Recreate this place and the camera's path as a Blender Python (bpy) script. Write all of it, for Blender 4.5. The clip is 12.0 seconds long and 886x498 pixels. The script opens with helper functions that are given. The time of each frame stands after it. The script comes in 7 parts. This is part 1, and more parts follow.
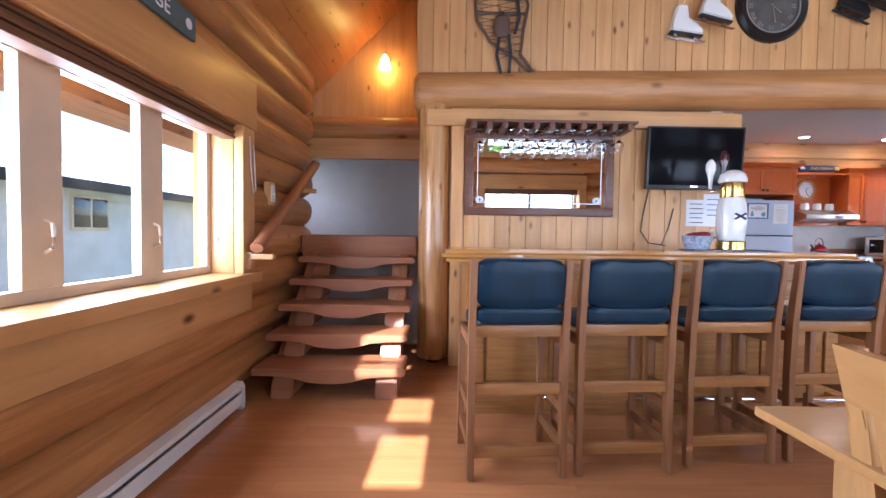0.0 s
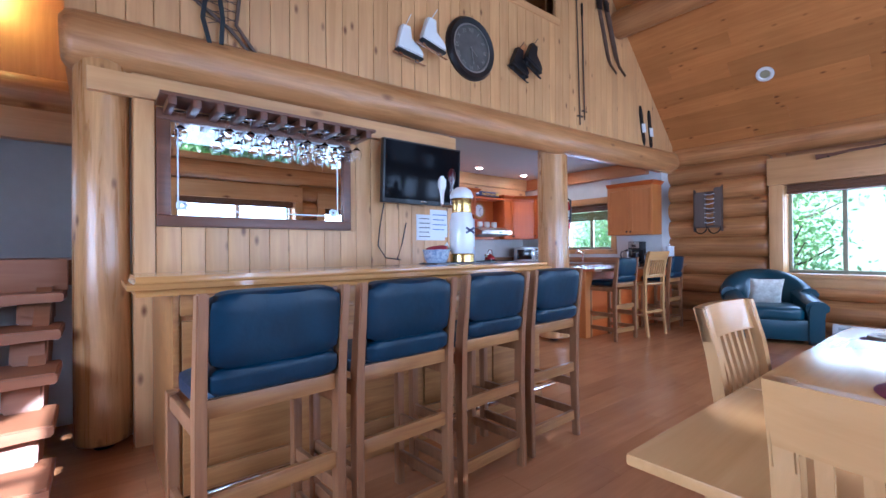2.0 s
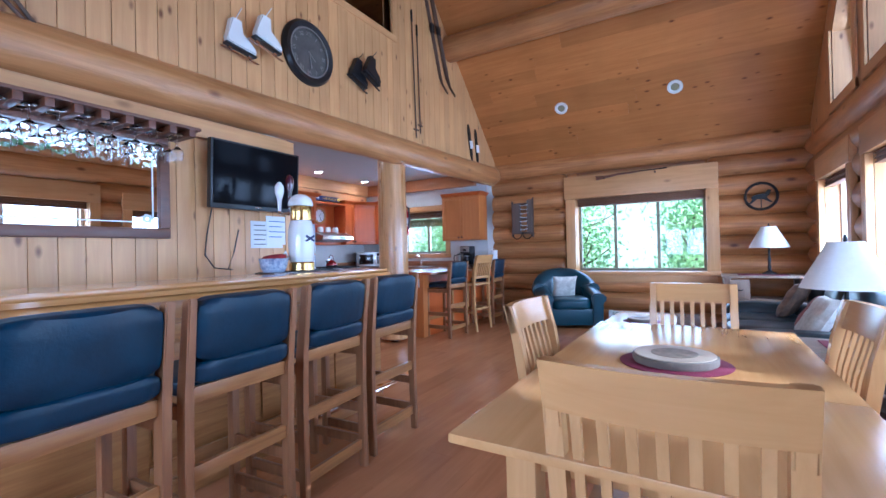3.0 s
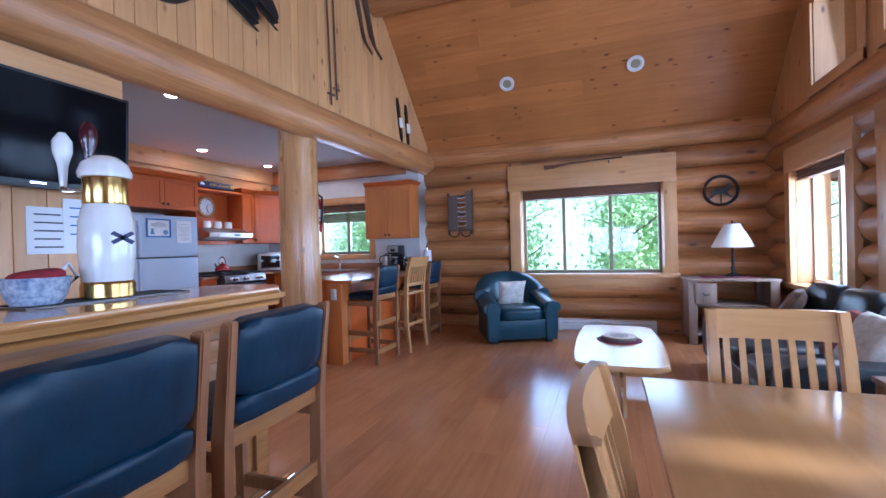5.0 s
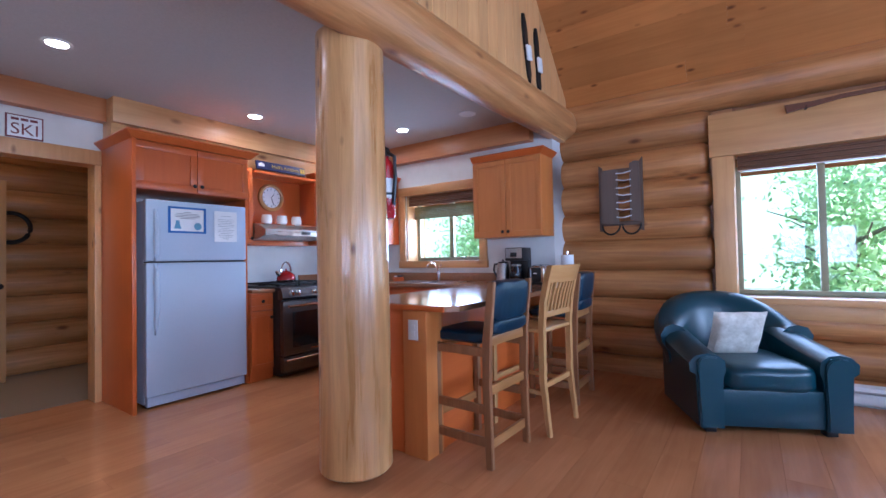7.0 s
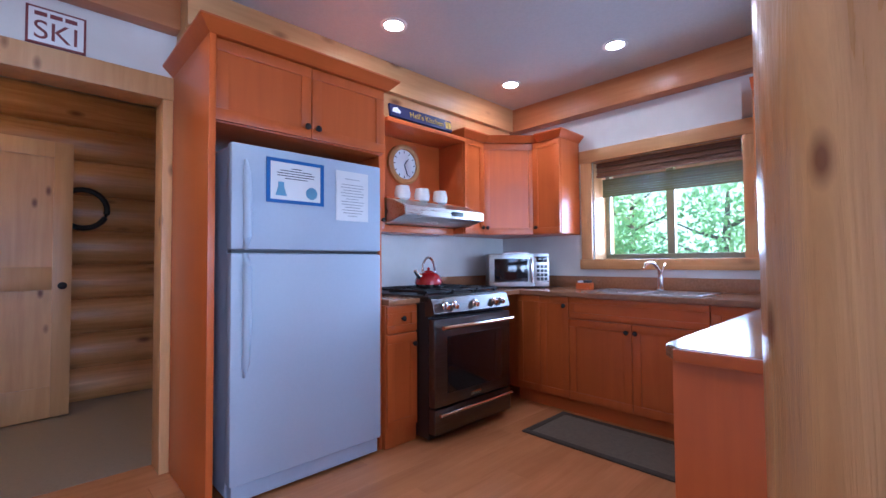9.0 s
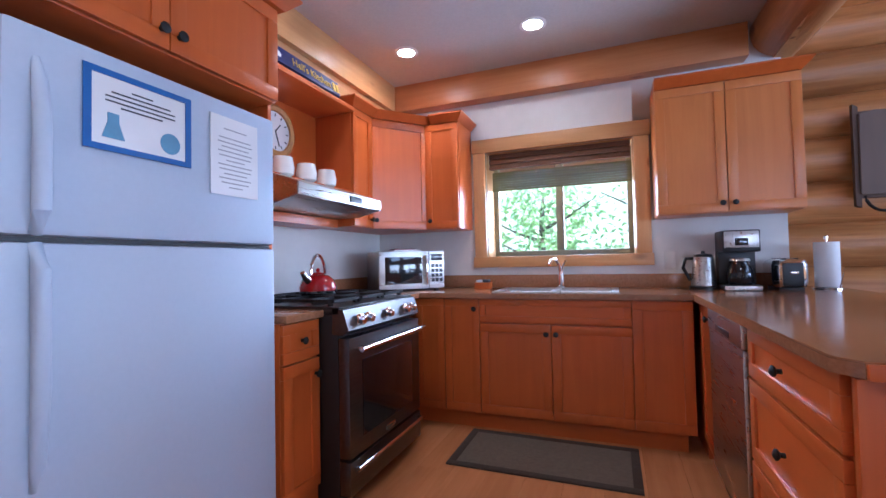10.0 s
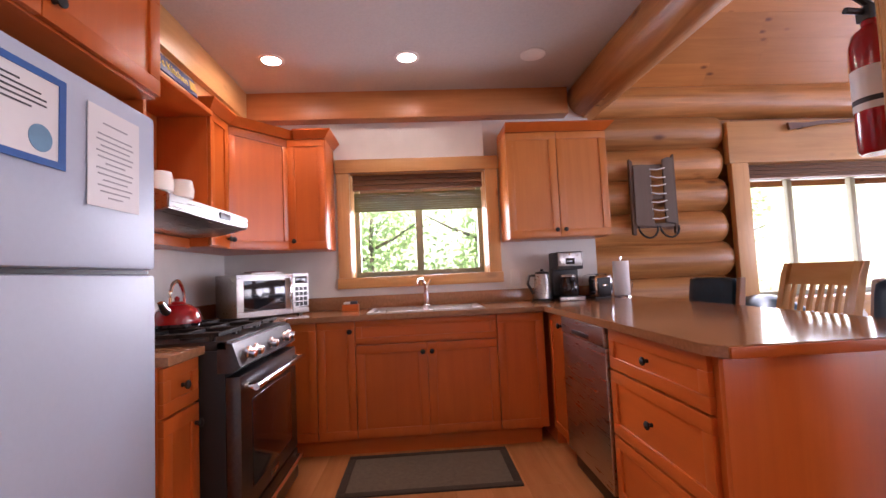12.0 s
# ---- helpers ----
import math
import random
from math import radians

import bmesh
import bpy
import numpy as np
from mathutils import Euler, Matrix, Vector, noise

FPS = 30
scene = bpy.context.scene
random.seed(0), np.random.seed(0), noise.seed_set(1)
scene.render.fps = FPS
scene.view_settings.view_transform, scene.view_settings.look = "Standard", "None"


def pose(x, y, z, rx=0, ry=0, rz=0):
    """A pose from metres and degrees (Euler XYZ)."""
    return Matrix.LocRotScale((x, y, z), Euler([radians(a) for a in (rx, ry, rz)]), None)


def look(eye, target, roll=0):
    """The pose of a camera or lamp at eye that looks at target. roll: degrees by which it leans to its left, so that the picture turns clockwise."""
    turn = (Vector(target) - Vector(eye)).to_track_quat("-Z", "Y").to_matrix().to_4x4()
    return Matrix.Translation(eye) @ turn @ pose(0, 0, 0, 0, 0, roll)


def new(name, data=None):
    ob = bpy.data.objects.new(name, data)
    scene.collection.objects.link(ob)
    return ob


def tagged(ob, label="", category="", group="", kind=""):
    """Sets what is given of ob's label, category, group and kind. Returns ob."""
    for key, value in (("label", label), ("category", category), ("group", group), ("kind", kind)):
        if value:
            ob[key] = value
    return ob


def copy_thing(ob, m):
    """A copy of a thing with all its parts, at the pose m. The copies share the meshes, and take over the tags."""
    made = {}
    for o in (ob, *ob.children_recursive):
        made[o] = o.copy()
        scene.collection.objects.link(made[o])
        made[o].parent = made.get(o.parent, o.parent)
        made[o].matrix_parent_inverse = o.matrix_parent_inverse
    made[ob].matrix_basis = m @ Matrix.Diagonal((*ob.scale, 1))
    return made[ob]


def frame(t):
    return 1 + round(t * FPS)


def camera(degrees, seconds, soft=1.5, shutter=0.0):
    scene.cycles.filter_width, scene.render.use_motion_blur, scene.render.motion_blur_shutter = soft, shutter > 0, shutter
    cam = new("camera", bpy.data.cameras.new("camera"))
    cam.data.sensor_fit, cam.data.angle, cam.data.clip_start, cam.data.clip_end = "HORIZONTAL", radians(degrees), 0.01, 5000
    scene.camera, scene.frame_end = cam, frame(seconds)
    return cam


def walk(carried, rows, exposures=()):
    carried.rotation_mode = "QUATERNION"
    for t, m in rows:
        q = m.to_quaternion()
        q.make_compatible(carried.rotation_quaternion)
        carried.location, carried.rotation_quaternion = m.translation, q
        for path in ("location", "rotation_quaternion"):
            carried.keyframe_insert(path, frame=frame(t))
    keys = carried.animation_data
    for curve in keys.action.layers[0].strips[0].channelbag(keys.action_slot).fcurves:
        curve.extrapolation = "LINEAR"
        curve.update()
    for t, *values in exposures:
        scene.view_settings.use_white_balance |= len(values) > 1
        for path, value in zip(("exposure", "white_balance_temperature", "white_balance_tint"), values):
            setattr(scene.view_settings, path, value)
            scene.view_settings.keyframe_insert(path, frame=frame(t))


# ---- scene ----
cam = camera(91.3, 12.0)

PATH = [
    (0, (0.351, 0.501, 1.152), (0.372, 2.5, 1.083), 0.8),
    (0.5, (0.437, 0.885, 1.158), (0.449, 2.884, 1.097), 0.4),
    (1, (0.502, 1.09, 1.151), (0.627, 3.085, 1.104), 0.3),
    (1.5, (0.419, 1.175, 1.153), (1.114, 3.05, 1.143), 0.1),
    (1.8, (0.345, 1.137, 1.156), (1.399, 2.837, 1.152), -0.3),
    (2, (0.293, 1.098, 1.158), (1.536, 2.665, 1.164), -0.5),
    (2.5, (0.193, 0.982, 1.156), (1.741, 2.248, 1.166), -0.9),
    (3, (0.22, 1.015, 1.185), (1.935, 2.044, 1.197), -1.3),
    (3.2, (0.262, 1.005, 1.180), (1.985, 2.02, 1.190), -1.4),
    (5, (1.275, 1.689, 1.234), (3.147, 2.394, 1.224), -1.5),
    (5.5, (1.743, 1.929, 1.23), (3.636, 2.575, 1.227), -1.5),
    (6, (2.297, 2.135, 1.243), (4.199, 2.751, 1.243), -1.5),
    (6.5, (2.787, 2.427, 1.209), (4.601, 3.27, 1.233), -1.5),
    (7, (3.185, 2.778, 1.178), (4.830, 3.942, 1.222), -1.1),
    (7.5, (3.468, 3.210, 1.168), (4.857, 4.668, 1.222), -0.7),
    (7.7, (3.570, 3.400, 1.150), (4.876, 4.936, 1.218), -0.4),
    (9.3, (4.035, 4.881, 1.123), (5.495, 6.247, 1.18), -0.4),
    (9.5, (4.079, 5.056, 1.106), (5.664, 6.275, 1.17), -0.7),
    (10, (4.114, 5.469, 1.117), (5.975, 6.199, 1.177), -1.2),
    (10.5, (4.084, 5.761, 1.126), (6.076, 5.931, 1.181), -2.0),
    (11, (4.049, 5.864, 1.148), (6.046, 5.755, 1.194), -2.4),
    (11.5, (4.018, 5.88, 1.143), (6.014, 5.77, 1.195), -2.4),
    (12, (4.015, 5.874, 1.14), (6.008, 5.762, 1.261), -2.6),
]
walk(cam, [(t, look(eye, target, roll)) for t, eye, target, roll in PATH],
     exposures=[(0, 2.22, 5300, 17), (1.2, 2.08, 4750, 15), (3, 2.12, 4350, 13), (5, 1.94, 4500, 16), (5.6, 2.0, 4550, 16), (7, 2.1, 4550, 16), (9.5, 2.3, 4400, 16), (10.2, 2.34, 4950, 20), (11, 2.32, 6000, 32), (12, 2.33, 6250, 33)])


# ---- world and light ----
SUN_ELEV, SUN_AZ = 31.6, 2.1          # degrees; the sun stands in the south, light runs towards +y
world = bpy.data.worlds.new("world")
scene.world = world
world.use_nodes = True
wn = world.node_tree.nodes
sky = wn.new("ShaderNodeTexSky")
sky.sky_type = 'NISHITA'
sky.sun_disc = False
sky.sun_elevation = radians(SUN_ELEV)
sky.sun_rotation = radians(180.0)
wn["Background"].inputs["Strength"].default_value = 0.09
world.node_tree.links.new(sky.outputs[0], wn["Background"].inputs["Color"])


def lamp(name, kind, m, energy, color=(1, 1, 1), **kw):
    d = bpy.data.lights.new(name, kind)
    d.energy, d.color = energy, color
    if "size" in kw:
        d.shape, d.size, d.size_y = 'RECTANGLE', kw["size"][0], kw["size"][1]
    if "radius" in kw:
        d.shadow_soft_size = kw["radius"]
    if "angle" in kw:
        d.angle = radians(kw["angle"])
    if "cone" in kw:
        d.spot_size, d.spot_blend = radians(kw["cone"]), 0.6
    ob = new(name, d)
    ob.matrix_basis = m
    return ob


ca, sa = math.cos(radians(SUN_ELEV)), math.sin(radians(SUN_ELEV))
ray = Vector((math.sin(radians(SUN_AZ)) * ca, math.cos(radians(SUN_AZ)) * ca, -sa))
lamp("sun", 'SUN', look(-ray * 20, (0, 0, 0)), 5.0, (1.0, 0.93, 0.82), angle=0.6)


# ---- materials ----
def mat(name, col, rough=0.5, metal=0.0, kind="", scale=1.0, col2=None, bump=0.0, axis=2, spec=0.5, coat=0.0, vary=0.0, knots=0.0, emit=None):
    """A procedural material. kind: '' plain with fine mottling, 'wood' grain along axis, 'leather', 'stone', 'fabric'."""
    m = bpy.data.materials.new(name)
    m.use_nodes = True
    n, l = m.node_tree.nodes, m.node_tree.links
    b = n["Principled BSDF"]
    b.inputs["Base Color"].default_value = (*col, 1)
    b.inputs["Roughness"].default_value = rough
    b.inputs["Metallic"].default_value = metal
    b.inputs["Specular IOR Level"].default_value = spec
    b.inputs["Coat Weight"].default_value = coat
    b.inputs["Coat Roughness"].default_value = 0.12
    if emit:
        b.inputs["Emission Color"].default_value = (*emit[0], 1)
        b.inputs["Emission Strength"].default_value = emit[1]
    if not kind:
        return m
    tc = n.new("ShaderNodeTexCoord")
    mp = n.new("ShaderNodeMapping")
    l.new(tc.outputs["Object"], mp.inputs["Vector"])
    s = [scale, scale, scale]
    if kind == "wood":
        s = [14 * scale] * 3
        s[axis] = 0.9 * scale
    mp.inputs["Scale"].default_value = s
    info = n.new("ShaderNodeObjectInfo")
    geo = n.new("ShaderNodeNewGeometry")
    add = n.new("ShaderNodeMath")
    l.new(info.outputs["Random"], add.inputs[0])
    l.new(geo.outputs["Random Per Island"], add.inputs[1])
    frac = n.new("ShaderNodeMath")
    frac.operation = 'FRACT'
    l.new(add.outputs[0], frac.inputs[0])
    shift = n.new("ShaderNodeMath")
    shift.operation = 'MULTIPLY'
    shift.inputs[1].default_value = 37.0
    l.new(frac.outputs[0], shift.inputs[0])
    comb = n.new("ShaderNodeCombineXYZ")
    for i in range(3):
        l.new(shift.outputs[0], comb.inputs[i])
    l.new(comb.outputs[0], mp.inputs["Location"])
    tex = n.new("ShaderNodeTexNoise")
    tex.inputs["Detail"].default_value = 7
    tex.inputs["Roughness"].default_value = 0.62
    tex.inputs["Distortion"].default_value = 0.6 if kind == "wood" else 0.2
    tex.inputs["Scale"].default_value = {"wood": 1.3, "leather": 55, "stone": 60, "fabric": 40, "plain": 9}[kind]
    l.new(mp.outputs[0], tex.inputs["Vector"])
    ramp = n.new("ShaderNodeValToRGB")
    ramp.color_ramp.elements[0].position, ramp.color_ramp.elements[1].position = 0.3, 0.7
    c2 = col2 or tuple(0.72 * c for c in col)
    ramp.color_ramp.elements[0].color, ramp.color_ramp.elements[1].color = (*c2, 1), (*col, 1)
    l.new(tex.outputs["Fac"], ramp.inputs["Fac"])
    out = ramp.outputs["Color"]
    if kind in ("wood", "plain", "leather"):
        big = n.new("ShaderNodeTexNoise")
        big.inputs["Scale"].default_value = 1.7
        big.inputs["Detail"].default_value = 3
        l.new(tc.outputs["Object"], big.inputs["Vector"])
        mix = n.new("ShaderNodeMixRGB")
        mix.blend_type = 'MULTIPLY'
        mix.inputs["Fac"].default_value = 0.35
        l.new(out, mix.inputs["Color1"])
        r2 = n.new("ShaderNodeValToRGB")
        r2.color_ramp.elements[0].position, r2.color_ramp.elements[1].position = 0.35, 0.65
        r2.color_ramp.elements[0].color = (0.62, 0.58, 0.52, 1)
        l.new(big.outputs["Fac"], r2.inputs["Fac"])
        l.new(r2.outputs["Color"], mix.inputs["Color2"])
        out = mix.outputs["Color"]
    if knots:
        mk = n.new("ShaderNodeMapping")
        ks = [4.6] * 3
        ks[axis] = 2.1
        mk.inputs["Scale"].default_value = ks
        l.new(tc.outputs["Object"], mk.inputs["Vector"])
        l.new(comb.outputs[0], mk.inputs["Location"])
        vo = n.new("ShaderNodeTexVoronoi")
        vo.inputs["Scale"].default_value = knots
        l.new(mk.outputs[0], vo.inputs["Vector"])
        r3 = n.new("ShaderNodeValToRGB")
        r3.color_ramp.elements[0].position, r3.color_ramp.elements[1].position = 0.05, 0.16
        r3.color_ramp.elements[0].color = (0.22, 0.10, 0.04, 1)
        l.new(vo.outputs["Distance"], r3.inputs["Fac"])
        mx = n.new("ShaderNodeMixRGB")
        mx.blend_type = 'MULTIPLY'
        mx.inputs["Fac"].default_value = 0.88
        l.new(out, mx.inputs["Color1"])
        l.new(r3.outputs["Color"], mx.inputs["Color2"])
        out = mx.outputs["Color"]
    if vary:
        hs = n.new("ShaderNodeHueSaturation")
        mr = n.new("ShaderNodeMapRange")
        mr.inputs["To Min"].default_value, mr.inputs["To Max"].default_value = 1 - vary, 1 + vary
        l.new(frac.outputs[0], mr.inputs["Value"])
        l.new(mr.outputs[0], hs.inputs["Value"])
        l.new(out, hs.inputs["Color"])
        out = hs.outputs["Color"]
    l.new(out, b.inputs["Base Color"])
    rr = n.new("ShaderNodeMapRange")
    rr.inputs["To Min"].default_value, rr.inputs["To Max"].default_value = rough * 0.8, min(1, rough * 1.25)
    l.new(tex.outputs["Fac"], rr.inputs["Value"])
    l.new(rr.outputs[0], b.inputs["Roughness"])
    if bump:
        bp = n.new("ShaderNodeBump")
        bp.inputs["Strength"].default_value = bump
        bp.inputs["Distance"].default_value = 0.01
        l.new(tex.outputs["Fac"], bp.inputs["Height"])
        l.new(bp.outputs[0], b.inputs["Normal"])
    return m


def glass_mat(name, col=(1, 1, 1), rough=0.0):
    m = bpy.data.materials.new(name)
    m.use_nodes = True
    b = m.node_tree.nodes["Principled BSDF"]
    b.inputs["Base Color"].default_value = (*col, 1)
    b.inputs["Transmission Weight"].default_value = 1.0
    b.inputs["Roughness"].default_value = rough
    b.inputs["IOR"].default_value = 1.45
    return m


def pane_mat():
    """Thin window glass: mostly clear, a little mirror gloss."""
    m = bpy.data.materials.new("window_pane")
    m.use_nodes = True
    n, l = m.node_tree.nodes, m.node_tree.links
    t, g, mx = n.new("ShaderNodeBsdfTransparent"), n.new("ShaderNodeBsdfGlossy"), n.new("ShaderNodeMixShader")
    g.inputs["Roughness"].default_value = 0.02
    mx.inputs[0].default_value = 0.035
    l.new(t.outputs[0], mx.inputs[1])
    l.new(g.outputs[0], mx.inputs[2])
    l.new(mx.outputs[0], n["Material Output"].inputs["Surface"])
    return m


LOGX = mat("log_along_x", (0.60, 0.300, 0.105), 0.36, kind="wood", axis=0, col2=(0.35, 0.148, 0.042), bump=0.6, vary=0.16, knots=1.0)
LOGY = mat("log_along_y", (0.57, 0.268, 0.088), 0.36, kind="wood", axis=1, col2=(0.31, 0.122, 0.032), bump=0.6, vary=0.18, knots=1.0)
LOGZ = mat("log_upright", (0.66, 0.365, 0.135), 0.28, kind="wood", axis=2, col2=(0.36, 0.165, 0.05), bump=0.7, knots=1.7, coat=0.35)
PINEZ = mat("pine_upright", (0.66, 0.375, 0.150), 0.36, kind="wood", axis=2, col2=(0.53, 0.275, 0.098), bump=0.10, vary=0.12, knots=1.6)
PINEX = mat("pine_along_x", (0.66, 0.375, 0.150), 0.36, kind="wood", axis=0, col2=(0.53, 0.275, 0.098), bump=0.08, vary=0.08, knots=1.0)
PINEY = mat("pine_along_y", (0.63, 0.345, 0.13), 0.36, kind="wood", axis=1, col2=(0.50, 0.255, 0.085), bump=0.08, vary=0.08, knots=1.0)
CEILW = mat("ceiling_boards", (0.50, 0.205, 0.050), 0.36, kind="wood", axis=1, col2=(0.40, 0.150, 0.033), bump=0.12, vary=0.13, knots=1.7)
FLOORW = mat("floor_laminate", (0.55, 0.242, 0.092), 0.17, kind="wood", axis=0, col2=(0.45, 0.190, 0.070), bump=0.02, vary=0.06)
STAIRW = mat("stair_wood", (0.36, 0.15, 0.065), 0.45, kind="wood", axis=0, col2=(0.27, 0.10, 0.04), bump=0.15, vary=0.06)
FIRZ = mat("fir_cabinet_upright", (0.57, 0.130, 0.018), 0.30, kind="wood", axis=2, col2=(0.50, 0.108, 0.015), bump=0.03, vary=0.06)
FIRX = mat("fir_cabinet_x", (0.57, 0.130, 0.018), 0.30, kind="wood", axis=0, col2=(0.50, 0.108, 0.015), bump=0.03, vary=0.06)
FIRY = mat("fir_cabinet_y", (0.57, 0.130, 0.018), 0.30, kind="wood", axis=1, col2=(0.50, 0.108, 0.015), bump=0.03, vary=0.06)
OAK = mat("oak", (0.33, 0.150, 0.055), 0.4, kind="wood", axis=2, col2=(0.21, 0.085, 0.03), bump=0.12, scale=1.6)
OAKX = mat("oak_x", (0.45, 0.215, 0.060), 0.35, kind="wood", axis=0, col2=(0.25, 0.10, 0.026), bump=0.1, scale=1.6)
BAROAK = mat("bar_top_oak", (0.58, 0.295, 0.085), 0.15, kind="wood", axis=0, col2=(0.42, 0.185, 0.045), bump=0.05, coat=0.6)
MAPLE = mat("maple", (0.57, 0.315, 0.115), 0.25, kind="wood", axis=2, col2=(0.45, 0.232, 0.078), bump=0.02)
MAPLEX = mat("maple_x", (0.54, 0.290, 0.102), 0.23, kind="wood", axis=0, col2=(0.46, 0.235, 0.076), bump=0.02)
WALNUT = mat("dark_wood", (0.17, 0.065, 0.03), 0.35, kind="wood", axis=0, col2=(0.10, 0.035, 0.016), bump=0.05)
OLDWOOD = mat("old_dark_wood", (0.13, 0.075, 0.045), 0.6, kind="wood", axis=2, col2=(0.08, 0.05, 0.035), bump=0.3)
SLEDWOOD = mat("sled_board", (0.15, 0.105, 0.08), 0.65, kind="wood", axis=2, col2=(0.12, 0.085, 0.065), bump=0.3)
GREYWOOD = mat("weathered_wood", (0.32, 0.225, 0.155), 0.5, kind="wood", axis=2, col2=(0.20, 0.135, 0.09), bump=0.3)
WHITE = mat("white_wall", (0.76, 0.75, 0.72), 0.6, kind="plain", col2=(0.72, 0.71, 0.68), bump=0.03)
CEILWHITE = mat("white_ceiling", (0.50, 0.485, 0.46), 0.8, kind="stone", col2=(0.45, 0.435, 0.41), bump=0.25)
# fridge white, blued and dimmed in the colour for its skylight
ENAMEL = mat("skylit_white_enamel", (0.45, 0.52, 0.63), 0.42, kind="stone", col2=(0.43, 0.50, 0.61), bump=0.03)
HEATERW = mat("heater_enamel", (0.74, 0.73, 0.70), 0.4, kind="plain", col2=(0.68, 0.67, 0.64))
COUNTER = mat("counter_laminate", (0.34, 0.165, 0.080), 0.13, kind="stone", col2=(0.24, 0.105, 0.046))
LEATHER = mat("blue_leather", (0.004, 0.029, 0.058), 0.40, kind="leather", col2=(0.002, 0.015, 0.031), bump=0.30, scale=0.2, spec=0.3)
GREENLEA = mat("green_leather", (0.006, 0.036, 0.060), 0.30, kind="leather", col2=(0.008, 0.045, 0.055), bump=0.1)
DARKLEA = mat("dark_leather", (0.012, 0.022, 0.024), 0.33, kind="leather", col2=(0.008, 0.014, 0.016), bump=0.1)
STEEL = mat("stainless_steel", (0.55, 0.54, 0.52), 0.28, 1.0, kind="wood", axis=0, col2=(0.48, 0.47, 0.45), scale=4)
DARKSTEEL = mat("dark_stainless", (0.16, 0.152, 0.148), 0.3, 1.0, kind="wood", axis=0, col2=(0.125, 0.118, 0.114), scale=4)
CHROME = mat("chrome", (0.8, 0.8, 0.8), 0.08, 1.0)
BLACK = mat("black_plastic", (0.012, 0.012, 0.013), 0.35, kind="plain", col2=(0.009, 0.009, 0.009))
TVGLASS = mat("screen_glass", (0.005, 0.005, 0.006), 0.14, spec=0.08)
BLACKGL = mat("black_glass", (0.006, 0.006, 0.008), 0.05, coat=0.5)
IRON = mat("wrought_iron", (0.022, 0.02, 0.019), 0.55, 0.4, kind="plain", col2=(0.014, 0.013, 0.012), bump=0.2)
BRASS = mat("brass", (0.62, 0.42, 0.14), 0.22, 1.0, kind="plain", col2=(0.5, 0.33, 0.1))
CERAMIC = mat("white_ceramic", (0.80, 0.79, 0.76), 0.15, kind="plain", col2=(0.76, 0.75, 0.72), coat=0.4)
SHADE = mat("lamp_shade", (0.82, 0.80, 0.74), 0.8, kind="fabric", col2=(0.78, 0.76, 0.70), bump=0.05)
PAPER = mat("paper", (0.82, 0.82, 0.82), 0.6, kind="plain", col2=(0.78, 0.78, 0.79))
INK = mat("ink", (0.05, 0.05, 0.06), 0.6, kind="plain")
BLUEINK = mat("blue_ink", (0.02, 0.13, 0.42), 0.5, kind="plain", col2=(0.015, 0.10, 0.36))
LIGHTBLUE = mat("light_blue_ink", (0.16, 0.36, 0.55), 0.5, kind="plain")
RED = mat("red_enamel", (0.42, 0.008, 0.012), 0.18, kind="plain", col2=(0.34, 0.006, 0.01), coat=0.6)
MAROON = mat("maroon_cloth", (0.16, 0.008, 0.03), 0.9, kind="fabric", col2=(0.11, 0.005, 0.02), bump=0.3)
YELLOW = mat("yellow_paint", (0.75, 0.5, 0.04), 0.5, kind="plain")
NAVY = mat("navy_paint", (0.018, 0.02, 0.10), 0.5, kind="plain")
RUGM = mat("rug_weave", (0.13, 0.105, 0.075), 0.95, kind="fabric", col2=(0.09, 0.072, 0.05), bump=0.5)
RUGB = mat("rug_border", (0.045, 0.03, 0.022), 0.95, kind="fabric", col2=(0.03, 0.02, 0.014), bump=0.4)
VINYL = mat("olive_vinyl_frame", (0.33, 0.30, 0.18), 0.4, kind="plain", col2=(0.28, 0.26, 0.15))
VINYLW = mat("pale_vinyl_frame", (0.62, 0.52, 0.40), 0.4, kind="plain", col2=(0.56, 0.47, 0.36))
BLIND = mat("bamboo_blind", (0.20, 0.09, 0.035), 0.6, kind="wood", axis=1, col2=(0.12, 0.05, 0.02), bump=0.4)
PILLOW = mat("printed_cushion", (0.76, 0.73, 0.66), 0.9, kind="plain", col2=(0.46, 0.42, 0.34), scale=2.0, bump=0.1)
BROWNPIL = mat("brown_cushion", (0.28, 0.17, 0.10), 0.9, kind="plain", col2=(0.08, 0.05, 0.035), scale=1.6, bump=0.1)
MIRROR = mat("mirror", (0.86, 0.88, 0.88), 0.01, 1.0)
ETCH = mat("etched_mirror", (0.75, 0.80, 0.86), 0.45, 0.3, kind="plain", col2=(0.66, 0.72, 0.78))
PANE = pane_mat()
GLASS = glass_mat("clear_glass")
BULB = mat("warm_bulb", (1, 0.7, 0.3), 0.3, emit=((1.0, 0.60, 0.14), 7.0))
CORNICE = mat("cornice_fir", (0.52, 0.215, 0.070), 0.36, kind="wood", axis=1, col2=(0.42, 0.155, 0.045), bump=0.05, vary=0.06, knots=1.2)
CORNICEX = mat("cornice_fir_x", (0.52, 0.215, 0.070), 0.36, kind="wood", axis=0, col2=(0.42, 0.155, 0.045), bump=0.05, vary=0.06, knots=1.2)
OLIVEBLIND = mat("olive_bamboo", (0.20, 0.19, 0.06), 0.6, kind="wood", axis=1, col2=(0.13, 0.13, 0.035), bump=0.3)
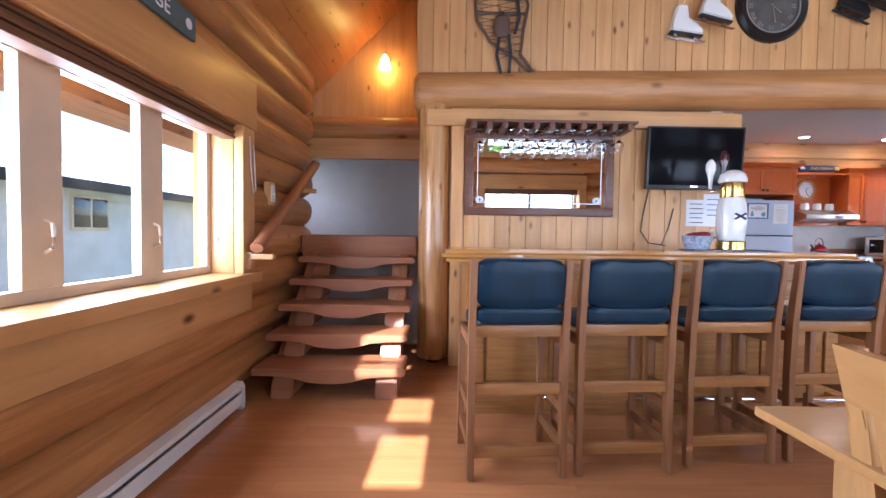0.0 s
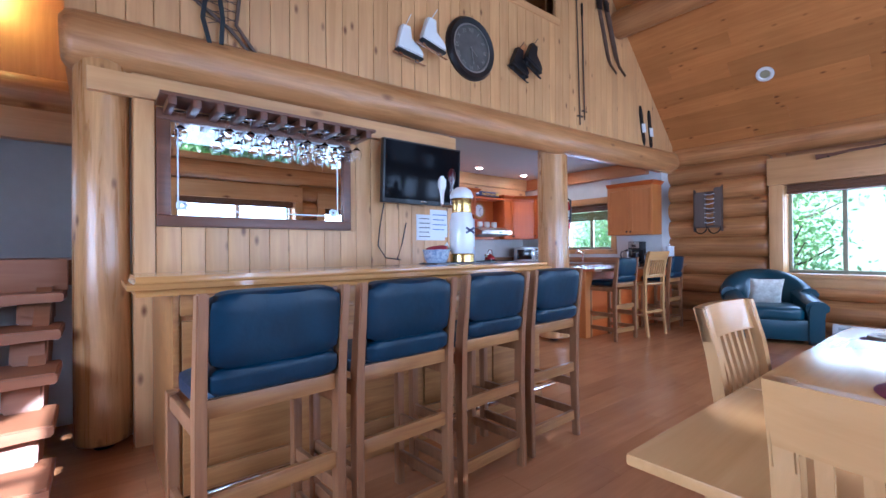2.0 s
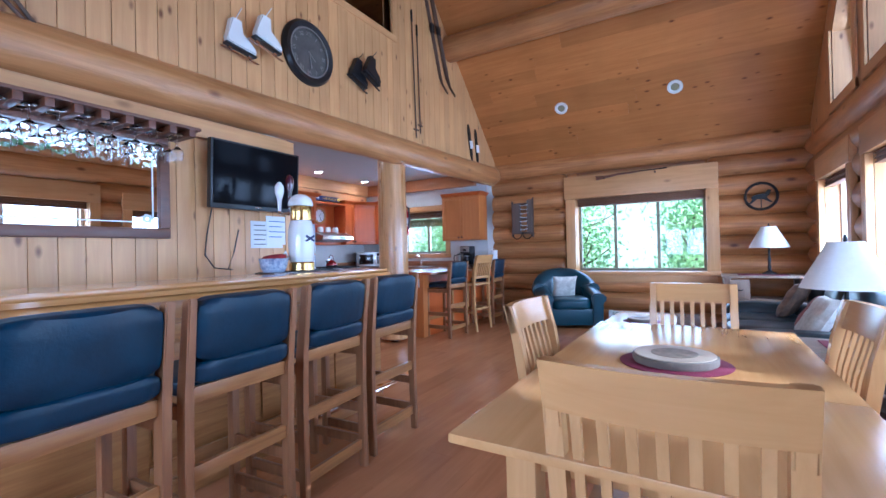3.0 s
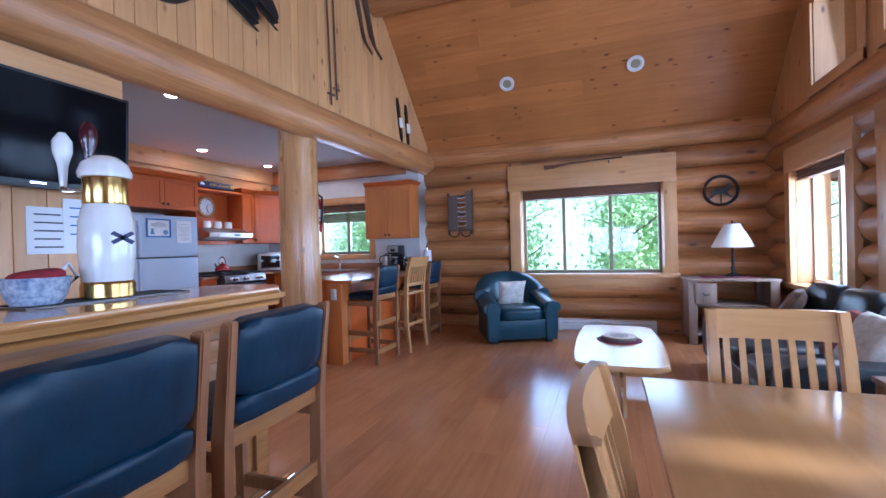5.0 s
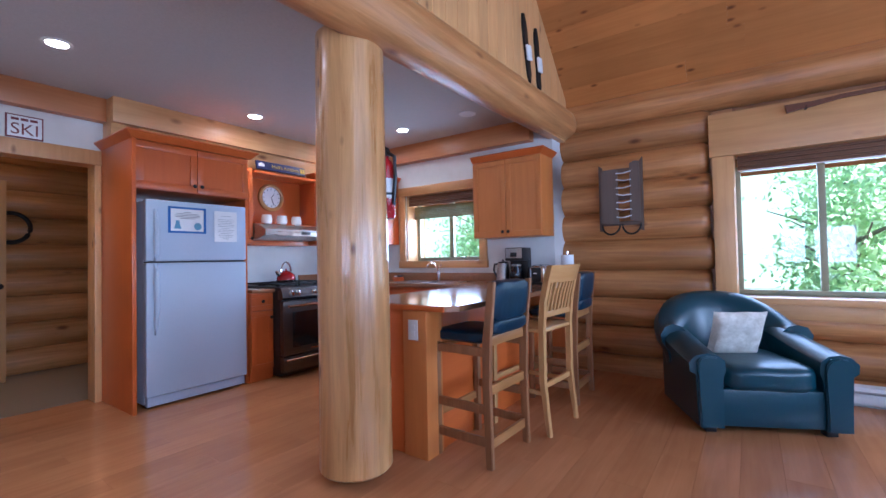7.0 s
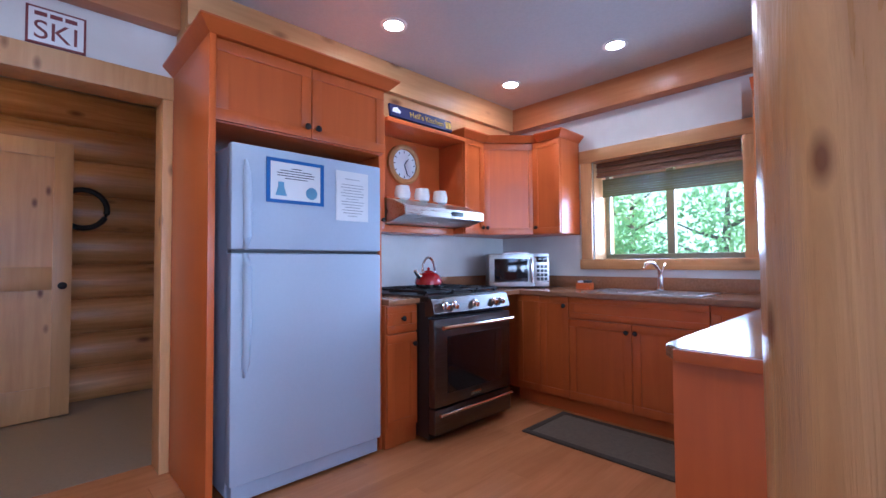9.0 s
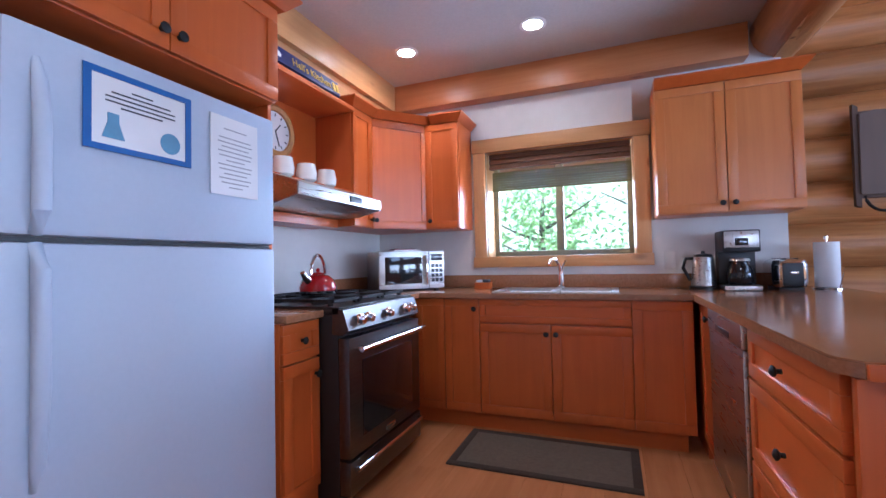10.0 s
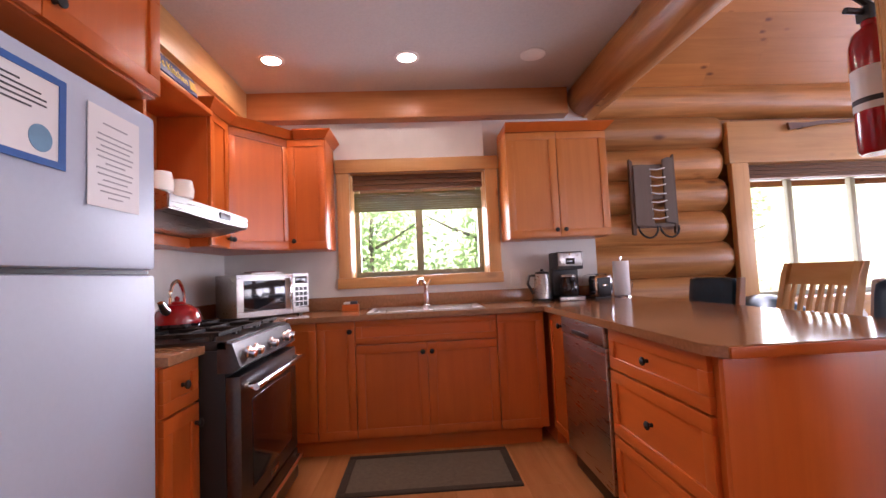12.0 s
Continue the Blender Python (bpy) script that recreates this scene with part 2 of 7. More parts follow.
CORNICEZ = mat("golden_fir", (0.60, 0.215, 0.048), 0.32, kind="wood", axis=2, col2=(0.52, 0.170, 0.034), bump=0.05)
POTGLOW = mat("pot_bulb", (1, 1, 1), 0.3, emit=((1.0, 0.86, 0.68), 30.0))


# ---- mesh helpers ----
def bm_box(bm, x0, x1, y0, y1, z0, z1, bevel=0.0, m=None):
    vs = [bm.verts.new((x, y, z)) for x in (x0, x1) for y in (y0, y1) for z in (z0, z1)]
    fs = [bm.faces.new([vs[i] for i in f]) for f in ((0, 1, 3, 2), (4, 6, 7, 5), (0, 4, 5, 1), (2, 3, 7, 6), (0, 2, 6, 4), (1, 5, 7, 3))]
    out = vs
    if bevel:
        es = list({e for f in fs for e in f.edges})
        r = bmesh.ops.bevel(bm, geom=es, offset=bevel, segments=2, affect='EDGES', profile=0.6)
        out = list({v for f in r["faces"] for v in f.verts} | {v for v in vs if v.is_valid})
    if m is not None:
        for v in out:
            v.co = m @ v.co
    return out


def bm_lathe(bm, prof, seg=24, m=None, close=True):
    """Turns a profile of (radius, z) about the z axis."""
    rings = []
    for r, z in prof:
        rings.append([bm.verts.new((r * math.cos(2 * math.pi * i / seg), r * math.sin(2 * math.pi * i / seg), z)) for i in range(seg)])
    for a, b in zip(rings, rings[1:]):
        for i in range(seg):
            j = (i + 1) % seg
            bm.faces.new((a[i], a[j], b[j], b[i]))
    if close:
        bm.faces.new(rings[0][::-1])
        bm.faces.new(rings[-1])
    if m is not None:
        for ring in rings:
            for v in ring:
                v.co = m @ v.co


def bm_tube(bm, pts, r, seg=10, radii=None, flat=1.0):
    """Sweeps a round section along a line of points."""
    pts = [Vector(p) for p in pts]
    rings = []
    up = Vector((0, 0, 1))
    for i, p in enumerate(pts):
        d = (pts[min(i + 1, len(pts) - 1)] - pts[max(i - 1, 0)]).normalized()
        ref = up if abs(d.dot(up)) < 0.95 else Vector((1, 0, 0))
        u = d.cross(ref).normalized()
        w = u.cross(d)
        rr = radii[i] if radii else r
        rings.append([bm.verts.new(p + rr * (math.cos(2 * math.pi * k / seg) * u + flat * math.sin(2 * math.pi * k / seg) * w)) for k in range(seg)])
    for a, b in zip(rings, rings[1:]):
        for k in range(seg):
            j = (k + 1) % seg
            bm.faces.new((a[k], a[j], b[j], b[k]))
    bm.faces.new(rings[0][::-1])
    bm.faces.new(rings[-1])
    return rings


def bm_prism(bm, pts, a, b, axis=1):
    """A flat outline of (u, v) drawn out from a to b along an axis (0: u=y v=z, 1: u=x v=z, 2: u=x v=y)."""
    def at(p, t):
        u, v = p
        return ((t, u, v), (u, t, v), (u, v, t))[axis]
    A = [bm.verts.new(at(p, a)) for p in pts]
    Bv = [bm.verts.new(at(p, b)) for p in pts]
    bm.faces.new(A)
    bm.faces.new(Bv[::-1])
    for i in range(len(pts)):
        j = (i + 1) % len(pts)
        bm.faces.new((A[i], Bv[i], Bv[j], A[j]))
    return A + Bv


def bm_soft(bm, x0, x1, y0, y1, z0, z1, power=4.0, seg=20, m=None, puff=0.0):
    """A rounded cushion-like block (superellipsoid)."""
    c = Vector(((x0 + x1) / 2, (y0 + y1) / 2, (z0 + z1) / 2))
    h = Vector(((x1 - x0) / 2, (y1 - y0) / 2, (z1 - z0) / 2))
    r = bmesh.ops.create_uvsphere(bm, u_segments=seg * 2, v_segments=seg, radius=1.0)
    for v in r["verts"]:
        p = v.co
        k = (abs(p.x) ** power + abs(p.y) ** power + abs(p.z) ** power) ** (1 / power)
        q = p / max(k, 1e-6)
        q = Vector((q.x * h.x, q.y * h.y, q.z * h.z)) + c
        if puff:
            q += puff * noise.noise_vector(q * 6)
        v.co = m @ q if m is not None else q
    return r["verts"]


def link(name, bm, material, smooth=True):
    bmesh.ops.recalc_face_normals(bm, faces=bm.faces)
    me = bpy.data.meshes.new(name)
    bm.to_mesh(me)
    bm.free()
    for mm in (material if isinstance(material, (list, tuple)) else [material]):
        me.materials.append(mm)
    if smooth and len(me.polygons):
        me.polygons.foreach_set("use_smooth", [True] * len(me.polygons))
        me.set_sharp_from_angle(angle=radians(38))
    return new(name, me)


def part(name, bm, material, parent, label=""):
    ob = link(name, bm, material)
    ob.parent = parent
    if label:
        tagged(ob, label)
    return ob


def box_part(name, material, parent, x0, x1, y0, y1, z0, z1, bevel=0.004, label="", m=None):
    bm = bmesh.new()
    bm_box(bm, x0, x1, y0, y1, z0, z1, bevel, m)
    return part(name, bm, material, parent, label)


def piece(name, me, parent, m):
    """One more piece on shared mesh data."""
    ob = new(name, me)
    ob.parent = parent
    ob.matrix_basis = m
    return ob


def thing(name, m, label, category, group=""):
    ob = new(name)
    ob.matrix_basis = m
    ob.empty_display_size = 0.1
    return tagged(ob, label, category, group)


def setting(name, bm, material, label, category):
    return tagged(link(name, bm, material), label, category, kind="structure")


def text(name, body, size, material, parent, m, depth=0.001):
    cu = bpy.data.curves.new(name, 'FONT')
    cu.body, cu.size, cu.extrude = body, size, depth
    cu.align_x, cu.align_y = 'CENTER', 'CENTER'
    cu.materials.append(material)
    tmp = bpy.data.objects.new(name + "_src", cu)
    scene.collection.objects.link(tmp)
    me = bpy.data.meshes.new_from_object(tmp.evaluated_get(bpy.context.evaluated_depsgraph_get()))
    bpy.data.objects.remove(tmp)
    me.materials.clear()
    me.materials.append(material)
    ob = new(name, me)
    ob.parent = parent
    ob.matrix_basis = m
    return ob


def bm_log(bm, p0, p1, r, seed=0, seg=18, taper=0.0, wob=0.012, dome=0.03):
    """A peeled log: a slightly crooked, uneven cylinder with rounded ends."""
    p0, p1 = Vector(p0), Vector(p1)
    n = max(4, int((p1 - p0).length / 0.22))
    d = (p1 - p0).normalized()
    ref = Vector((0, 0, 1)) if abs(d.z) < 0.9 else Vector((1, 0, 0))
    u = d.cross(ref).normalized()
    w = u.cross(d)
    stops = [(0.0, 0.72), (dome, 0.93), (2.2 * dome, 1.0)] + [((p1 - p0).length * i / n, 1.0) for i in range(1, n)]
    L = (p1 - p0).length
    stops += [(L - 2.2 * dome, 1.0), (L - dome, 0.93), (L, 0.72)]
    stops = sorted(s for s in stops if 0 <= s[0] <= L)
    rings = []
    for s, k in stops:
        c = p0 + d * s
        off = noise.noise_vector(Vector((seed * 3.7, s * 0.5, 0))) * wob
        off -= d * off.dot(d)
        rr = r * k * (1 - taper * s / L)
        ring = []
        for i in range(seg):
            a = 2 * math.pi * i / seg
            q = rr * (1 + 0.035 * noise.noise(Vector((math.cos(a) * 1.2, math.sin(a) * 1.2 + seed, s * 0.9))))
            ring.append(bm.verts.new(c + off + q * (math.cos(a) * u + math.sin(a) * w)))
        rings.append(ring)
    for a, b in zip(rings, rings[1:]):
        for i in range(seg):
            j = (i + 1) % seg
            bm.faces.new((a[i], a[j], b[j], b[i]))
    bm.faces.new(rings[0][::-1])
    bm.faces.new(rings[-1])


def log_piece(parent, p0, p1, r, material, seed, taper=0.0, wob=0.012):
    bm = bmesh.new()
    bm_log(bm, p0, p1, r, seed, taper=taper, wob=wob)
    return part("log", bm, material, parent)


# ---- structure ----
EX, WX, SY = 7.73, -0.97, -0.20       # inner crests of the east, west and south log walls
LY, BY = 4.34, 4.26                   # loft wall and bar wall
KX, NY, KZ = 7.50, 7.40, 2.62         # kitchen east wall, north wall, kitchen ceiling
RIDGE = (EX + WX) / 2
PLATE = 2.83


def roof(x):
    return PLATE + (EX - x if x > RIDGE else x - WX)


# floor slab; the boards lie on it
bm = bmesh.new()
bm_box(bm, -2.2, 9.0, -1.2, 9.6, -0.25, -0.014)
floor = setting("floor", bm, FLOORW, "reddish laminate plank floor with a satin gloss", "floor")


def wall_slab(name, axis, a, b, u0, u1, z0, z1, holes, material, label, top=None):
    """A wall from a to b along axis, with rectangular openings (u0, u1, z0, z1) through it."""
    bm = bmesh.new()
    us = sorted({u0, u1, *[h[0] for h in holes], *[h[1] for h in holes]})
    zs = sorted({z0, z1, *[h[2] for h in holes], *[h[3] for h in holes]})
    for i in range(len(us) - 1):
        for j in range(len(zs) - 1):
            um, zm = (us[i] + us[i + 1]) / 2, (zs[j] + zs[j + 1]) / 2
            if any(h[0] < um < h[1] and h[2] < zm < h[3] for h in holes):
                continue
            if axis == 0:
                bm_box(bm, a, b, us[i], us[i + 1], zs[j], zs[j + 1])
            else:
                bm_box(bm, us[i], us[i + 1], a, b, zs[j], zs[j + 1])
    bmesh.ops.remove_doubles(bm, verts=bm.verts, dist=0.0005)
    return setting(name, bm, material, label, "wall")


LR = 0.165                            # log radius
PITCH = 0.292
# east wall of the living room, with its window
ewin = (0.96, 2.87, 0.80, 2.03)
wall_e = wall_slab("wall_east", 0, EX + LR, EX + LR + 0.10, SY - 0.2, 4.6, 0.0, PLATE - 0.05, [ewin], LOGY, "golden scribed log wall with a wide window", "")
for k in range(10):
    z = 0.01 + PITCH * k + 0.005
    lo, hi = z - 0.10, z + 0.10
    if k == 9:
        log_piece(wall_e, (EX + LR, SY - 0.4, 2.66), (EX + LR, 4.75, 2.66), LR + 0.01, LOGY, k, 0.06)
    elif hi < 0.80 or lo > 2.36:
        log_piece(wall_e, (EX + LR, SY - 0.4, z), (EX + LR, 4.75, z), LR - 0.004 * (k % 3), LOGY, k, 0.05)
    else:
        log_piece(wall_e, (EX + LR, SY - 0.4, z), (EX + LR, 0.93, z), LR - 0.004 * (k % 3), LOGY, k)
        log_piece(wall_e, (EX + LR, 3.03 + 0.03 * (k % 2), z), (EX + LR, 4.75, z), LR - 0.004 * (k % 2), LOGY, k + 20)
# west wall, with the casement window
wwin = (0.62, 3.42, 0.84, 1.86)
wall_w = wall_slab("wall_west", 0, WX - LR - 0.10, WX - LR, SY - 0.2, 5.15, 0.0, PLATE - 0.05, [wwin], LOGY, "golden scribed log wall with a casement window over a heater", "")
for k in range(10):
    z = 0.215 + 0.287 * k
    if k == 9:
        z = 2.72
    if z + 0.10 < 0.84 or z - 0.10 > 2.10:
        log_piece(wall_w, (WX - LR, SY - 0.4, z), (WX - LR, 5.12 + 0.02 * (k % 2), z), LR - 0.004 * (k % 3), LOGY, k + 40, -0.03)
    else:
        log_piece(wall_w, (WX - LR, 3.50 + 0.02 * (k % 2), z), (WX - LR, 5.12 + 0.02 * (k % 2), z), LR - 0.004 * (k % 3), LOGY, k + 40)
        log_piece(wall_w, (WX - LR, SY - 0.4, z), (WX - LR, 0.55, z), LR, LOGY, k + 60)
# south wall: logs below, boards in the gable, windows in both
# the last three, unseen, are placed to shape the sun patches by the stairs
swins = [(5.86, 7.04, 0.74, 1.95), (3.55, 5.28, 0.74, 1.95), (1.2, 3.0, 0.10, 2.03), (-0.10, 0.20, 1.72, 2.10), (-0.10, 0.20, 2.15, 2.44), (-0.36, -0.05, 2.50, 2.70)]
wall_s = wall_slab("wall_south", 1, SY - LR - 0.12, SY - LR, WX - 0.3, EX + 0.3, 0.0, 2.70, swins, LOGX, "golden log wall with wide windows behind the sofa", "")
for k in range(9):
    z = 0.16 + PITCH * k
    runs = [(WX - 0.4, EX + 0.4)]
    for (a, b, lo, hi) in swins:
        if z + 0.09 > lo - 0.1 and z - 0.09 < hi + 0.1:
            cut = []
            for (p, q) in runs:
                if b + 0.1 <= p or a - 0.1 >= q:
                    cut.append((p, q))
                else:
                    cut += [(p, a - 0.1), (b + 0.1, q)]
            runs = [r for r in cut if r[1] - r[0] > 0.06]
    for i, (p, q) in enumerate(runs):
        log_piece(wall_s, (p, SY - LR, z), (q, SY - LR, z), LR, LOGX, k + 80 + i * 7)
# gable of the south wall as boards around four slanted windows
# the narrow fourth is unseen, added to let sun onto the stairs
gwins = [(5.72, 6.55), (3.62, 5.36), (1.25, 3.20), (-0.36, -0.05)]


def gable_cols(bm, y0, y1, x0, x1, base, holes, step=0.14):
    x = x0
    while x < x1 - 0.01:
        xb = min(x1, x + step)
        for h in holes:
            if x < h[0] - 0.001 < xb - 0.001:
                xb = h[0]
            if x < h[1] - 0.001 < xb - 0.001:
                xb = h[1]
        xm = (x + xb) / 2
        ta, tb = roof(x) + 0.05, roof(xb) + 0.05
        hole = next((h for h in holes if h[0] <= xm <= h[1]), None)
        if hole:
            if hole[1] - hole[0] > 0.5:
                bm_prism(bm, [(x, base), (xb, base), (xb, 2.72), (x, 2.72)], y0, y1)
            bm_prism(bm, [(x, ta - 0.55), (xb, tb - 0.55), (xb, tb), (x, ta)], y0, y1)
        else:
            bm_prism(bm, [(x, base), (xb, base), (xb, tb), (x, ta)], y0, y1)
        x = xb


bm = bmesh.new()
gable_cols(bm, SY - 0.30, SY - 0.06, WX - 0.3, RIDGE, 2.60, gwins, 0.5)
gable_cols(bm, SY - 0.30, SY - 0.06, RIDGE, EX + 0.3, 2.60, gwins, 0.5)
gable_s = setting("wall_south_gable", bm, PINEZ, "pine gable wall above the south log wall", "wall")
for a, b in gwins:
    for (p, q) in ((a - 0.09, a), (b, b + 0.09)):
        bm = bmesh.new()
        bm_prism(bm, [(p, 2.62), (q, 2.62), (q, roof(q) - 0.48), (p, roof(p) - 0.48)], SY - 0.05, SY - 0.03)
        part("casing", bm, PINEZ, gable_s)
    if b - a > 0.5:
        box_part("sill", PINEX, gable_s, a - 0.09, b + 0.09, SY - 0.055, SY - 0.025, 2.62, 2.72)
    bm = bmesh.new()
    bm_prism(bm, [(a, 2.72), (b, 2.72), (b, roof(b) - 0.5), (a, roof(a) - 0.5)], SY - 0.20, SY - 0.194)
    g = part("pane", bm, PANE, gable_s)
    g.visible_shadow = False

# loft wall of upright boards above the beam
bm = bmesh.new()
bm_prism(bm, [(0.14, 2.40), (3.10, 2.40), (3.10, roof(3.10)), (0.14, roof(0.14))], LY + 0.02, LY + 0.12)
bm_prism(bm, [(3.10, 2.40), (4.62, 2.40), (4.62, 3.95), (3.10, 3.95)], LY + 0.02, LY + 0.12)
bm_prism(bm, [(3.10, 5.46), (4.62, 5.46), (4.62, roof(4.62)), (RIDGE, roof(RIDGE)), (3.10, roof(3.10))], LY + 0.02, LY + 0.12)
bm_prism(bm, [(4.62, 2.40), (EX + 0.1, 2.40), (EX + 0.1, PLATE - 0.1), (4.62, roof(4.62))], LY + 0.02, LY + 0.12)
wall_l = setting("wall_loft", bm, PINEZ, "loft wall of upright knotty pine boards", "wall")
bm = bmesh.new()
bm_prism(bm, [(0.14, 2.62), (EX + 0.2, 2.62), (EX + 0.2, PLATE - 0.1), (RIDGE, roof(RIDGE)), (0.14, roof(0.14))], 7.45, 7.55)
bm_box(bm, 0.14, 0.24, LY + 0.12, 7.45, 2.25, roof(0.14))
setting("wall_loft_room", bm, PINEZ, "pine walls closing the loft room", "wall")
# kitchen and bar walls
bm = bmesh.new()
bm_box(bm, 0.45, 2.92, BY + 0.015, BY + 0.12, 0.0, 2.24)
wall_b = setting("wall_bar", bm, PINEZ, "bar wall of upright knotty pine boards", "wall")
bm = bmesh.new()
bm_box(bm, 2.82, 2.92, BY + 0.12, 5.2, 0, 2.25)
bm_box(bm, 2.82, 2.92, LY + 0.12, 5.2, 2.25, KZ)
bm_box(bm, 2.82, 3.36, 5.2, 5.3, 0, KZ)
bm_box(bm, 3.26, 3.36, 5.3, NY + 0.1, 0, KZ)
setting("wall_kitchen_west", bm, WHITE, "plain white painted kitchen wall", "wall")
kdoor = (3.70, 4.50, 0.0, 2.05)
wall_n = wall_slab("wall_north", 1, NY, NY + 0.14, 3.36, KX + 0.14, 0.0, KZ, [kdoor], WHITE, "white painted kitchen wall with a doorway", "")
kwin = (5.31, 6.41, 1.15, 1.99)
wall_ke = wall_slab("wall_kitchen_east", 0, KX, KX + 0.36, 4.42, NY, 0.0, KZ, [kwin], WHITE, "white painted kitchen wall with a window over the sink", "")
# passage behind the doorway, with a log wall
bm = bmesh.new()
bm_box(bm, 2.6, 5.6, 9.48, 9.58, 0, 2.62)
bm_box(bm, 2.5, 2.6, 7.54, 9.58, 0, 2.62)
bm_box(bm, 5.6, 5.7, 7.54, 9.58, 0, 2.62)
wall_p = setting("wall_passage", bm, LOGX, "golden log wall of the passage beyond the doorway", "wall")
for k in range(9):
    log_piece(wall_p, (2.6, 9.46, 0.12 + PITCH * k), (5.6, 9.46, 0.12 + PITCH * k), LR, LOGX, k + 120)
bm = bmesh.new()
bm_box(bm, 2.5, 5.7, 7.54, 9.58, 2.62, 2.70)
setting("ceiling_passage", bm, CEILWHITE, "white textured ceiling of the passage", "ceiling")
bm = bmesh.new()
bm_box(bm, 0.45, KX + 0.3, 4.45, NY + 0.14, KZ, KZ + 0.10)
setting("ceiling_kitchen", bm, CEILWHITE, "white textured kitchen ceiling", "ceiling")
# stair hall: north wall, header log, white landing wall
bm = bmesh.new()
bm_prism(bm, [(-1.3, 2.1), (0.14, 2.1), (0.14, roof(0.14)), (-1.3, roof(-1.3) + 0.0)], 5.50, 5.6)
wall_h = setting("wall_stair_hall", bm, PINEZ, "pine board wall above the stair landing", "wall")
log_piece(wall_h, (-1.6, 5.42, 2.32), (0.5, 5.42, 2.32), 0.13, LOGX, 140)
box_part("header_board", PINEX, wall_h, -1.6, 0.45, 5.36, 5.46, 1.98, 2.20)
# the gap in the west pieces is an unseen opening, added for a lamp
LANDING = ((-2.6, 0.45, 6.9, 7.0, 0.9, 3.2), (-2.1, -2.0, 5.1, 5.6, 0.9, 3.2), (-2.1, -2.0, 5.6, 6.7, 0.9, 1.5), (-2.1, -2.0, 5.6, 6.7, 2.3, 3.2), (-2.1, -2.0, 6.7, 6.9, 0.9, 3.2),
           (0.45, 0.55, 4.50, 7.0, 0.0, 2.62), (-2.0, -1.25, 5.15, 5.25, 0.9, 2.2), (-1.3, 0.36, 4.98, 5.06, 0.0, 0.958), (0.36, 0.45, 4.55, 4.98, 0.0, 0.958))
for k, a in enumerate(LANDING):
    bm = bmesh.new()
    bm_box(bm, *a)
    setting("wall_landing_%d" % (k + 1), bm, WHITE, "pale painted wall beyond the stair landing", "wall")
bm = bmesh.new()
bm_box(bm, -2.0, 0.45, 5.6, 6.9, 2.4, 2.5)
setting("ceiling_landing", bm, CEILWHITE, "white ceiling over the landing", "ceiling")
bm = bmesh.new()
bm_box(bm, -2.0, 0.45, 4.70, 6.9, 0.96, 1.12)
setting("floor_landing", bm, STAIRW, "wooden stair landing", "floor")

# cathedral ceiling: boards run along the ridge
bm = bmesh.new()
for side in (0, 1):
    xs = [WX - 0.2 + 0.145 * i for i in range(34)] if side == 0 else [EX + 0.2 - 0.145 * i for i in range(34)]
    for i in range(33):
        xa, xb = xs[i], xs[i + 1]
        if (xa - RIDGE) * (xs[0] - RIDGE) < 0:
            break
        xb = max(min(xb, RIDGE), xa) if side == 0 else min(max(xb, RIDGE), xa)
        if abs(xb - xa) < 0.01:
            break
        gap = 0.004 if side == 0 else -0.004
        za, zb = roof(xa), roof(xb)
        # boards of uneven length, butted
        y, k = SY - 0.3, 0
        while y < 7.6:
            yl = min(7.6, y + 2.2 + 1.7 * noise.random())
            d = 0.0015 * noise.random()
            A = [(xa + gap, y + 0.0008, za + d), (xb, y + 0.0008, zb + d), (xb, yl, zb + d), (xa + gap, yl, za + d)]
            lo = [bm.verts.new(p) for p in A]
            hi = [bm.verts.new((p[0], p[1], p[2] + 0.03)) for p in A]
            bm.faces.new(lo)
            bm.faces.new(hi[::-1])
            for q in range(4):
                bm.faces.new((lo[q], hi[q], hi[(q + 1) % 4], lo[(q + 1) % 4]))
            y = yl
    # closed deck above the boards
    e, r0 = (WX - 0.9, RIDGE) if side == 0 else (EX + 0.9, RIDGE)
    ze = PLATE - 0.9
    bm_prism(bm, [(e, ze + 0.035), (r0, roof(RIDGE) + 0.035), (r0, roof(RIDGE) + 0.16), (e, ze + 0.16)], SY - 0.9, 7.8)
ceil = setting("ceiling", bm, CEILW, "steep cathedral ceiling of knotty pine boards", "ceiling")
# purlin and ridge logs under the boards
for n_, px in (("purlin_east", 6.05), ("purlin_west", WX + EX - 6.05)):
    bm = bmesh.new()
    bm_log(bm, (px, SY - 0.2, roof(px) - 0.20), (px, LY + 0.05, roof(px) - 0.20), 0.19, 150 + px)
    tagged(link("roof_purlin", bm, LOGY), "thick round log purlin under the sloping ceiling", "log beam", kind="structure")
bm = bmesh.new()
bm_log(bm, (RIDGE, SY - 0.2, roof(RIDGE) - 0.3), (RIDGE, LY + 0.05, roof(RIDGE) - 0.3), 0.2, 160)
tagged(link("ridge_log", bm, LOGY), "thick round ridge log under the ceiling", "log beam", kind="structure")

# the long log beam and its posts
bm = bmesh.new()
bm_log(bm, (0.12, 4.41, 2.40), (EX + 0.1, 4.41, 2.59), 0.174, 170, seg=24)
tagged(link("loft_beam", bm, LOGX), "long peeled log beam carrying the loft", "log beam", kind="structure")


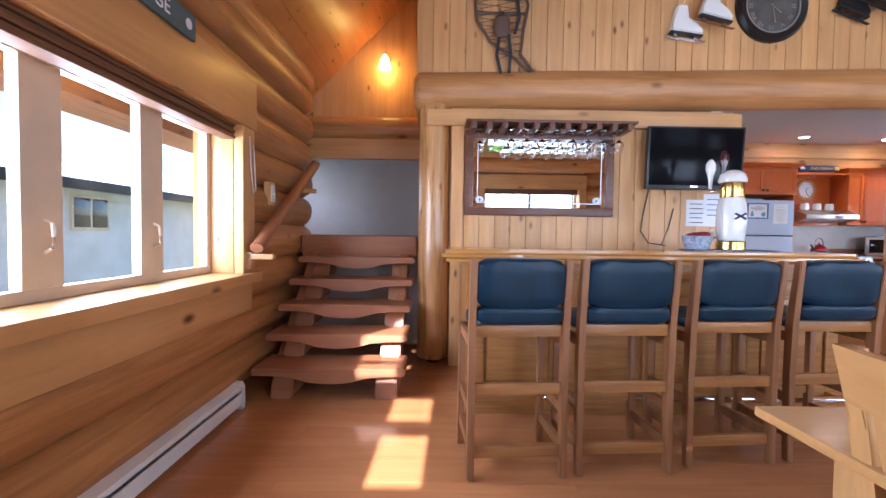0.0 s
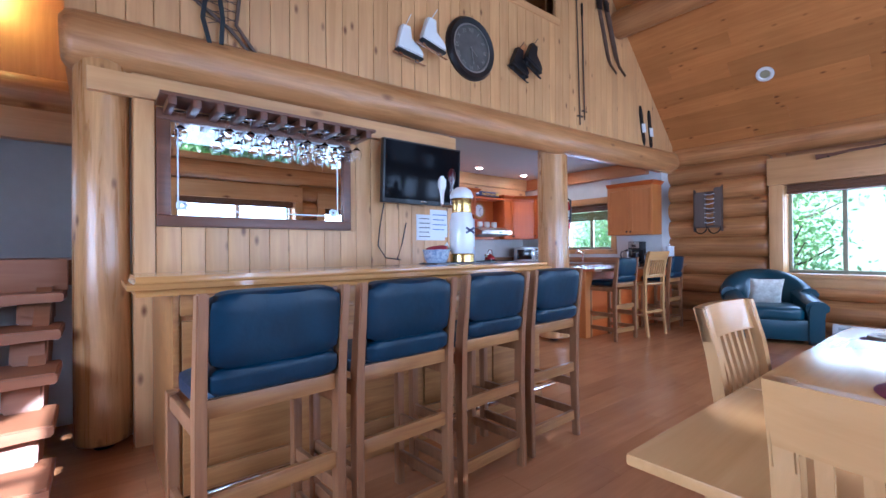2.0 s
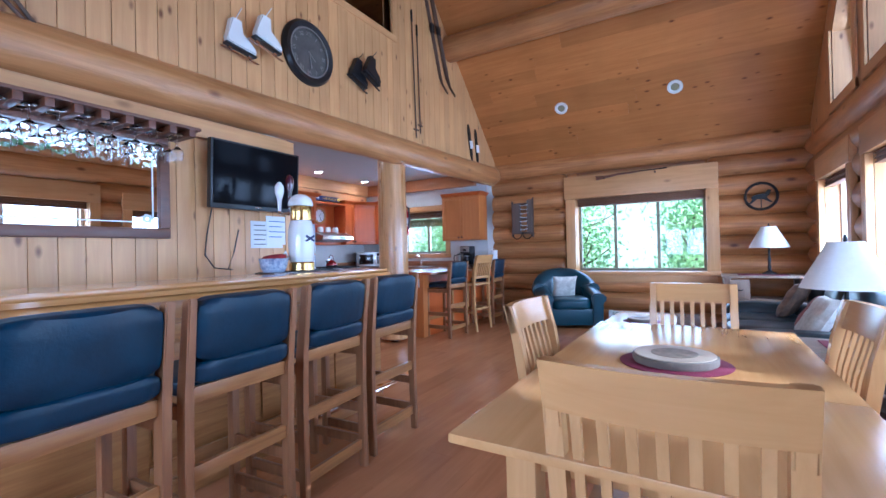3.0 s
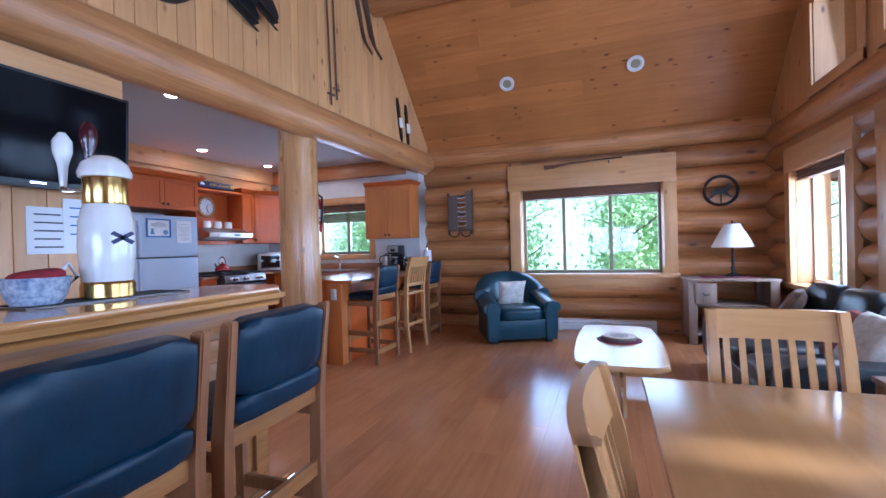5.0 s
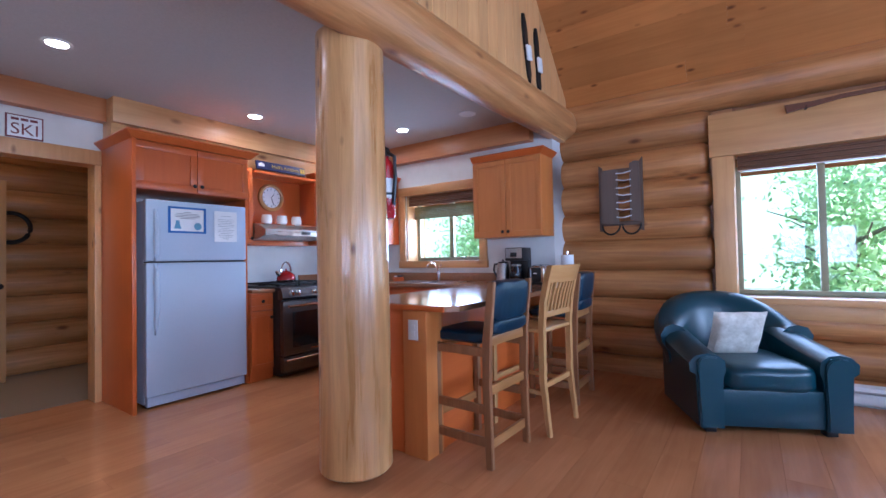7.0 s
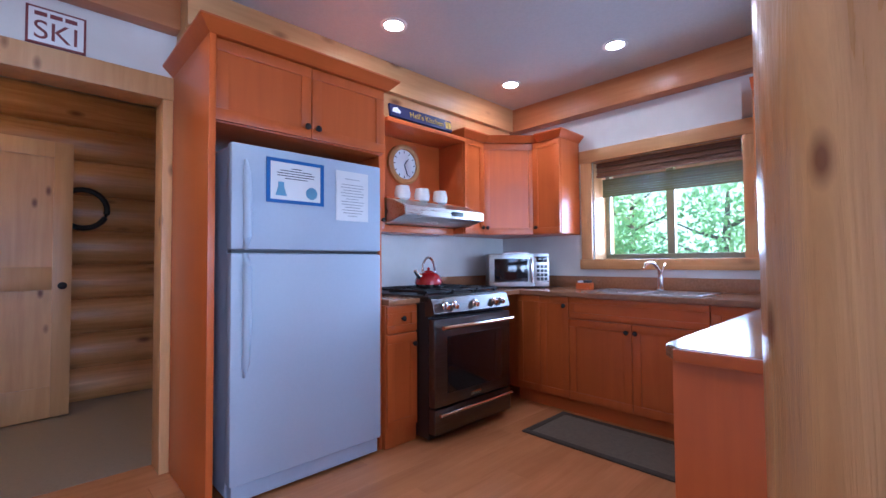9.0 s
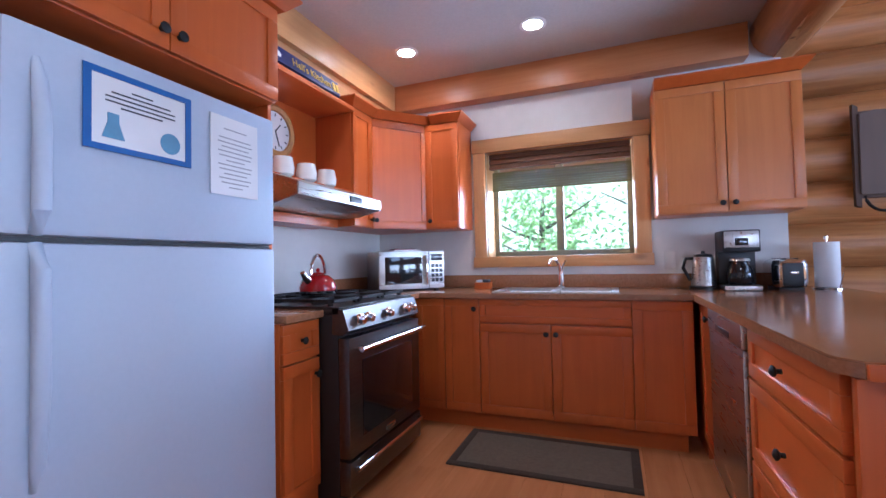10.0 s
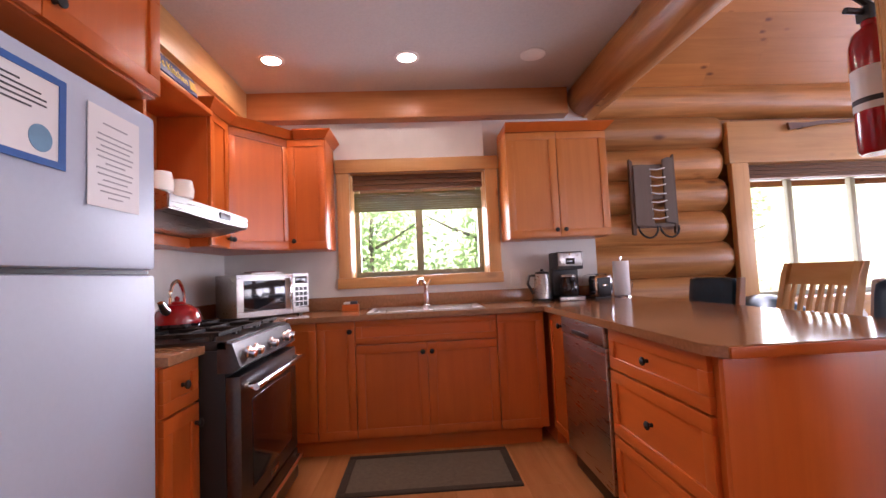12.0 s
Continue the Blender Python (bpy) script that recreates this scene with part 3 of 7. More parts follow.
def log_post(x, y, r, top, label):
    p = thing("log_post", pose(x, y, 0), label, "post")
    bm = bmesh.new()
    bm_log(bm, (0, 0, 0.035), (0, 0, top), r, 180 + x, seg=28, taper=0.06, wob=0.008, dome=0.012)
    part("trunk", bm, LOGZ, p)
    bm = bmesh.new()
    bm_lathe(bm, [(0.05, 0.0), (0.05, 0.03), (0.02, 0.03), (0.02, 0.06)], 14)
    part("base_plate", bm, IRON, p, "dark steel base plate and jack screw")
    return p


log_post(4.862, 4.578, 0.198, 2.44, "peeled golden log post standing at the kitchen's edge")
log_post(0.31, 4.40, 0.142, 2.30, "peeled golden log post beside the stairs")

# kitchen bands of wood under the ceiling
bm = bmesh.new()
bm_box(bm, KX - 0.12, KX, 4.62, NY, 2.40, KZ, 0.006)
setting("kitchen_cornice_east", bm, CORNICE, "reddish wood band under the kitchen ceiling above the sink", "trim")
bm = bmesh.new()
bm_box(bm, 3.36, 4.56, NY - 0.10, NY, 2.42, KZ, 0.006)
bm_box(bm, 3.36, 3.46, 5.3, NY - 0.10, 2.42, KZ, 0.006)
setting("kitchen_cornice", bm, CORNICEX, "reddish wood band under the kitchen ceiling", "trim")
bm = bmesh.new()
bm_box(bm, 4.56, KX - 0.12, NY - 0.24, NY, 2.40, KZ, 0.008)
bm_box(bm, 4.56, KX - 0.12, NY - 0.20, NY, 2.205, 2.398, 0.004)
setting("kitchen_soffit", bm, PINEX, "pine soffit above the kitchen cabinets", "trim")


# ---- windows ----
def window(name, axis, glass, out, u0, u1, z0, z1, splits, material, label, fw=0.045, fd=0.05):
    """A framed window in an opening; glass: the glass plane; out: +1 or -1 away from the room."""
    w = tagged(new(name), label, "window", kind="structure")

    def bx(n_, a0, a1, b0, b1, c0, c1, m_, bev=0.004):
        if axis == 0:
            return box_part(n_, m_, w, a0, a1, b0, b1, c0, c1, bev)
        return box_part(n_, m_, w, b0, b1, a0, a1, c0, c1, bev)
    g0, g1 = glass - fd / 2, glass + fd / 2
    bx("frame_rail", g0, g1, u0, u1, z0, z0 + fw, material)
    bx("frame_rail", g0, g1, u0, u1, z1 - fw, z1, material)
    bx("frame_stile", g0, g1, u0, u0 + fw, z0 + fw, z1 - fw, material)
    bx("frame_stile", g0, g1, u1 - fw, u1, z0 + fw, z1 - fw, material)
    edges = [u0 + fw]
    for s, sw in splits:
        bx("mullion", g0, g1, s - sw / 2, s + sw / 2, z0 + fw, z1 - fw, material)
        edges += [s - sw / 2, s + sw / 2]
    edges.append(u1 - fw)
    for a, b in zip(edges[::2], edges[1::2]):
        p = bx("pane", glass - 0.003, glass + 0.003, a, b, z0 + fw, z1 - fw, PANE, 0)
        p.visible_shadow = False
    return w


win_e = window("window_1", 0, 8.0, 1, 0.96, 2.87, 0.80, 1.96, [(1.62, 0.05), (2.27, 0.05)], VINYL, "wide three-pane window in a broad pine casing")
for n_, a in (("casing_head", (EX - 0.02, EX + 0.05, 0.80, 3.05, 2.03, 2.41)), ("casing_side", (EX - 0.012, EX + 0.05, 0.80, 0.96, 0.80, 2.03)), ("casing_side", (EX - 0.012, EX + 0.05, 2.87, 3.03, 0.80, 2.03)),
              ("sill", (EX - 0.045, EX + 0.25, 0.78, 3.05, 0.745, 0.80)), ("apron", (EX - 0.01, EX + 0.05, 0.84, 2.99, 0.62, 0.745))):
    box_part(n_, PINEZ if "side" in n_ else PINEY, win_e, *a, 0.006)
for n_, a in (("jamb", (EX + 0.05, EX + 0.40, 0.94, 0.965, 0.80, 2.03)), ("jamb", (EX + 0.05, EX + 0.40, 2.865, 2.89, 0.80, 2.03)), ("jamb", (EX + 0.05, EX + 0.26, 0.94, 2.89, 2.03, 2.05)), ("head_rail", (7.97, 8.03, 0.96, 2.87, 1.96, 2.03))):
    box_part(n_, PINEY, win_e, *a, 0.002)


def roller_blind(x0, x1, u0, u1, z0, z1, axis, label):
    b = thing("bamboo_blind", pose(0, 0, 0), label, "blind")
    n = max(3, int((z1 - z0) / 0.018))
    for i in range(n):
        za = z0 + (z1 - z0) * i / n
        d = 0.012 * (i % 2)
        if axis == 0:
            box_part("slat", BLIND, b, x0 + d, x1 - d, u0, u1, za, za + (z1 - z0) / n * 0.86, 0.003)
        else:
            box_part("slat", BLIND, b, u0, u1, x0 + d, x1 - d, za, za + (z1 - z0) / n * 0.86, 0.003)
    return b


roller_blind(EX + 0.06, EX + 0.13, 0.985, 2.845, 1.90, 2.028, 0, "rolled-up brown bamboo blind under the window head")
win_w = window("window_2", 0, -1.20, -1, 0.62, 3.42, 0.87, 1.84, [(1.55, 0.18), (2.19, 0.18), (2.83, 0.18)], VINYLW, "casement window with pale vinyl frames in a pine casing", 0.05)
for n_, a, m_ in (("casing_head", (WX - 0.05, WX + 0.02, 0.5, 3.62, 1.86, 2.20), PINEY), ("casing_side", (WX - 0.05, WX + 0.012, 3.42, 3.60, 0.84, 1.86), PINEZ), ("casing_side", (WX - 0.05, WX + 0.012, 0.46, 0.62, 0.84, 1.86), PINEZ),
                  ("sill", (WX - 0.30, WX + 0.06, 0.46, 3.62, 0.80, 0.868), PINEY), ("apron", (WX - 0.05, WX + 0.01, 0.5, 3.56, 0.60, 0.80), PINEY), ("jamb", (WX - 0.32, WX - 0.052, 3.415, 3.50, 0.868, 1.86), PINEZ), ("jamb", (WX - 0.22, WX - 0.05, 0.60, 3.44, 1.86, 1.88), PINEY)):
    box_part(n_, m_, win_w, *a, 0.006)
roller_blind(WX - 0.12, WX - 0.03, 0.64, 3.40, 1.76, 1.86, 0, "rolled-up brown bamboo blind at the casement's head")
win_k = window("window_3", 0, 7.76, 1, 5.31, 6.41, 1.15, 1.99, [(5.86, 0.06)], VINYL, "sliding kitchen window in a pine casing over the sink")
for n_, a, m_ in (("casing_head", (KX - 0.025, KX + 0.02, 5.20, 6.52, 1.99, 2.10), PINEY), ("casing_side", (KX - 0.02, KX + 0.02, 5.21, 5.31, 1.15, 1.99), PINEZ), ("casing_side", (KX - 0.02, KX + 0.02, 6.41, 6.51, 1.15, 1.99), PINEZ),
                  ("sill", (KX - 0.03, KX + 0.24, 5.20, 6.52, 1.065, 1.15), PINEY), ("jamb", (KX + 0.02, KX + 0.40, 6.404, 6.43, 1.15, 1.99), PINEZ), ("jamb", (KX + 0.02, KX + 0.40, 5.29, 5.316, 1.15, 1.99), PINEZ), ("jamb", (KX + 0.02, KX + 0.40, 5.29, 6.43, 1.984, 2.01), PINEY)):
    box_part(n_, m_, win_k, *a, 0.005)
kb = roller_blind(KX + 0.03, KX + 0.08, 5.33, 6.39, 1.86, 1.985, 0, "half-lowered bamboo blind at the kitchen window's head")
for k in range(8):
    box_part("slat", OLIVEBLIND, kb, KX + 0.17, KX + 0.176, 5.32, 6.40, 1.70 + 0.02 * k, 1.7185 + 0.02 * k, 0)
for i, (a, b, lo, hi) in enumerate(swins):
    if i >= 3:
        window("window_%d" % (4 + i), 1, SY - 0.22, -1, a, b, lo, hi, [], VINYLW, "unseen narrow window placed to cast the sun patches by the stairs", 0.02)
        continue
    ws = window("window_%d" % (4 + i), 1, SY - 0.22, -1, a, b, lo, hi, [((a + b) / 2, 0.06)], VINYLW, "wide south window in a pine casing behind the sofa")
    for n_, q, m_ in (("casing_head", (a - 0.13, b + 0.13, SY - 0.05, SY + 0.012, hi, hi + 0.26), PINEX), ("casing_side", (a - 0.13, a, SY - 0.05, SY + 0.008, lo, hi), PINEZ), ("casing_side", (b, b + 0.13, SY - 0.05, SY + 0.008, lo, hi), PINEZ),
                      ("sill", (a - 0.13, b + 0.13, SY - 0.25, SY + 0.04, lo - 0.05, lo), PINEX), ("jamb", (a - 0.02, a + 0.005, SY - 0.36, SY - 0.05, lo, hi), PINEZ), ("jamb", (b - 0.005, b + 0.02, SY - 0.36, SY - 0.05, lo, hi), PINEZ)):
        box_part(n_, m_, ws, *q, 0.005)
    roller_blind(SY - 0.13, SY - 0.05, a + 0.02, b - 0.02, hi - 0.10, hi - 0.003, 1, "rolled-up brown bamboo blind over the south window")


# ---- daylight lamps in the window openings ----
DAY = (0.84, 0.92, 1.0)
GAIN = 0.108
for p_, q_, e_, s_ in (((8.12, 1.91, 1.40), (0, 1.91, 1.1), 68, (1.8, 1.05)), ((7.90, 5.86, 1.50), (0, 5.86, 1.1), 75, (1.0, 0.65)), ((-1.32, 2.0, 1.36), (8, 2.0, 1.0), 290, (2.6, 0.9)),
                       ((6.45, -0.52, 1.35), (6.45, 8, 1.2), 155, (1.1, 1.1)), ((4.42, -0.52, 1.35), (4.42, 8, 1.2), 165, (1.6, 1.1)), ((2.1, -0.52, 1.1), (2.1, 8, 1.2), 165, (1.7, 1.8)),
                       ((6.1, -0.42, 3.2), (6.1, 8, 2.2), 15, (0.8, 0.8)), ((4.5, -0.42, 3.9), (4.5, 8, 2.6), 36, (1.6, 2.0)), ((2.2, -0.42, 3.9), (2.2, 8, 2.6), 42, (1.8, 2.0)),
                       # landing hall: unseen opening, added to brighten the pale wall
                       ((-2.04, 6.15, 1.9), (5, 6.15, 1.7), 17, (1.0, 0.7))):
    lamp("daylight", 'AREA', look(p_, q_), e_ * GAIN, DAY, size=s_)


# ---- outside ----
# paled so that the ground bounces light up to soffit and siding
GRASS = mat("grass", (0.24, 0.24, 0.14), 0.9, kind="plain", col2=(0.17, 0.18, 0.09), scale=3)
LEAF = mat("leaves", (0.16, 0.30, 0.09), 0.6, kind="plain", col2=(0.07, 0.16, 0.035), vary=0.35)
tn, tl_ = LEAF.node_tree.nodes, LEAF.node_tree.links
trn, mxs = tn.new("ShaderNodeBsdfTranslucent"), tn.new("ShaderNodeMixShader")
trn.inputs["Color"].default_value = (0.62, 0.80, 0.40, 1)
mxs.inputs[0].default_value = 0.6
tl_.new(tn["Principled BSDF"].outputs[0], mxs.inputs[1])
tl_.new(trn.outputs[0], mxs.inputs[2])
tl_.new(mxs.outputs[0], tn["Material Output"].inputs["Surface"])
BARK = mat("bark", (0.20, 0.16, 0.12), 0.9, kind="wood", axis=2, bump=0.5)
SIDING = mat("grey_siding", (0.66, 0.66, 0.69), 0.6, kind="plain", col2=(0.60, 0.60, 0.63))
METALROOF = mat("pale_metal_roof", (0.62, 0.68, 0.68), 0.4, kind="plain", col2=(0.56, 0.62, 0.62))
SOFFIT = mat("soffit_cedar", (0.40, 0.15, 0.06), 0.5, kind="wood", axis=1, col2=(0.32, 0.11, 0.04))
# same cedar for the west soffit, bounced sunlight put into the colour
SOFFITLIT = mat("soffit_cedar_lit", (0.66, 0.30, 0.14), 0.5, kind="wood", axis=1, col2=(0.56, 0.23, 0.10))
bm = bmesh.new()
bm_box(bm, -300, 300, -300, 300, -0.9, -0.6)
setting("ground", bm, GRASS, "lawn around the house, paled to bounce more light", "ground")


def tree(x, y, h, r, seed, label, n=900, z0=-0.6, leaf=1.0):
    rnd = random.Random(seed)
    t = thing("tree", pose(x, y, z0), label, "tree")
    bm = bmesh.new()
    bm_tube(bm, [(0, 0, 0), (0.05, 0.02, h * 0.3), (0, 0.05, h * 0.6), (0.05, 0, h * 0.9)], 0.1, 8, [0.15, 0.12, 0.08, 0.03])
    for i in range(7):
        a, z = rnd.uniform(0, 6.28), h * rnd.uniform(0.25, 0.75)
        bm_tube(bm, [(0, 0, z), (r * 0.4 * math.cos(a), r * 0.4 * math.sin(a), z + 0.25), (r * 0.8 * math.cos(a), r * 0.8 * math.sin(a), z + 0.6)], 0.03, 5, [0.05, 0.03, 0.012])
    part("trunk", bm, BARK, t)
    vs, fs = [], []
    clumps = [(rnd.uniform(0, 6.28), rnd.uniform(0.2, 1.0) * r, h * rnd.uniform(0.08, 1.0)) for _ in range(26)]
    for i in range(n):
        a, q, z = clumps[i % 26]
        taper = 1.0 - 0.55 * (z / h)
        c = Vector((q * taper * math.cos(a), q * taper * math.sin(a), z)) + Vector([rnd.gauss(0, 0.28 + h * 0.02) for _ in range(3)])
        u = Vector([rnd.gauss(0, 1) for _ in range(3)]).normalized()
        w = u.cross(Vector([rnd.gauss(0, 1) for _ in range(3)])).normalized()
        s = leaf * rnd.uniform(0.035, 0.085) * (1 + h / 14)
        k = len(vs)
        vs += [c - u * s, c + w * s * 0.45, c + u * s, c - w * s * 0.45]
        fs.append((k, k + 1, k + 2, k + 3))
    me = bpy.data.meshes.new("crown")
    me.from_pydata(vs, [], fs)
    me.materials.append(LEAF)
    ob = new("crown", me)
    ob.parent = t
    return t


for i, (x, y, h, r) in enumerate(((14.5, 4.4, 3.6, 1.6), (14.0, 1.2, 3.0, 1.4), (15.2, -0.6, 4.0, 1.7), (14.6, 7.0, 3.6, 1.6), (15.6, 9.4, 4.4, 1.8), (16.5, -3.0, 6.0, 2.2), (17.5, 0.8, 4.0, 2.0), (18.5, 12.0, 6.5, 2.3))):
    tree(x, y, h, r, 10 + i, "leafy green tree standing on the lawn outside the window", 4200)
for i, (x, y, h, r) in enumerate(((8, -22, 6, 2.4), (2, -25, 7, 2.6), (14, -20, 6, 2.3), (-5, -24, 7, 2.6))):
    tree(x, y, h, r, 40 + i, "leafy green tree across the lawn beyond the deck", 2200, leaf=1.65)

# tall trees added to keep the sun out of the south windows
for i, (x, y, h, r) in enumerate(((2.6, -13, 15, 3.4), (5.6, -14, 16, 3.6), (8.0, -13, 15, 2.8))):
    tree(x, y, h, r, 60 + i, "tall leafy tree added to shade the south windows", 8000, leaf=1.75)

# backdrop of a wooded slope beyond the lawn; its sunlit look is emission
SLOPEGLOW = mat("glowing_slope", (0.5, 0.65, 0.35), 0.9)
hn, hl = SLOPEGLOW.node_tree.nodes, SLOPEGLOW.node_tree.links
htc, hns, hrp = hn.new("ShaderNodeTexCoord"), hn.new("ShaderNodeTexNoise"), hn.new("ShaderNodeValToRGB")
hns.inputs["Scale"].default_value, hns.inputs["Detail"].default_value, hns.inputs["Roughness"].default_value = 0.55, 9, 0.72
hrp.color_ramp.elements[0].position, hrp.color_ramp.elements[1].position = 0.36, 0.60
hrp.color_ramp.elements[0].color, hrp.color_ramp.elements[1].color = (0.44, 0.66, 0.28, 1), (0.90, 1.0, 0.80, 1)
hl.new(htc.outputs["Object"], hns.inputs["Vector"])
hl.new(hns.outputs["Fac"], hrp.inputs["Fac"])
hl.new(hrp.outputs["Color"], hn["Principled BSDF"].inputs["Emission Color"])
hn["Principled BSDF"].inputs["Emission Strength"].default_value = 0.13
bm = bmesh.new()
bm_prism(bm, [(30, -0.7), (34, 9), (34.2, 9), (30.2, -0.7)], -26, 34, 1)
setting("backdrop", bm, SLOPEGLOW, "pale green backdrop of a wooded slope, glowing in place of sunlight", "backdrop")

# neighbouring house seen through the casement window
nb = thing("house", pose(-7.5, 6.5, -0.6), "grey sided neighbouring house with a pale metal roof", "house")
box_part("wall", SIDING, nb, -4, 0, -9, 9, 0, 2.66, 0.01)
for k in range(17):
    bm = bmesh.new()
    bm_prism(bm, [(0.002, 0.15 * k), (0.022, 0.15 * k), (0.006, 0.15 * k + 0.145), (0.002, 0.15 * k + 0.145)], -9, 9, 1)
    part("siding_board", bm, SIDING, nb)
bm = bmesh.new()
bm_prism(bm, [(0.5, 2.62), (0.5, 2.77), (-5, 4.0), (-5, 3.85)], -9.5, 9.5, 1)
roof_n = part("roof", bm, METALROOF, nb)
for k in range(48):
    bm = bmesh.new()
    y = -9.4 + 0.4 * k
    bm_prism(bm, [(0.5, 2.77), (0.5, 2.80), (-5, 4.03), (-5, 4.00)], y, y + 0.03, 1)
    part("roof_rib", bm, METALROOF, roof_n)
box_part("fascia", IRON, nb, 0.5, 0.54, -9.5, 9.5, 2.56, 2.78, 0.005, "dark gutter and fascia")
wnb = box_part("window_frame", VINYLW, nb, 0.0, 0.05, 3.3, 4.35, 1.72, 2.50, 0.01, "white framed window")
for a in (3.36, 3.86):
    box_part("pane", BLACKGL, wnb, 0.045, 0.056, a, a + 0.44, 1.79, 2.43, 0.002)
# soffits of this house
bm = bmesh.new()
for k in range(8):
    bm_box(bm, WX - 1.60 + 0.16 * k, WX - 1.606 + 0.16 * (k + 1), -1.2, 6.5, 2.06, 2.09)
setting("soffit_west", bm, SOFFITLIT, "cedar board soffit outside the casement window", "trim")
bm = bmesh.new()
for k in range(6):
    bm_box(bm, KX + 0.5 + 0.16 * k, KX + 0.495 + 0.16 * (k + 1), -1.2, 8.0, 2.02, 2.05)
setting("soffit_east", bm, SOFFIT, "board soffit outside the kitchen window", "trim")
# covered deck on the south side
bm = bmesh.new()
for k in range(30):
    bm_box(bm, -1.2, 9.5, -5.0 + 0.15 * k, -4.855 + 0.15 * k, -0.08, -0.03)
setting("deck", bm, SOFFIT, "timber deck outside the south windows", "deck")
bm = bmesh.new()
bm_prism(bm, [(0.75, roof(0.75) + 0.05), (RIDGE, roof(RIDGE) + 0.05), (RIDGE, roof(RIDGE) + 0.2), (0.75, roof(0.75) + 0.2)], -5.6, SY - 0.9)
bm_prism(bm, [(EX + 0.9, PLATE - 0.85), (RIDGE, roof(RIDGE) + 0.05), (RIDGE, roof(RIDGE) + 0.2), (EX + 0.9, PLATE - 0.7)], -5.6, SY - 0.9)
setting("deck_roof", bm, SOFFIT, "board roof over the covered deck", "roof")
for x in (1.0, 4.6, 8.0):
    p = thing("deck_post", pose(x, -4.9, -0.03), "round log post of the covered deck", "post")
    bm = bmesh.new()
    bm_log(bm, (0, 0, 0), (0, 0, min(roof(x), 6) + 0.0), 0.13, x)
    part("trunk", bm, LOGZ, p)
rl = thing("deck_railing", pose(0, -4.9, -0.03), "reddish timber deck railing", "railing")
box_part("top_rail", SOFFIT, rl, -1.0, 9.0, -0.05, 0.05, 0.95, 1.02)
box_part("bottom_rail", SOFFIT, rl, -1.0, 9.0, -0.03, 0.03, 0.08, 0.14)
for k in range(60):
    box_part("baluster", SOFFIT, rl, -0.95 + 0.165 * k, -0.91 + 0.165 * k, -0.02, 0.02, 0.14, 0.95, 0)


# ---- stairs ----
st = thing("staircase", pose(0, 0, 0), "open staircase of reddish half-log treads rising to the landing", "stairs")
for i in range(5):
    y, z = 3.42 + 0.25 * i, 0.225 + 0.177 * i
    x0, x1 = -0.91, 0.13
    bm = bmesh.new()
    yb = y + 0.36
    n = 9
    prof = []
    for k in range(n):
        u = k / (n - 1)
        prof.append((x0 + (x1 - x0) * u, z - 0.052 if u < 0.24 or u > 0.76 else z - 0.052 - 0.055 * math.sin(math.pi * (u - 0.24) / 0.52) ** 0.6))
    pts = [(x0, z), *[(px, pz) for px, pz in prof], (x1, z)]
    vs = bm_prism(bm, pts, y, yb, 1)
    for v in vs:
        v.co.y += 0.012 * noise.noise(Vector((v.co.x * 3, i, 0)))
    bmesh.ops.bevel(bm, geom=[e for e in bm.edges if e.calc_length() > 0.3], offset=0.008, segments=2, affect='EDGES')
    part("tread", bm, STAIRW, st)
    for xs in (-0.72, 0.0):
        bm = bmesh.new()
        h0 = z - 0.055
        prev = 0.0 if i == 0 else z - 0.177
        pts = [(y + 0.03, prev), (y + 0.05, prev + (h0 - prev) * 0.5), (y + 0.09, h0), (y + 0.34, h0), (y + 0.34, prev)]
        bm_prism(bm, pts, xs - 0.075, xs + 0.075, 0)
        bmesh.ops.bevel(bm, geom=bm.edges, offset=0.012, segments=2, affect='EDGES')
        part("support_block", bm, STAIRW, st)
for xs in (-0.80, 0.05):
    bm = bmesh.new()
    bm_prism(bm, [(3.80, 0.0), (4.70, 0.66), (4.70, 0.96), (4.60, 0.96), (3.66, 0.14), (3.66, 0.0)], xs - 0.05, xs + 0.02, 0)
    part("stringer", bm, STAIRW, st)
bm = bmesh.new()
bm_box(bm, -0.95, 0.14, 4.64, 4.70, 0.93, 1.125, 0.01)
part("landing_riser", bm, STAIRW, st)
hr = thing("handrail", pose(0, 0, 0), "reddish wooden handrail on white brackets along the log wall", "handrail")
bm = bmesh.new()
bm_tube(bm, [(-0.87, 3.42, 1.04), (-0.87, 4.80, 1.82)], 0.046, 12, flat=0.8)
part("rail", bm, STAIRW, hr)
for (y, z) in ((3.50, 1.05), (4.5, 1.60)):
    bm = bmesh.new()
    bm_box(bm, -0.96, -0.78, y - 0.03, y + 0.03, z - 0.09, z - 0.05, 0.008)
    bm_box(bm, -0.98, -0.93, y - 0.03, y + 0.03, z - 0.16, z - 0.04, 0.008)
    part("bracket", bm, MAPLE, hr)


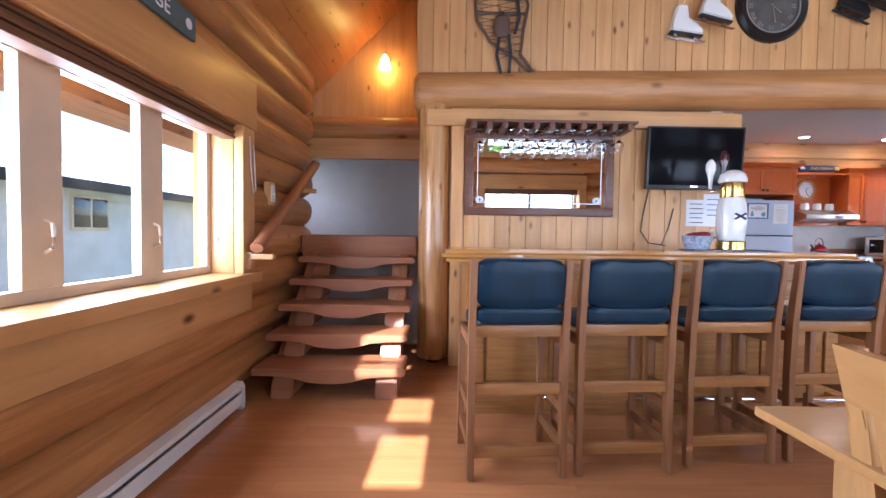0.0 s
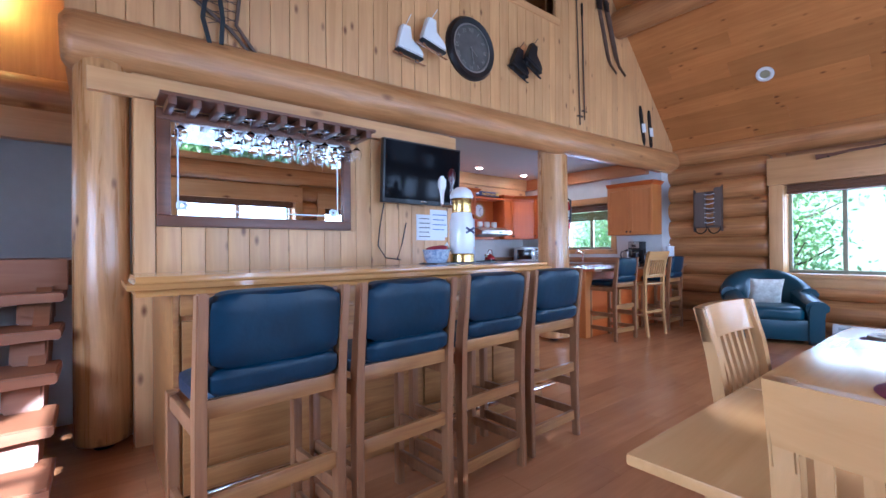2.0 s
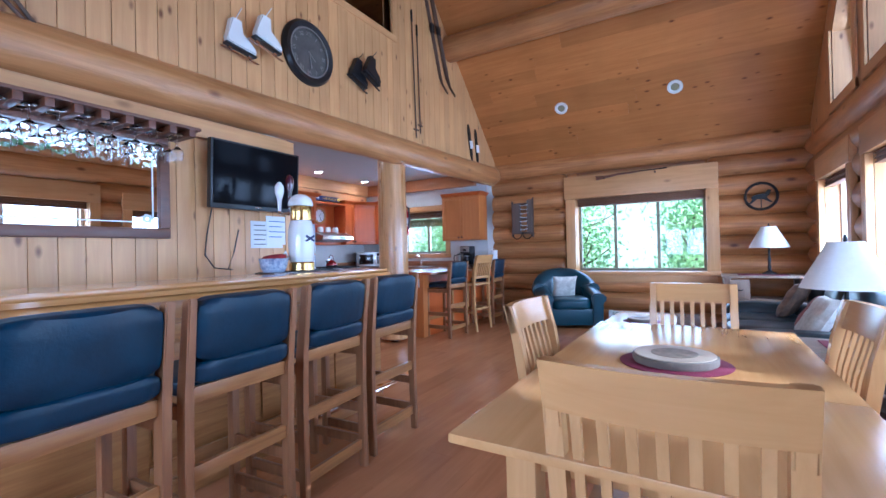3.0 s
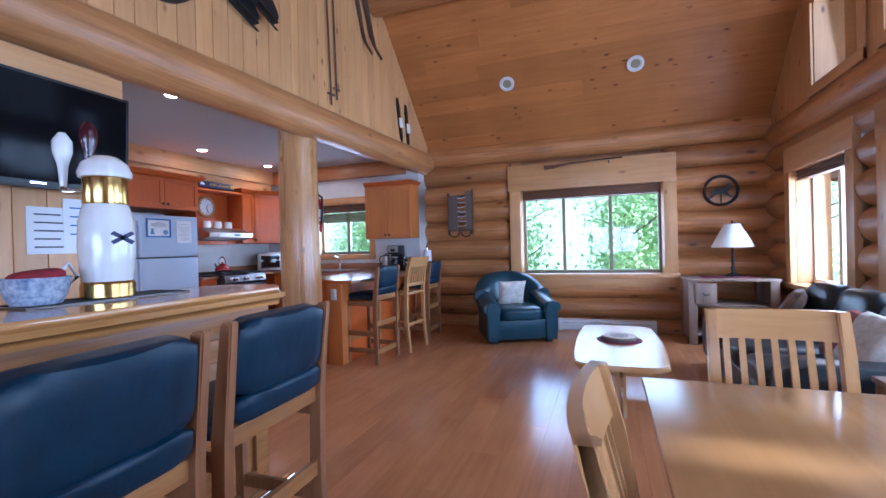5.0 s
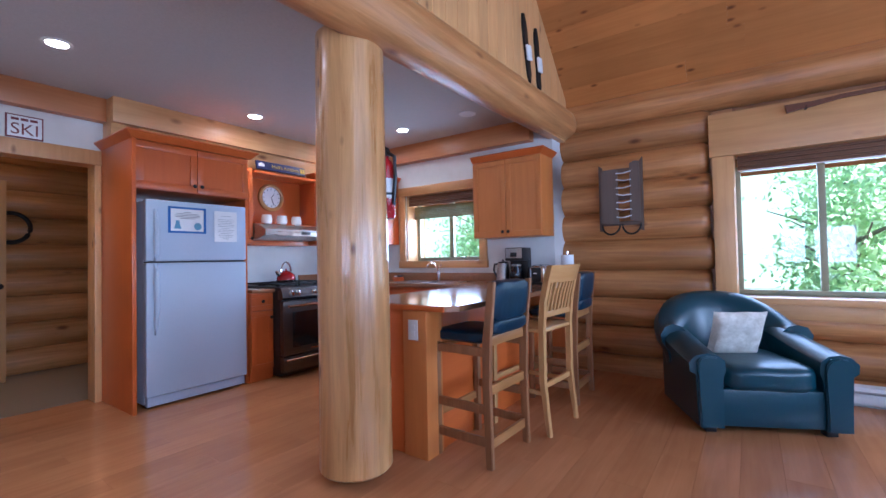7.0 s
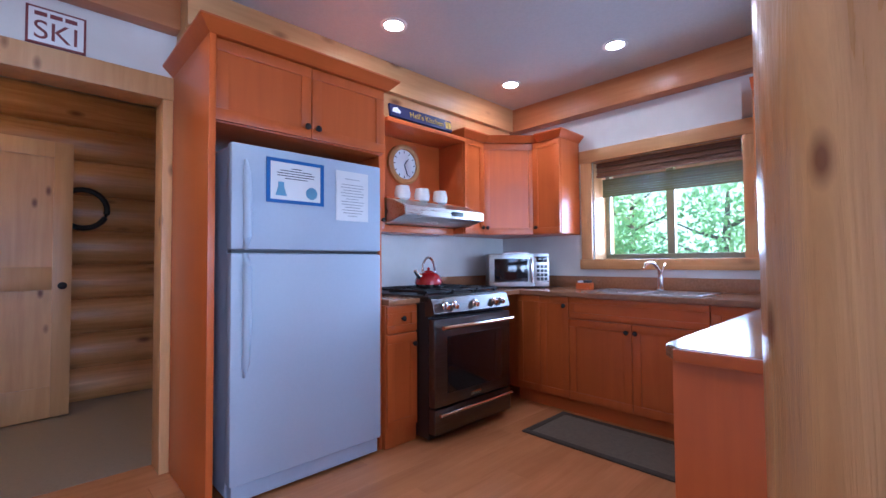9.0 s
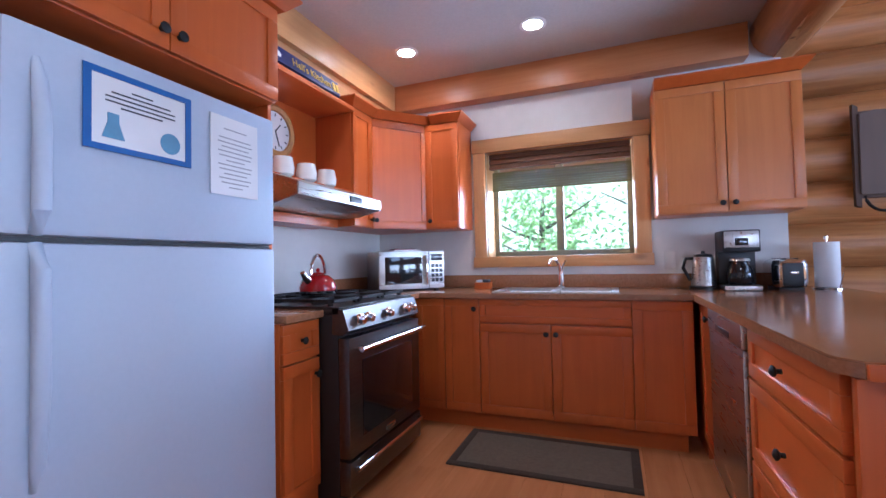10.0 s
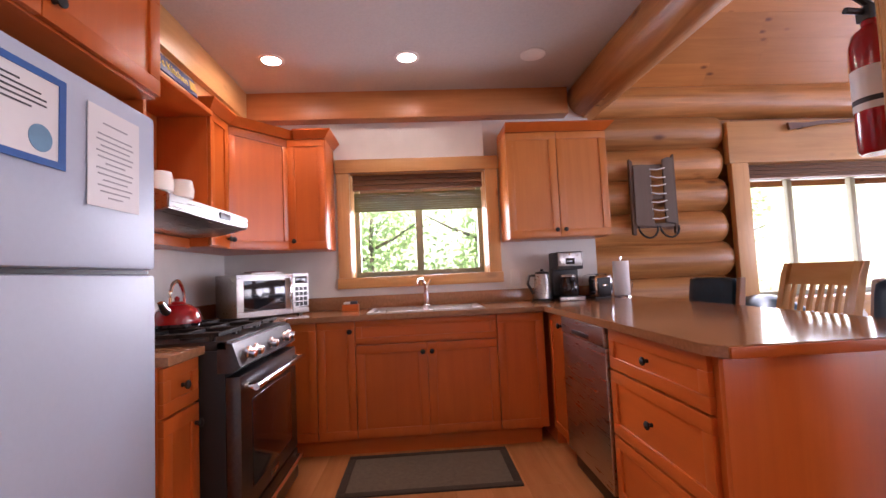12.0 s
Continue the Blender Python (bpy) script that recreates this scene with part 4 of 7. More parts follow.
def heater(x, y0, y1, face, label):
    h = thing("baseboard_heater", pose(x, (y0 + y1) / 2, 0), label, "heater")
    L = (y1 - y0) / 2
    s = face
    bm = bmesh.new()
    bm_prism(bm, [(0, 0.0), (s * 0.012, 0.0), (s * 0.012, 0.165), (0, 0.165)], -L, L, 1)
    part("back_panel", bm, HEATERW, h)
    bm = bmesh.new()
    bm_prism(bm, [(s * 0.012, 0.165), (s * 0.06, 0.15), (s * 0.064, 0.125), (s * 0.058, 0.125), (s * 0.055, 0.142), (s * 0.012, 0.155)], -L, L, 1)
    part("top_hood", bm, HEATERW, h)
    bm = bmesh.new()
    bm_prism(bm, [(s * 0.058, 0.03), (s * 0.066, 0.03), (s * 0.066, 0.105), (s * 0.058, 0.105)], -L, L, 1)
    part("front_panel", bm, HEATERW, h)
    for q in (-L, L - 0.05):
        bm = bmesh.new()
        bm_prism(bm, [(0, 0.0), (s * 0.068, 0.0), (s * 0.068, 0.14), (s * 0.05, 0.17), (0, 0.17)], q, q + 0.05, 1)
        part("end_cap", bm, HEATERW, h)
    box_part("fin_element", STEEL, h, *sorted((s * 0.02, s * 0.05)), -L + 0.06, L - 0.06, 0.05, 0.12, 0.0)
    return h


heater(WX - 0.005, 1.4, 3.33, 1, "white electric baseboard heater under the casement window")
heater(EX - 0.03, 1.08, 2.35, -1, "white electric baseboard heater under the wide window")

# ---- bar ----
bar = thing("bar_counter", pose(0, 0, 0), "oak bar counter with a thick varnished top and framed panels", "bar")
bm = bmesh.new()
out = [(0.375, 3.19)]
for k in range(9):
    a = -math.pi / 2 + math.pi / 2 * k / 8
    out.append((2.97 + 0.13 * math.cos(a), 3.32 + 0.13 * math.sin(a)))
for k in range(9):
    a = math.pi / 2 * k / 8
    out.append((2.97 + 0.13 * math.cos(a), 3.57 + 0.13 * math.sin(a)))
out += [(0.375, 3.70)]
bm_prism(bm, out, 0.978, 1.06, 2)
bmesh.ops.bevel(bm, geom=[e for e in bm.edges if abs(e.verts[0].co.z - e.verts[1].co.z) < 1e-4], offset=0.03, segments=5, affect='EDGES')
part("top", bm, BAROAK, bar, "thick rounded golden oak top with a glossy varnish")
box_part("inner_shelf", COUNTER, bar, 0.55, 2.95, 3.70, 3.98, 0.90, 0.94, 0.006, "dark laminate back shelf")
box_part("body", OAKX, bar, 0.56, 2.96, 3.28, 3.68, 0.0, 0.976, 0.004)
box_part("end_panel", OAKX, bar, 0.535, 0.56, 3.262, 4.17, 0.0, 0.976, 0.004)
box_part("apron", OAKX, bar, 0.562, 2.96, 3.245, 3.28, 0.885, 0.976, 0.008)
for k in range(4):
    x0 = 0.57 + 0.595 * k
    bm = bmesh.new()
    for q in ((x0, x0 + 0.08, 0.10, 0.86), (x0 + 0.515, x0 + 0.593, 0.10, 0.86), (x0 + 0.08, x0 + 0.515, 0.10, 0.20), (x0 + 0.08, x0 + 0.515, 0.78, 0.86)):
        bm_box(bm, q[0], q[1], 3.258, 3.28, q[2], q[3], 0.005)
    part("panel_frame", bm, OAKX, bar)
    bm = bmesh.new()
    bm_box(bm, x0 + 0.10, x0 + 0.495, 3.266, 3.282, 0.22, 0.76, 0.007)
    part("raised_panel", bm, OAKX, bar)
box_part("kick_board", OAKX, bar, 0.562, 2.96, 3.248, 3.28, 0.0, 0.10, 0.006)
bm = bmesh.new()
bm_tube(bm, [(0.55, 3.125, 0.16), (2.95, 3.125, 0.16)], 0.02, 14)
part("foot_rail", bm, CHROME, bar, "polished metal foot rail")
for x in (0.62, 1.4, 2.12, 2.88):
    bm = bmesh.new()
    bm_tube(bm, [(x, 3.125, 0.16), (x, 3.20, 0.15), (x, 3.262, 0.15)], 0.012, 10)
    part("rail_bracket", bm, BRASS, bar)


# ---- stools and chairs ----
def bar_stool():
    s = thing("bar_stool", pose(0, 0, 0), "oak bar stool with a padded dark blue leather back", "bar stool", "leather bar stools")
    w = 0.222
    for x in (-w, w):
        bm = bmesh.new()
        for a, b in (((0, 0), 0), ):
            pts = [(-0.01, 0.0), (0.035, 0.0), (0.045, 0.45), (0.04, 0.72), (0.0, 1.04), (-0.042, 1.045), (-0.008, 0.72), (0.0, 0.45)]
            bm_prism(bm, pts, x - 0.016, x + 0.016, 0)
        bmesh.ops.bevel(bm, geom=bm.edges, offset=0.005, segments=2, affect='EDGES')
        part("back_leg", bm, OAK, s)
        box_part("front_leg", OAK, s, x - 0.018, x + 0.018, 0.36, 0.40, 0, 0.68, 0.005)
        for z in (0.12, 0.30, 0.62):
            box_part("side_rail", OAK, s, x - 0.011, x + 0.011, 0.036, 0.362, z, z + 0.05, 0.004)
    for y, z, h in ((0.012, 0.675, 0.055), (0.012, 0.40, 0.055), (0.012, 0.10, 0.055), (0.375, 0.63, 0.05), (0.375, 0.22, 0.045)):
        box_part("cross_rail", OAKX, s, -w + 0.016, w - 0.016, y, y + 0.022, z, z + h, 0.004)
    bm = bmesh.new()
    bm_soft(bm, -0.212, 0.212, 0.03, 0.43, 0.675, 0.755, 5, 14)
    part("seat_cushion", bm, LEATHER, s, "padded dark blue leather seat")
    tilt = Matrix.Translation((0, 0.02, 0.74)) @ Matrix.Rotation(radians(7), 4, 'X')
    bm = bmesh.new()
    bm_soft(bm, -0.205, 0.205, -0.035, 0.05, 0.075, 0.305, 7, 16, tilt)
    b = part("backrest", bm, LEATHER, s, "padded dark blue leather back")
    bm = bmesh.new()
    bm_soft(bm, -0.205, 0.205, -0.042, 0.045, 0.0, 0.085, 5, 14, tilt)
    part("lower_roll", bm, LEATHER, b)
    return s


first = bar_stool()
first.matrix_basis = pose(0.735, 2.50, 0, 0, 0, 4)
for x, y, rz in ((1.26, 2.545, 3), (1.84, 2.635, 4), (2.40, 2.69, 2)):
    copy_thing(first, pose(x, y, 0, 0, 0, rz))
for x, y, rz in ((5.53, 3.965, -2), (6.82, 3.92, 2)):
    tagged(copy_thing(first, pose(x, y, 0, 0, 0, rz)), "oak bar stool with blue leather padding at the peninsula")


def slat_chair(seat_h=0.46, top=0.975, name="dining_chair", label="pale maple dining chair with an upright slatted back", group="maple dining chairs"):
    """Faces +y: back at y = 0, seat towards +y."""
    c = thing(name, pose(0, 0, 0), label, "chair", group)
    w = 0.215

    def back(z):
        u = max(0.0, z - seat_h) / (top - seat_h)
        d = max(0.0, 0.3 - z) * 0.12
        return -0.075 * u * u - d
    zs = [0, seat_h * 0.5, seat_h, seat_h + 0.18, seat_h + 0.36, top]
    for x in (-w, w):
        bm = bmesh.new()
        pts = [(back(z), z) for z in zs] + [(back(z) + (0.038 if z > 0.1 else 0.03), z) for z in reversed(zs)]
        bm_prism(bm, pts, x - 0.02, x + 0.02, 0)
        bmesh.ops.bevel(bm, geom=[e for e in bm.edges if e.calc_length() > 0.05], offset=0.006, segments=2, affect='EDGES')
        part("back_leg", bm, MAPLE, c)
        bm = bmesh.new()
        bm_prism(bm, [(0.39, 0), (0.42, 0), (0.43, seat_h - 0.03), (0.385, seat_h - 0.03)], x - 0.02, x + 0.02, 0)
        part("front_leg", bm, MAPLE, c)
        if seat_h > 0.6:
            box_part("side_stretcher", MAPLE, c, x - 0.012, x + 0.012, 0.03, 0.39, 0.26, 0.29, 0.005)
    z0, z1 = top - 0.115, top
    bm = bmesh.new()
    for k in range(9):
        xa, xb = -0.235 + 0.47 * k / 9, -0.235 + 0.47 * (k + 1) / 9
        fa, fb = 0.028 * (1 - (xa / 0.235) ** 2), 0.028 * (1 - (xb / 0.235) ** 2)
        ya, yb = back(z1), back(z0)
        vs = [bm.verts.new(p) for p in ((xa, yb - fa, z0), (xb, yb - fb, z0), (xb, ya - fb, z1), (xa, ya - fa, z1), (xa, yb - fa + 0.028, z0), (xb, yb - fb + 0.028, z0), (xb, ya - fb + 0.028, z1), (xa, ya - fa + 0.028, z1))]
        for f in ((0, 1, 2, 3), (7, 6, 5, 4), (0, 4, 5, 1), (3, 2, 6, 7)) + (((0, 3, 7, 4),) if k == 0 else ()) + (((1, 5, 6, 2),) if k == 8 else ()):
            bm.faces.new([vs[i] for i in f])
    bmesh.ops.remove_doubles(bm, verts=bm.verts, dist=0.0005)
    part("crest_rail", bm, MAPLEX, c)
    box_part("lower_back_rail", MAPLEX, c, -w, w, back(seat_h + 0.1) + 0.004, back(seat_h + 0.1) + 0.026, seat_h + 0.07, seat_h + 0.11, 0.004)
    for k in range(7):
        x = -0.165 + 0.055 * k
        bm = bmesh.new()
        za, zb = seat_h + 0.10, z0 + 0.01
        pts = [(back(z) + 0.006 - 0.02 * (z - za) / (zb - za) * (1 - (x / 0.235) ** 2), z) for z in (za, (za + zb) / 2, zb)]
        pts = pts + [(p[0] + 0.014, p[1]) for p in reversed(pts)]
        bm_prism(bm, pts, x - 0.011, x + 0.011, 0)
        part("slat", bm, MAPLE, c)
    bm = bmesh.new()
    bm_box(bm, -0.235, 0.235, 0.005, 0.45, seat_h - 0.03, seat_h, 0.012)
    part("seat", bm, MAPLEX, c)
    box_part("front_apron", MAPLEX, c, -w + 0.02, w - 0.02, 0.395, 0.415, seat_h - 0.09, seat_h - 0.03, 0.003)
    if seat_h > 0.6:
        for y in (0.01, 0.40):
            box_part("stretcher", MAPLEX, c, -w + 0.02, w - 0.02, y, y + 0.025, 0.30, 0.335, 0.005)
    return c


dc = slat_chair()
dc.matrix_basis = pose(1.19, 1.09, 0, 0, 0, -90) @ Matrix.Diagonal((1, 1, 0.975, 1))
for x, y, rz in ((2.14, 1.66, 179), (3.27, 1.08, 90), (2.36, 0.56, 2)):
    copy_thing(dc, pose(x, y, 0, 0, 0, rz))
tall = slat_chair(0.70, 1.12, "counter_chair", "tall pale maple counter chair with a slatted back", "chairs at the peninsula")
tall.matrix_basis = pose(6.12, 3.88, 0, 0, 0, -4)

# dining table
dt = thing("dining_table", pose(2.10, 1.10, -0.03), "pale maple dining table with square legs", "table")
for a, b in ((-0.945, -0.252), (-0.248, 0.945)):
    box_part("tabletop", MAPLEX, dt, a, b, -0.475, 0.475, 0.735, 0.76, 0.006)
box_part("apron", MAPLEX, dt, -0.78, 0.78, -0.33, -0.305, 0.645, 0.735, 0.003)
box_part("apron", MAPLEX, dt, -0.78, 0.78, 0.305, 0.33, 0.645, 0.735, 0.003)
for x in (-0.80, 0.775):
    box_part("apron", MAPLEX, dt, x, x + 0.025, -0.305, 0.305, 0.645, 0.735, 0.003)
for x in (-0.80, 0.80):
    for y in (-0.325, 0.325):
        box_part("leg", MAPLE, dt, x - 0.04, x + 0.04, y - 0.04, y + 0.04, 0.03, 0.735, 0.006)


def trivet(x, y, z, r, label):
    pm = thing("placemat", pose(x, y, z), "oval maroon woven placemat under a wooden slice", "placemat")
    bm = bmesh.new()
    bm_lathe(bm, [(r * 1.30, 0), (r * 1.32, 0.003), (r * 1.28, 0.006)], 40)
    part("mat", bm, MAROON, pm)
    t = thing("wood_slice", pose(x, y, z + 0.006), label, "trivet")
    bm = bmesh.new()
    bm_lathe(bm, [(r * 0.97, 0), (r, 0.006), (r, 0.026), (r * 0.97, 0.03)], 40)
    for v in bm.verts:
        v.co.xy *= 1 + 0.03 * noise.noise(v.co.normalized() * 3)
    part("bark_rim", bm, BARK, t, "dark rough bark edge")
    bm = bmesh.new()
    bm_lathe(bm, [(r * 0.95, 0.03), (r * 0.95, 0.033)], 40)
    part("cut_face", bm, mat("birch_face", (0.62, 0.52, 0.38), 0.6, kind="plain", col2=(0.5, 0.4, 0.28)), t, "pale sanded cut face")
    bm = bmesh.new()
    bm_lathe(bm, [(r * 0.55, 0.033), (r * 0.55, 0.0345)], 36)
    part("burned_picture", bm, mat("burned_wood", (0.20, 0.15, 0.10), 0.7, kind="plain", col2=(0.36, 0.28, 0.2), scale=3), t, "round dark burned motif")


trivet(2.13, 1.12, 0.73, 0.15, "round slice of wood with bark on the dining table")

# coffee table: long top with clipped corners on trestle legs
ct = thing("coffee_table", pose(5.25, 1.61, 0), "low pale coffee table with rounded corners and slab legs", "coffee table")
bm = bmesh.new()
cx_, cy_ = 0.76, 0.30
out = []
for k in range(9):
    u = -1 + 2 * k / 8
    out.append((cx_ + 0.025 * (1 - u * u), u * cy_ * 0.86))
for k in range(13):
    u = 1 - 2 * k / 12
    out.append((u * cx_ * 0.945, cy_ + 0.01 + 0.03 * (1 - u * u)))
out += [(-x, -y) for x, y in out]
bm_prism(bm, out, 0.345, 0.385, 2)
bmesh.ops.bevel(bm, geom=[e for e in bm.edges if abs(e.verts[0].co.z - e.verts[1].co.z) < 1e-4], offset=0.009, segments=3, affect='EDGES')
part("top", bm, MAPLEX, ct)
for x in (-0.60, 0.60):
    for y in (-0.032, 0.010):
        bm = bmesh.new()
        bm_prism(bm, [(x - 0.11, 0.0), (x + 0.11, 0.0), (x + 0.06, 0.16), (x + 0.10, 0.345), (x - 0.10, 0.345), (x - 0.06, 0.16)], y, y + 0.024, 1)
        bmesh.ops.bevel(bm, geom=bm.edges, offset=0.004, segments=2, affect='EDGES')
        part("leg", bm, MAPLE, ct)
for x in (-0.16, 0.16):
    bm = bmesh.new()
    bm_prism(bm, [(-0.33, 0.345), (-0.33, 0.20), (-0.29, 0.145), (0.29, 0.145), (0.33, 0.20), (0.33, 0.345), (0.27, 0.345), (0.27, 0.215), (0.25, 0.20), (-0.25, 0.20), (-0.27, 0.215), (-0.27, 0.345)], x - 0.014, x + 0.014, 0)
    part("cross_brace", bm, MAPLE, ct)
box_part("stretcher", MAPLEX, ct, -0.66, 0.66, -0.008, 0.010, 0.205, 0.275, 0.003)
trivet(5.33, 1.60, 0.385, 0.14, "round slice of wood with bark on the coffee table")


# ---- upholstered seats ----
def cushion(name, x, y, z, rx, rz, w, material, label):
    """A square stuffed pillow standing on its edge."""
    c_ = thing(name, pose(x, y, z, rx, 0, rz), label, "cushion")
    bm = bmesh.new()
    n = 14
    for side in (-1, 1):
        g = []
        for i in range(n + 1):
            row_ = []
            for k in range(n + 1):
                u, v = -1 + 2 * i / n, -1 + 2 * k / n
                t = (max(0, 1 - u ** 4) * max(0, 1 - v ** 4)) ** 0.5
                pinch = 1 - 0.07 * (1 - u * u) * abs(v) ** 2
                pinch2 = 1 - 0.07 * (1 - v * v) * abs(u) ** 2
                q = 0.012 * noise.noise(Vector((u * 2 + x, v * 2, side)))
                row_.append(bm.verts.new((u * w / 2 * pinch2, side * (0.065 * t + q * t), w / 2 + v * w / 2 * pinch)))
            g.append(row_)
        for i in range(n):
            for k in range(n):
                bm.faces.new((g[i][k], g[i + 1][k], g[i + 1][k + 1], g[i][k + 1]))
    bmesh.ops.remove_doubles(bm, verts=bm.verts, dist=0.001)
    part("cover", bm, material, c_)
    return c_


ac = thing("armchair", pose(7.06, 2.87, 0, 0, 0, 115.5) @ Matrix.Diagonal((1.1, 1.08, 1.03, 1)), "dark teal leather armchair with rounded arms and back", "armchair")
bm = bmesh.new()
bm_box(bm, -0.33, 0.33, -0.34, 0.405, 0.05, 0.285, 0.02)
part("base", bm, GREENLEA, ac)
bm = bmesh.new()
bm_soft(bm, -0.262, 0.262, -0.22, 0.445, 0.265, 0.44, 5.0, 20, None, 0.006)
part("seat_cushion", bm, GREENLEA, ac)


def bm_rings(bm, rings):
    rs = [[bm.verts.new(p) for p in r] for r in rings]
    for a, b in zip(rs, rs[1:]):
        for k in range(len(a)):
            j = (k + 1) % len(a)
            bm.faces.new((a[k], a[j], b[j], b[k]))
    bm.faces.new(rs[0][::-1])
    bm.faces.new(rs[-1])


for s in (-1, 1):
    rings = []
    for k in range(9):
        u = k / 8
        y, zt = 0.405 - 0.62 * u, 0.505 + 0.10 * u ** 1.3
        rings.append([(s * (0.262 + q), y, z) for q, z in ((0.0, 0.05), (0.0, zt - 0.16), (-0.018, zt - 0.10), (-0.012, zt - 0.04), (0.03, zt - 0.006), (0.085, zt + 0.004), (0.145, zt - 0.012), (0.185, zt - 0.055), (0.18, zt - 0.11), (0.15, zt - 0.13), (0.145, zt - 0.2), (0.14, 0.05))])
    bm = bmesh.new()
    bm_rings(bm, rings)
    a_ = part("arm", bm, GREENLEA, ac)
    bm = bmesh.new()
    bm_prism(bm, [(s * q, z) for q, z in ((0.268, 0.045), (0.395, 0.045), (0.40, 0.40), (0.405, 0.455), (0.385, 0.485), (0.34, 0.495), (0.295, 0.485), (0.272, 0.455), (0.268, 0.40))], 0.400, 0.428, 1)
    bmesh.ops.bevel(bm, geom=[e for e in bm.edges if abs(e.verts[0].co.y - e.verts[1].co.y) < 1e-4], offset=0.008, segments=2, affect='EDGES')
    part("arm_front", bm, GREENLEA, a_)
rings = []
for k in range(25):
    a = radians(-100 + 200 * k / 24)
    c0 = Vector((0.345 * math.sin(a), -0.10 - 0.28 * math.cos(a), 0))
    nrm = Vector((math.sin(a), -math.cos(a), 0)).normalized()
    zt = 0.60 + 0.235 * max(0.0, 1 - abs(math.sin(a)) ** 3.2) ** 0.8
    ring = []
    for q, z in ((-0.06, 0.08), (-0.085, 0.36), (-0.09, zt - 0.14), (-0.075, zt - 0.06), (-0.03, zt - 0.012), (0.02, zt), (0.075, zt - 0.018), (0.11, zt - 0.07), (0.105, zt - 0.13), (0.075, zt - 0.19), (0.06, 0.30), (0.05, 0.05)):
        p = c0 + nrm * (q + 0.10 * (z - 0.3)) * (1 if q > 0 else 1)
        ring.append((p.x, p.y, z + 0.006 * noise.noise(Vector((a * 2, q * 9, z * 4)))))
    rings.append(ring)
bm = bmesh.new()
bm_rings(bm, rings)
part("backrest", bm, GREENLEA, ac)
for sx in (-0.32, 0.32):
    for sy in (-0.28, 0.34):
        box_part("foot", BLACK, ac, sx - 0.03, sx + 0.03, sy - 0.03, sy + 0.03, 0, 0.055, 0.006)
cushion("throw_pillow", 7.03, 2.91, 0.435, -24, 118, 0.36, PILLOW, "pale printed throw pillow on the armchair")

so = thing("sofa", pose(5.15, 0.32, 0), "long dark green leather sofa under the south windows", "sofa")
bm = bmesh.new()
bm_soft(bm, -1.05, 1.05, -0.42, 0.48, 0.06, 0.32, 9, 16)
part("base", bm, DARKLEA, so)
for k in range(3):
    x = -0.84 + 0.56 * k
    bm = bmesh.new()
    bm_soft(bm, x, x + 0.56, -0.22, 0.52, 0.28, 0.46, 5, 16, None, 0.004)
    part("seat_cushion", bm, DARKLEA, so)
    bm = bmesh.new()
    tb = Matrix.Translation((0, -0.28, 0.42)) @ Matrix.Rotation(radians(12), 4, 'X')
    bm_soft(bm, x, x + 0.56, -0.12, 0.12, -0.02, 0.44, 3.6, 16, tb, 0.006)
    part("back_cushion", bm, DARKLEA, so)
bm = bmesh.new()
bm_soft(bm, -1.0, 1.0, -0.46, -0.30, 0.05, 0.74, 6, 16)
part("back_frame", bm, DARKLEA, so)
for s in (-1, 1):
    bm = bmesh.new()
    bm_soft(bm, min(s * 0.82, s * 1.08), max(s * 0.82, s * 1.08), -0.42, 0.50, 0.05, 0.555, 6, 18)
    part("arm", bm, DARKLEA, so)
for sx in (-0.95, 0.95):
    for sy in (-0.36, 0.40):
        box_part("foot", BLACK, so, sx - 0.03, sx + 0.03, sy - 0.03, sy + 0.03, 0, 0.08, 0.006)
cushion("throw_pillow", 5.78, 0.34, 0.45, -30, 160, 0.40, BROWNPIL, "brown printed throw pillow on the sofa")
cushion("throw_pillow", 4.75, 0.36, 0.45, -32, 175, 0.36, mat("maroon_pillow", (0.22, 0.05, 0.03), 0.9, kind="fabric", col2=(0.16, 0.03, 0.02)), "maroon throw pillow on the sofa")
cushion("throw_pillow", 4.45, 0.38, 0.45, -30, 185, 0.38, PILLOW, "pale flowered throw pillow on the sofa")


def table_lamp(x, y, z, k, label):
    t = thing("table_lamp", pose(x, y, z), label, "lamp")
    bm = bmesh.new()
    bm_lathe(bm, [(0.085 * k, 0), (0.085 * k, 0.012), (0.05 * k, 0.03), (0.02 * k, 0.05)], 20)
    part("base", bm, IRON, t)
    bm = bmesh.new()
    bm_lathe(bm, [(0.016 * k, 0.04), (0.022 * k, 0.10 * k), (0.014 * k, 0.14 * k), (0.02 * k, 0.2 * k), (0.012 * k, 0.24 * k), (0.012 * k, 0.62 * k)], 14)
    part("stem", bm, IRON, t)
    bm = bmesh.new()
    bm_lathe(bm, [(0.225 * k, 0.355 * k), (0.19 * k, 0.43 * k), (0.10 * k, 0.60 * k), (0.085 * k, 0.635 * k), (0.082 * k, 0.635 * k), (0.19 * k, 0.425 * k), (0.222 * k, 0.355 * k)], 32, close=False)
    part("shade", bm, SHADE, t, "white cone-shaped fabric shade")
    bm = bmesh.new()
    bm_lathe(bm, [(0.006, 0.62 * k), (0.012, 0.65 * k), (0.004, 0.68 * k)], 10)
    part("finial", bm, IRON, t)


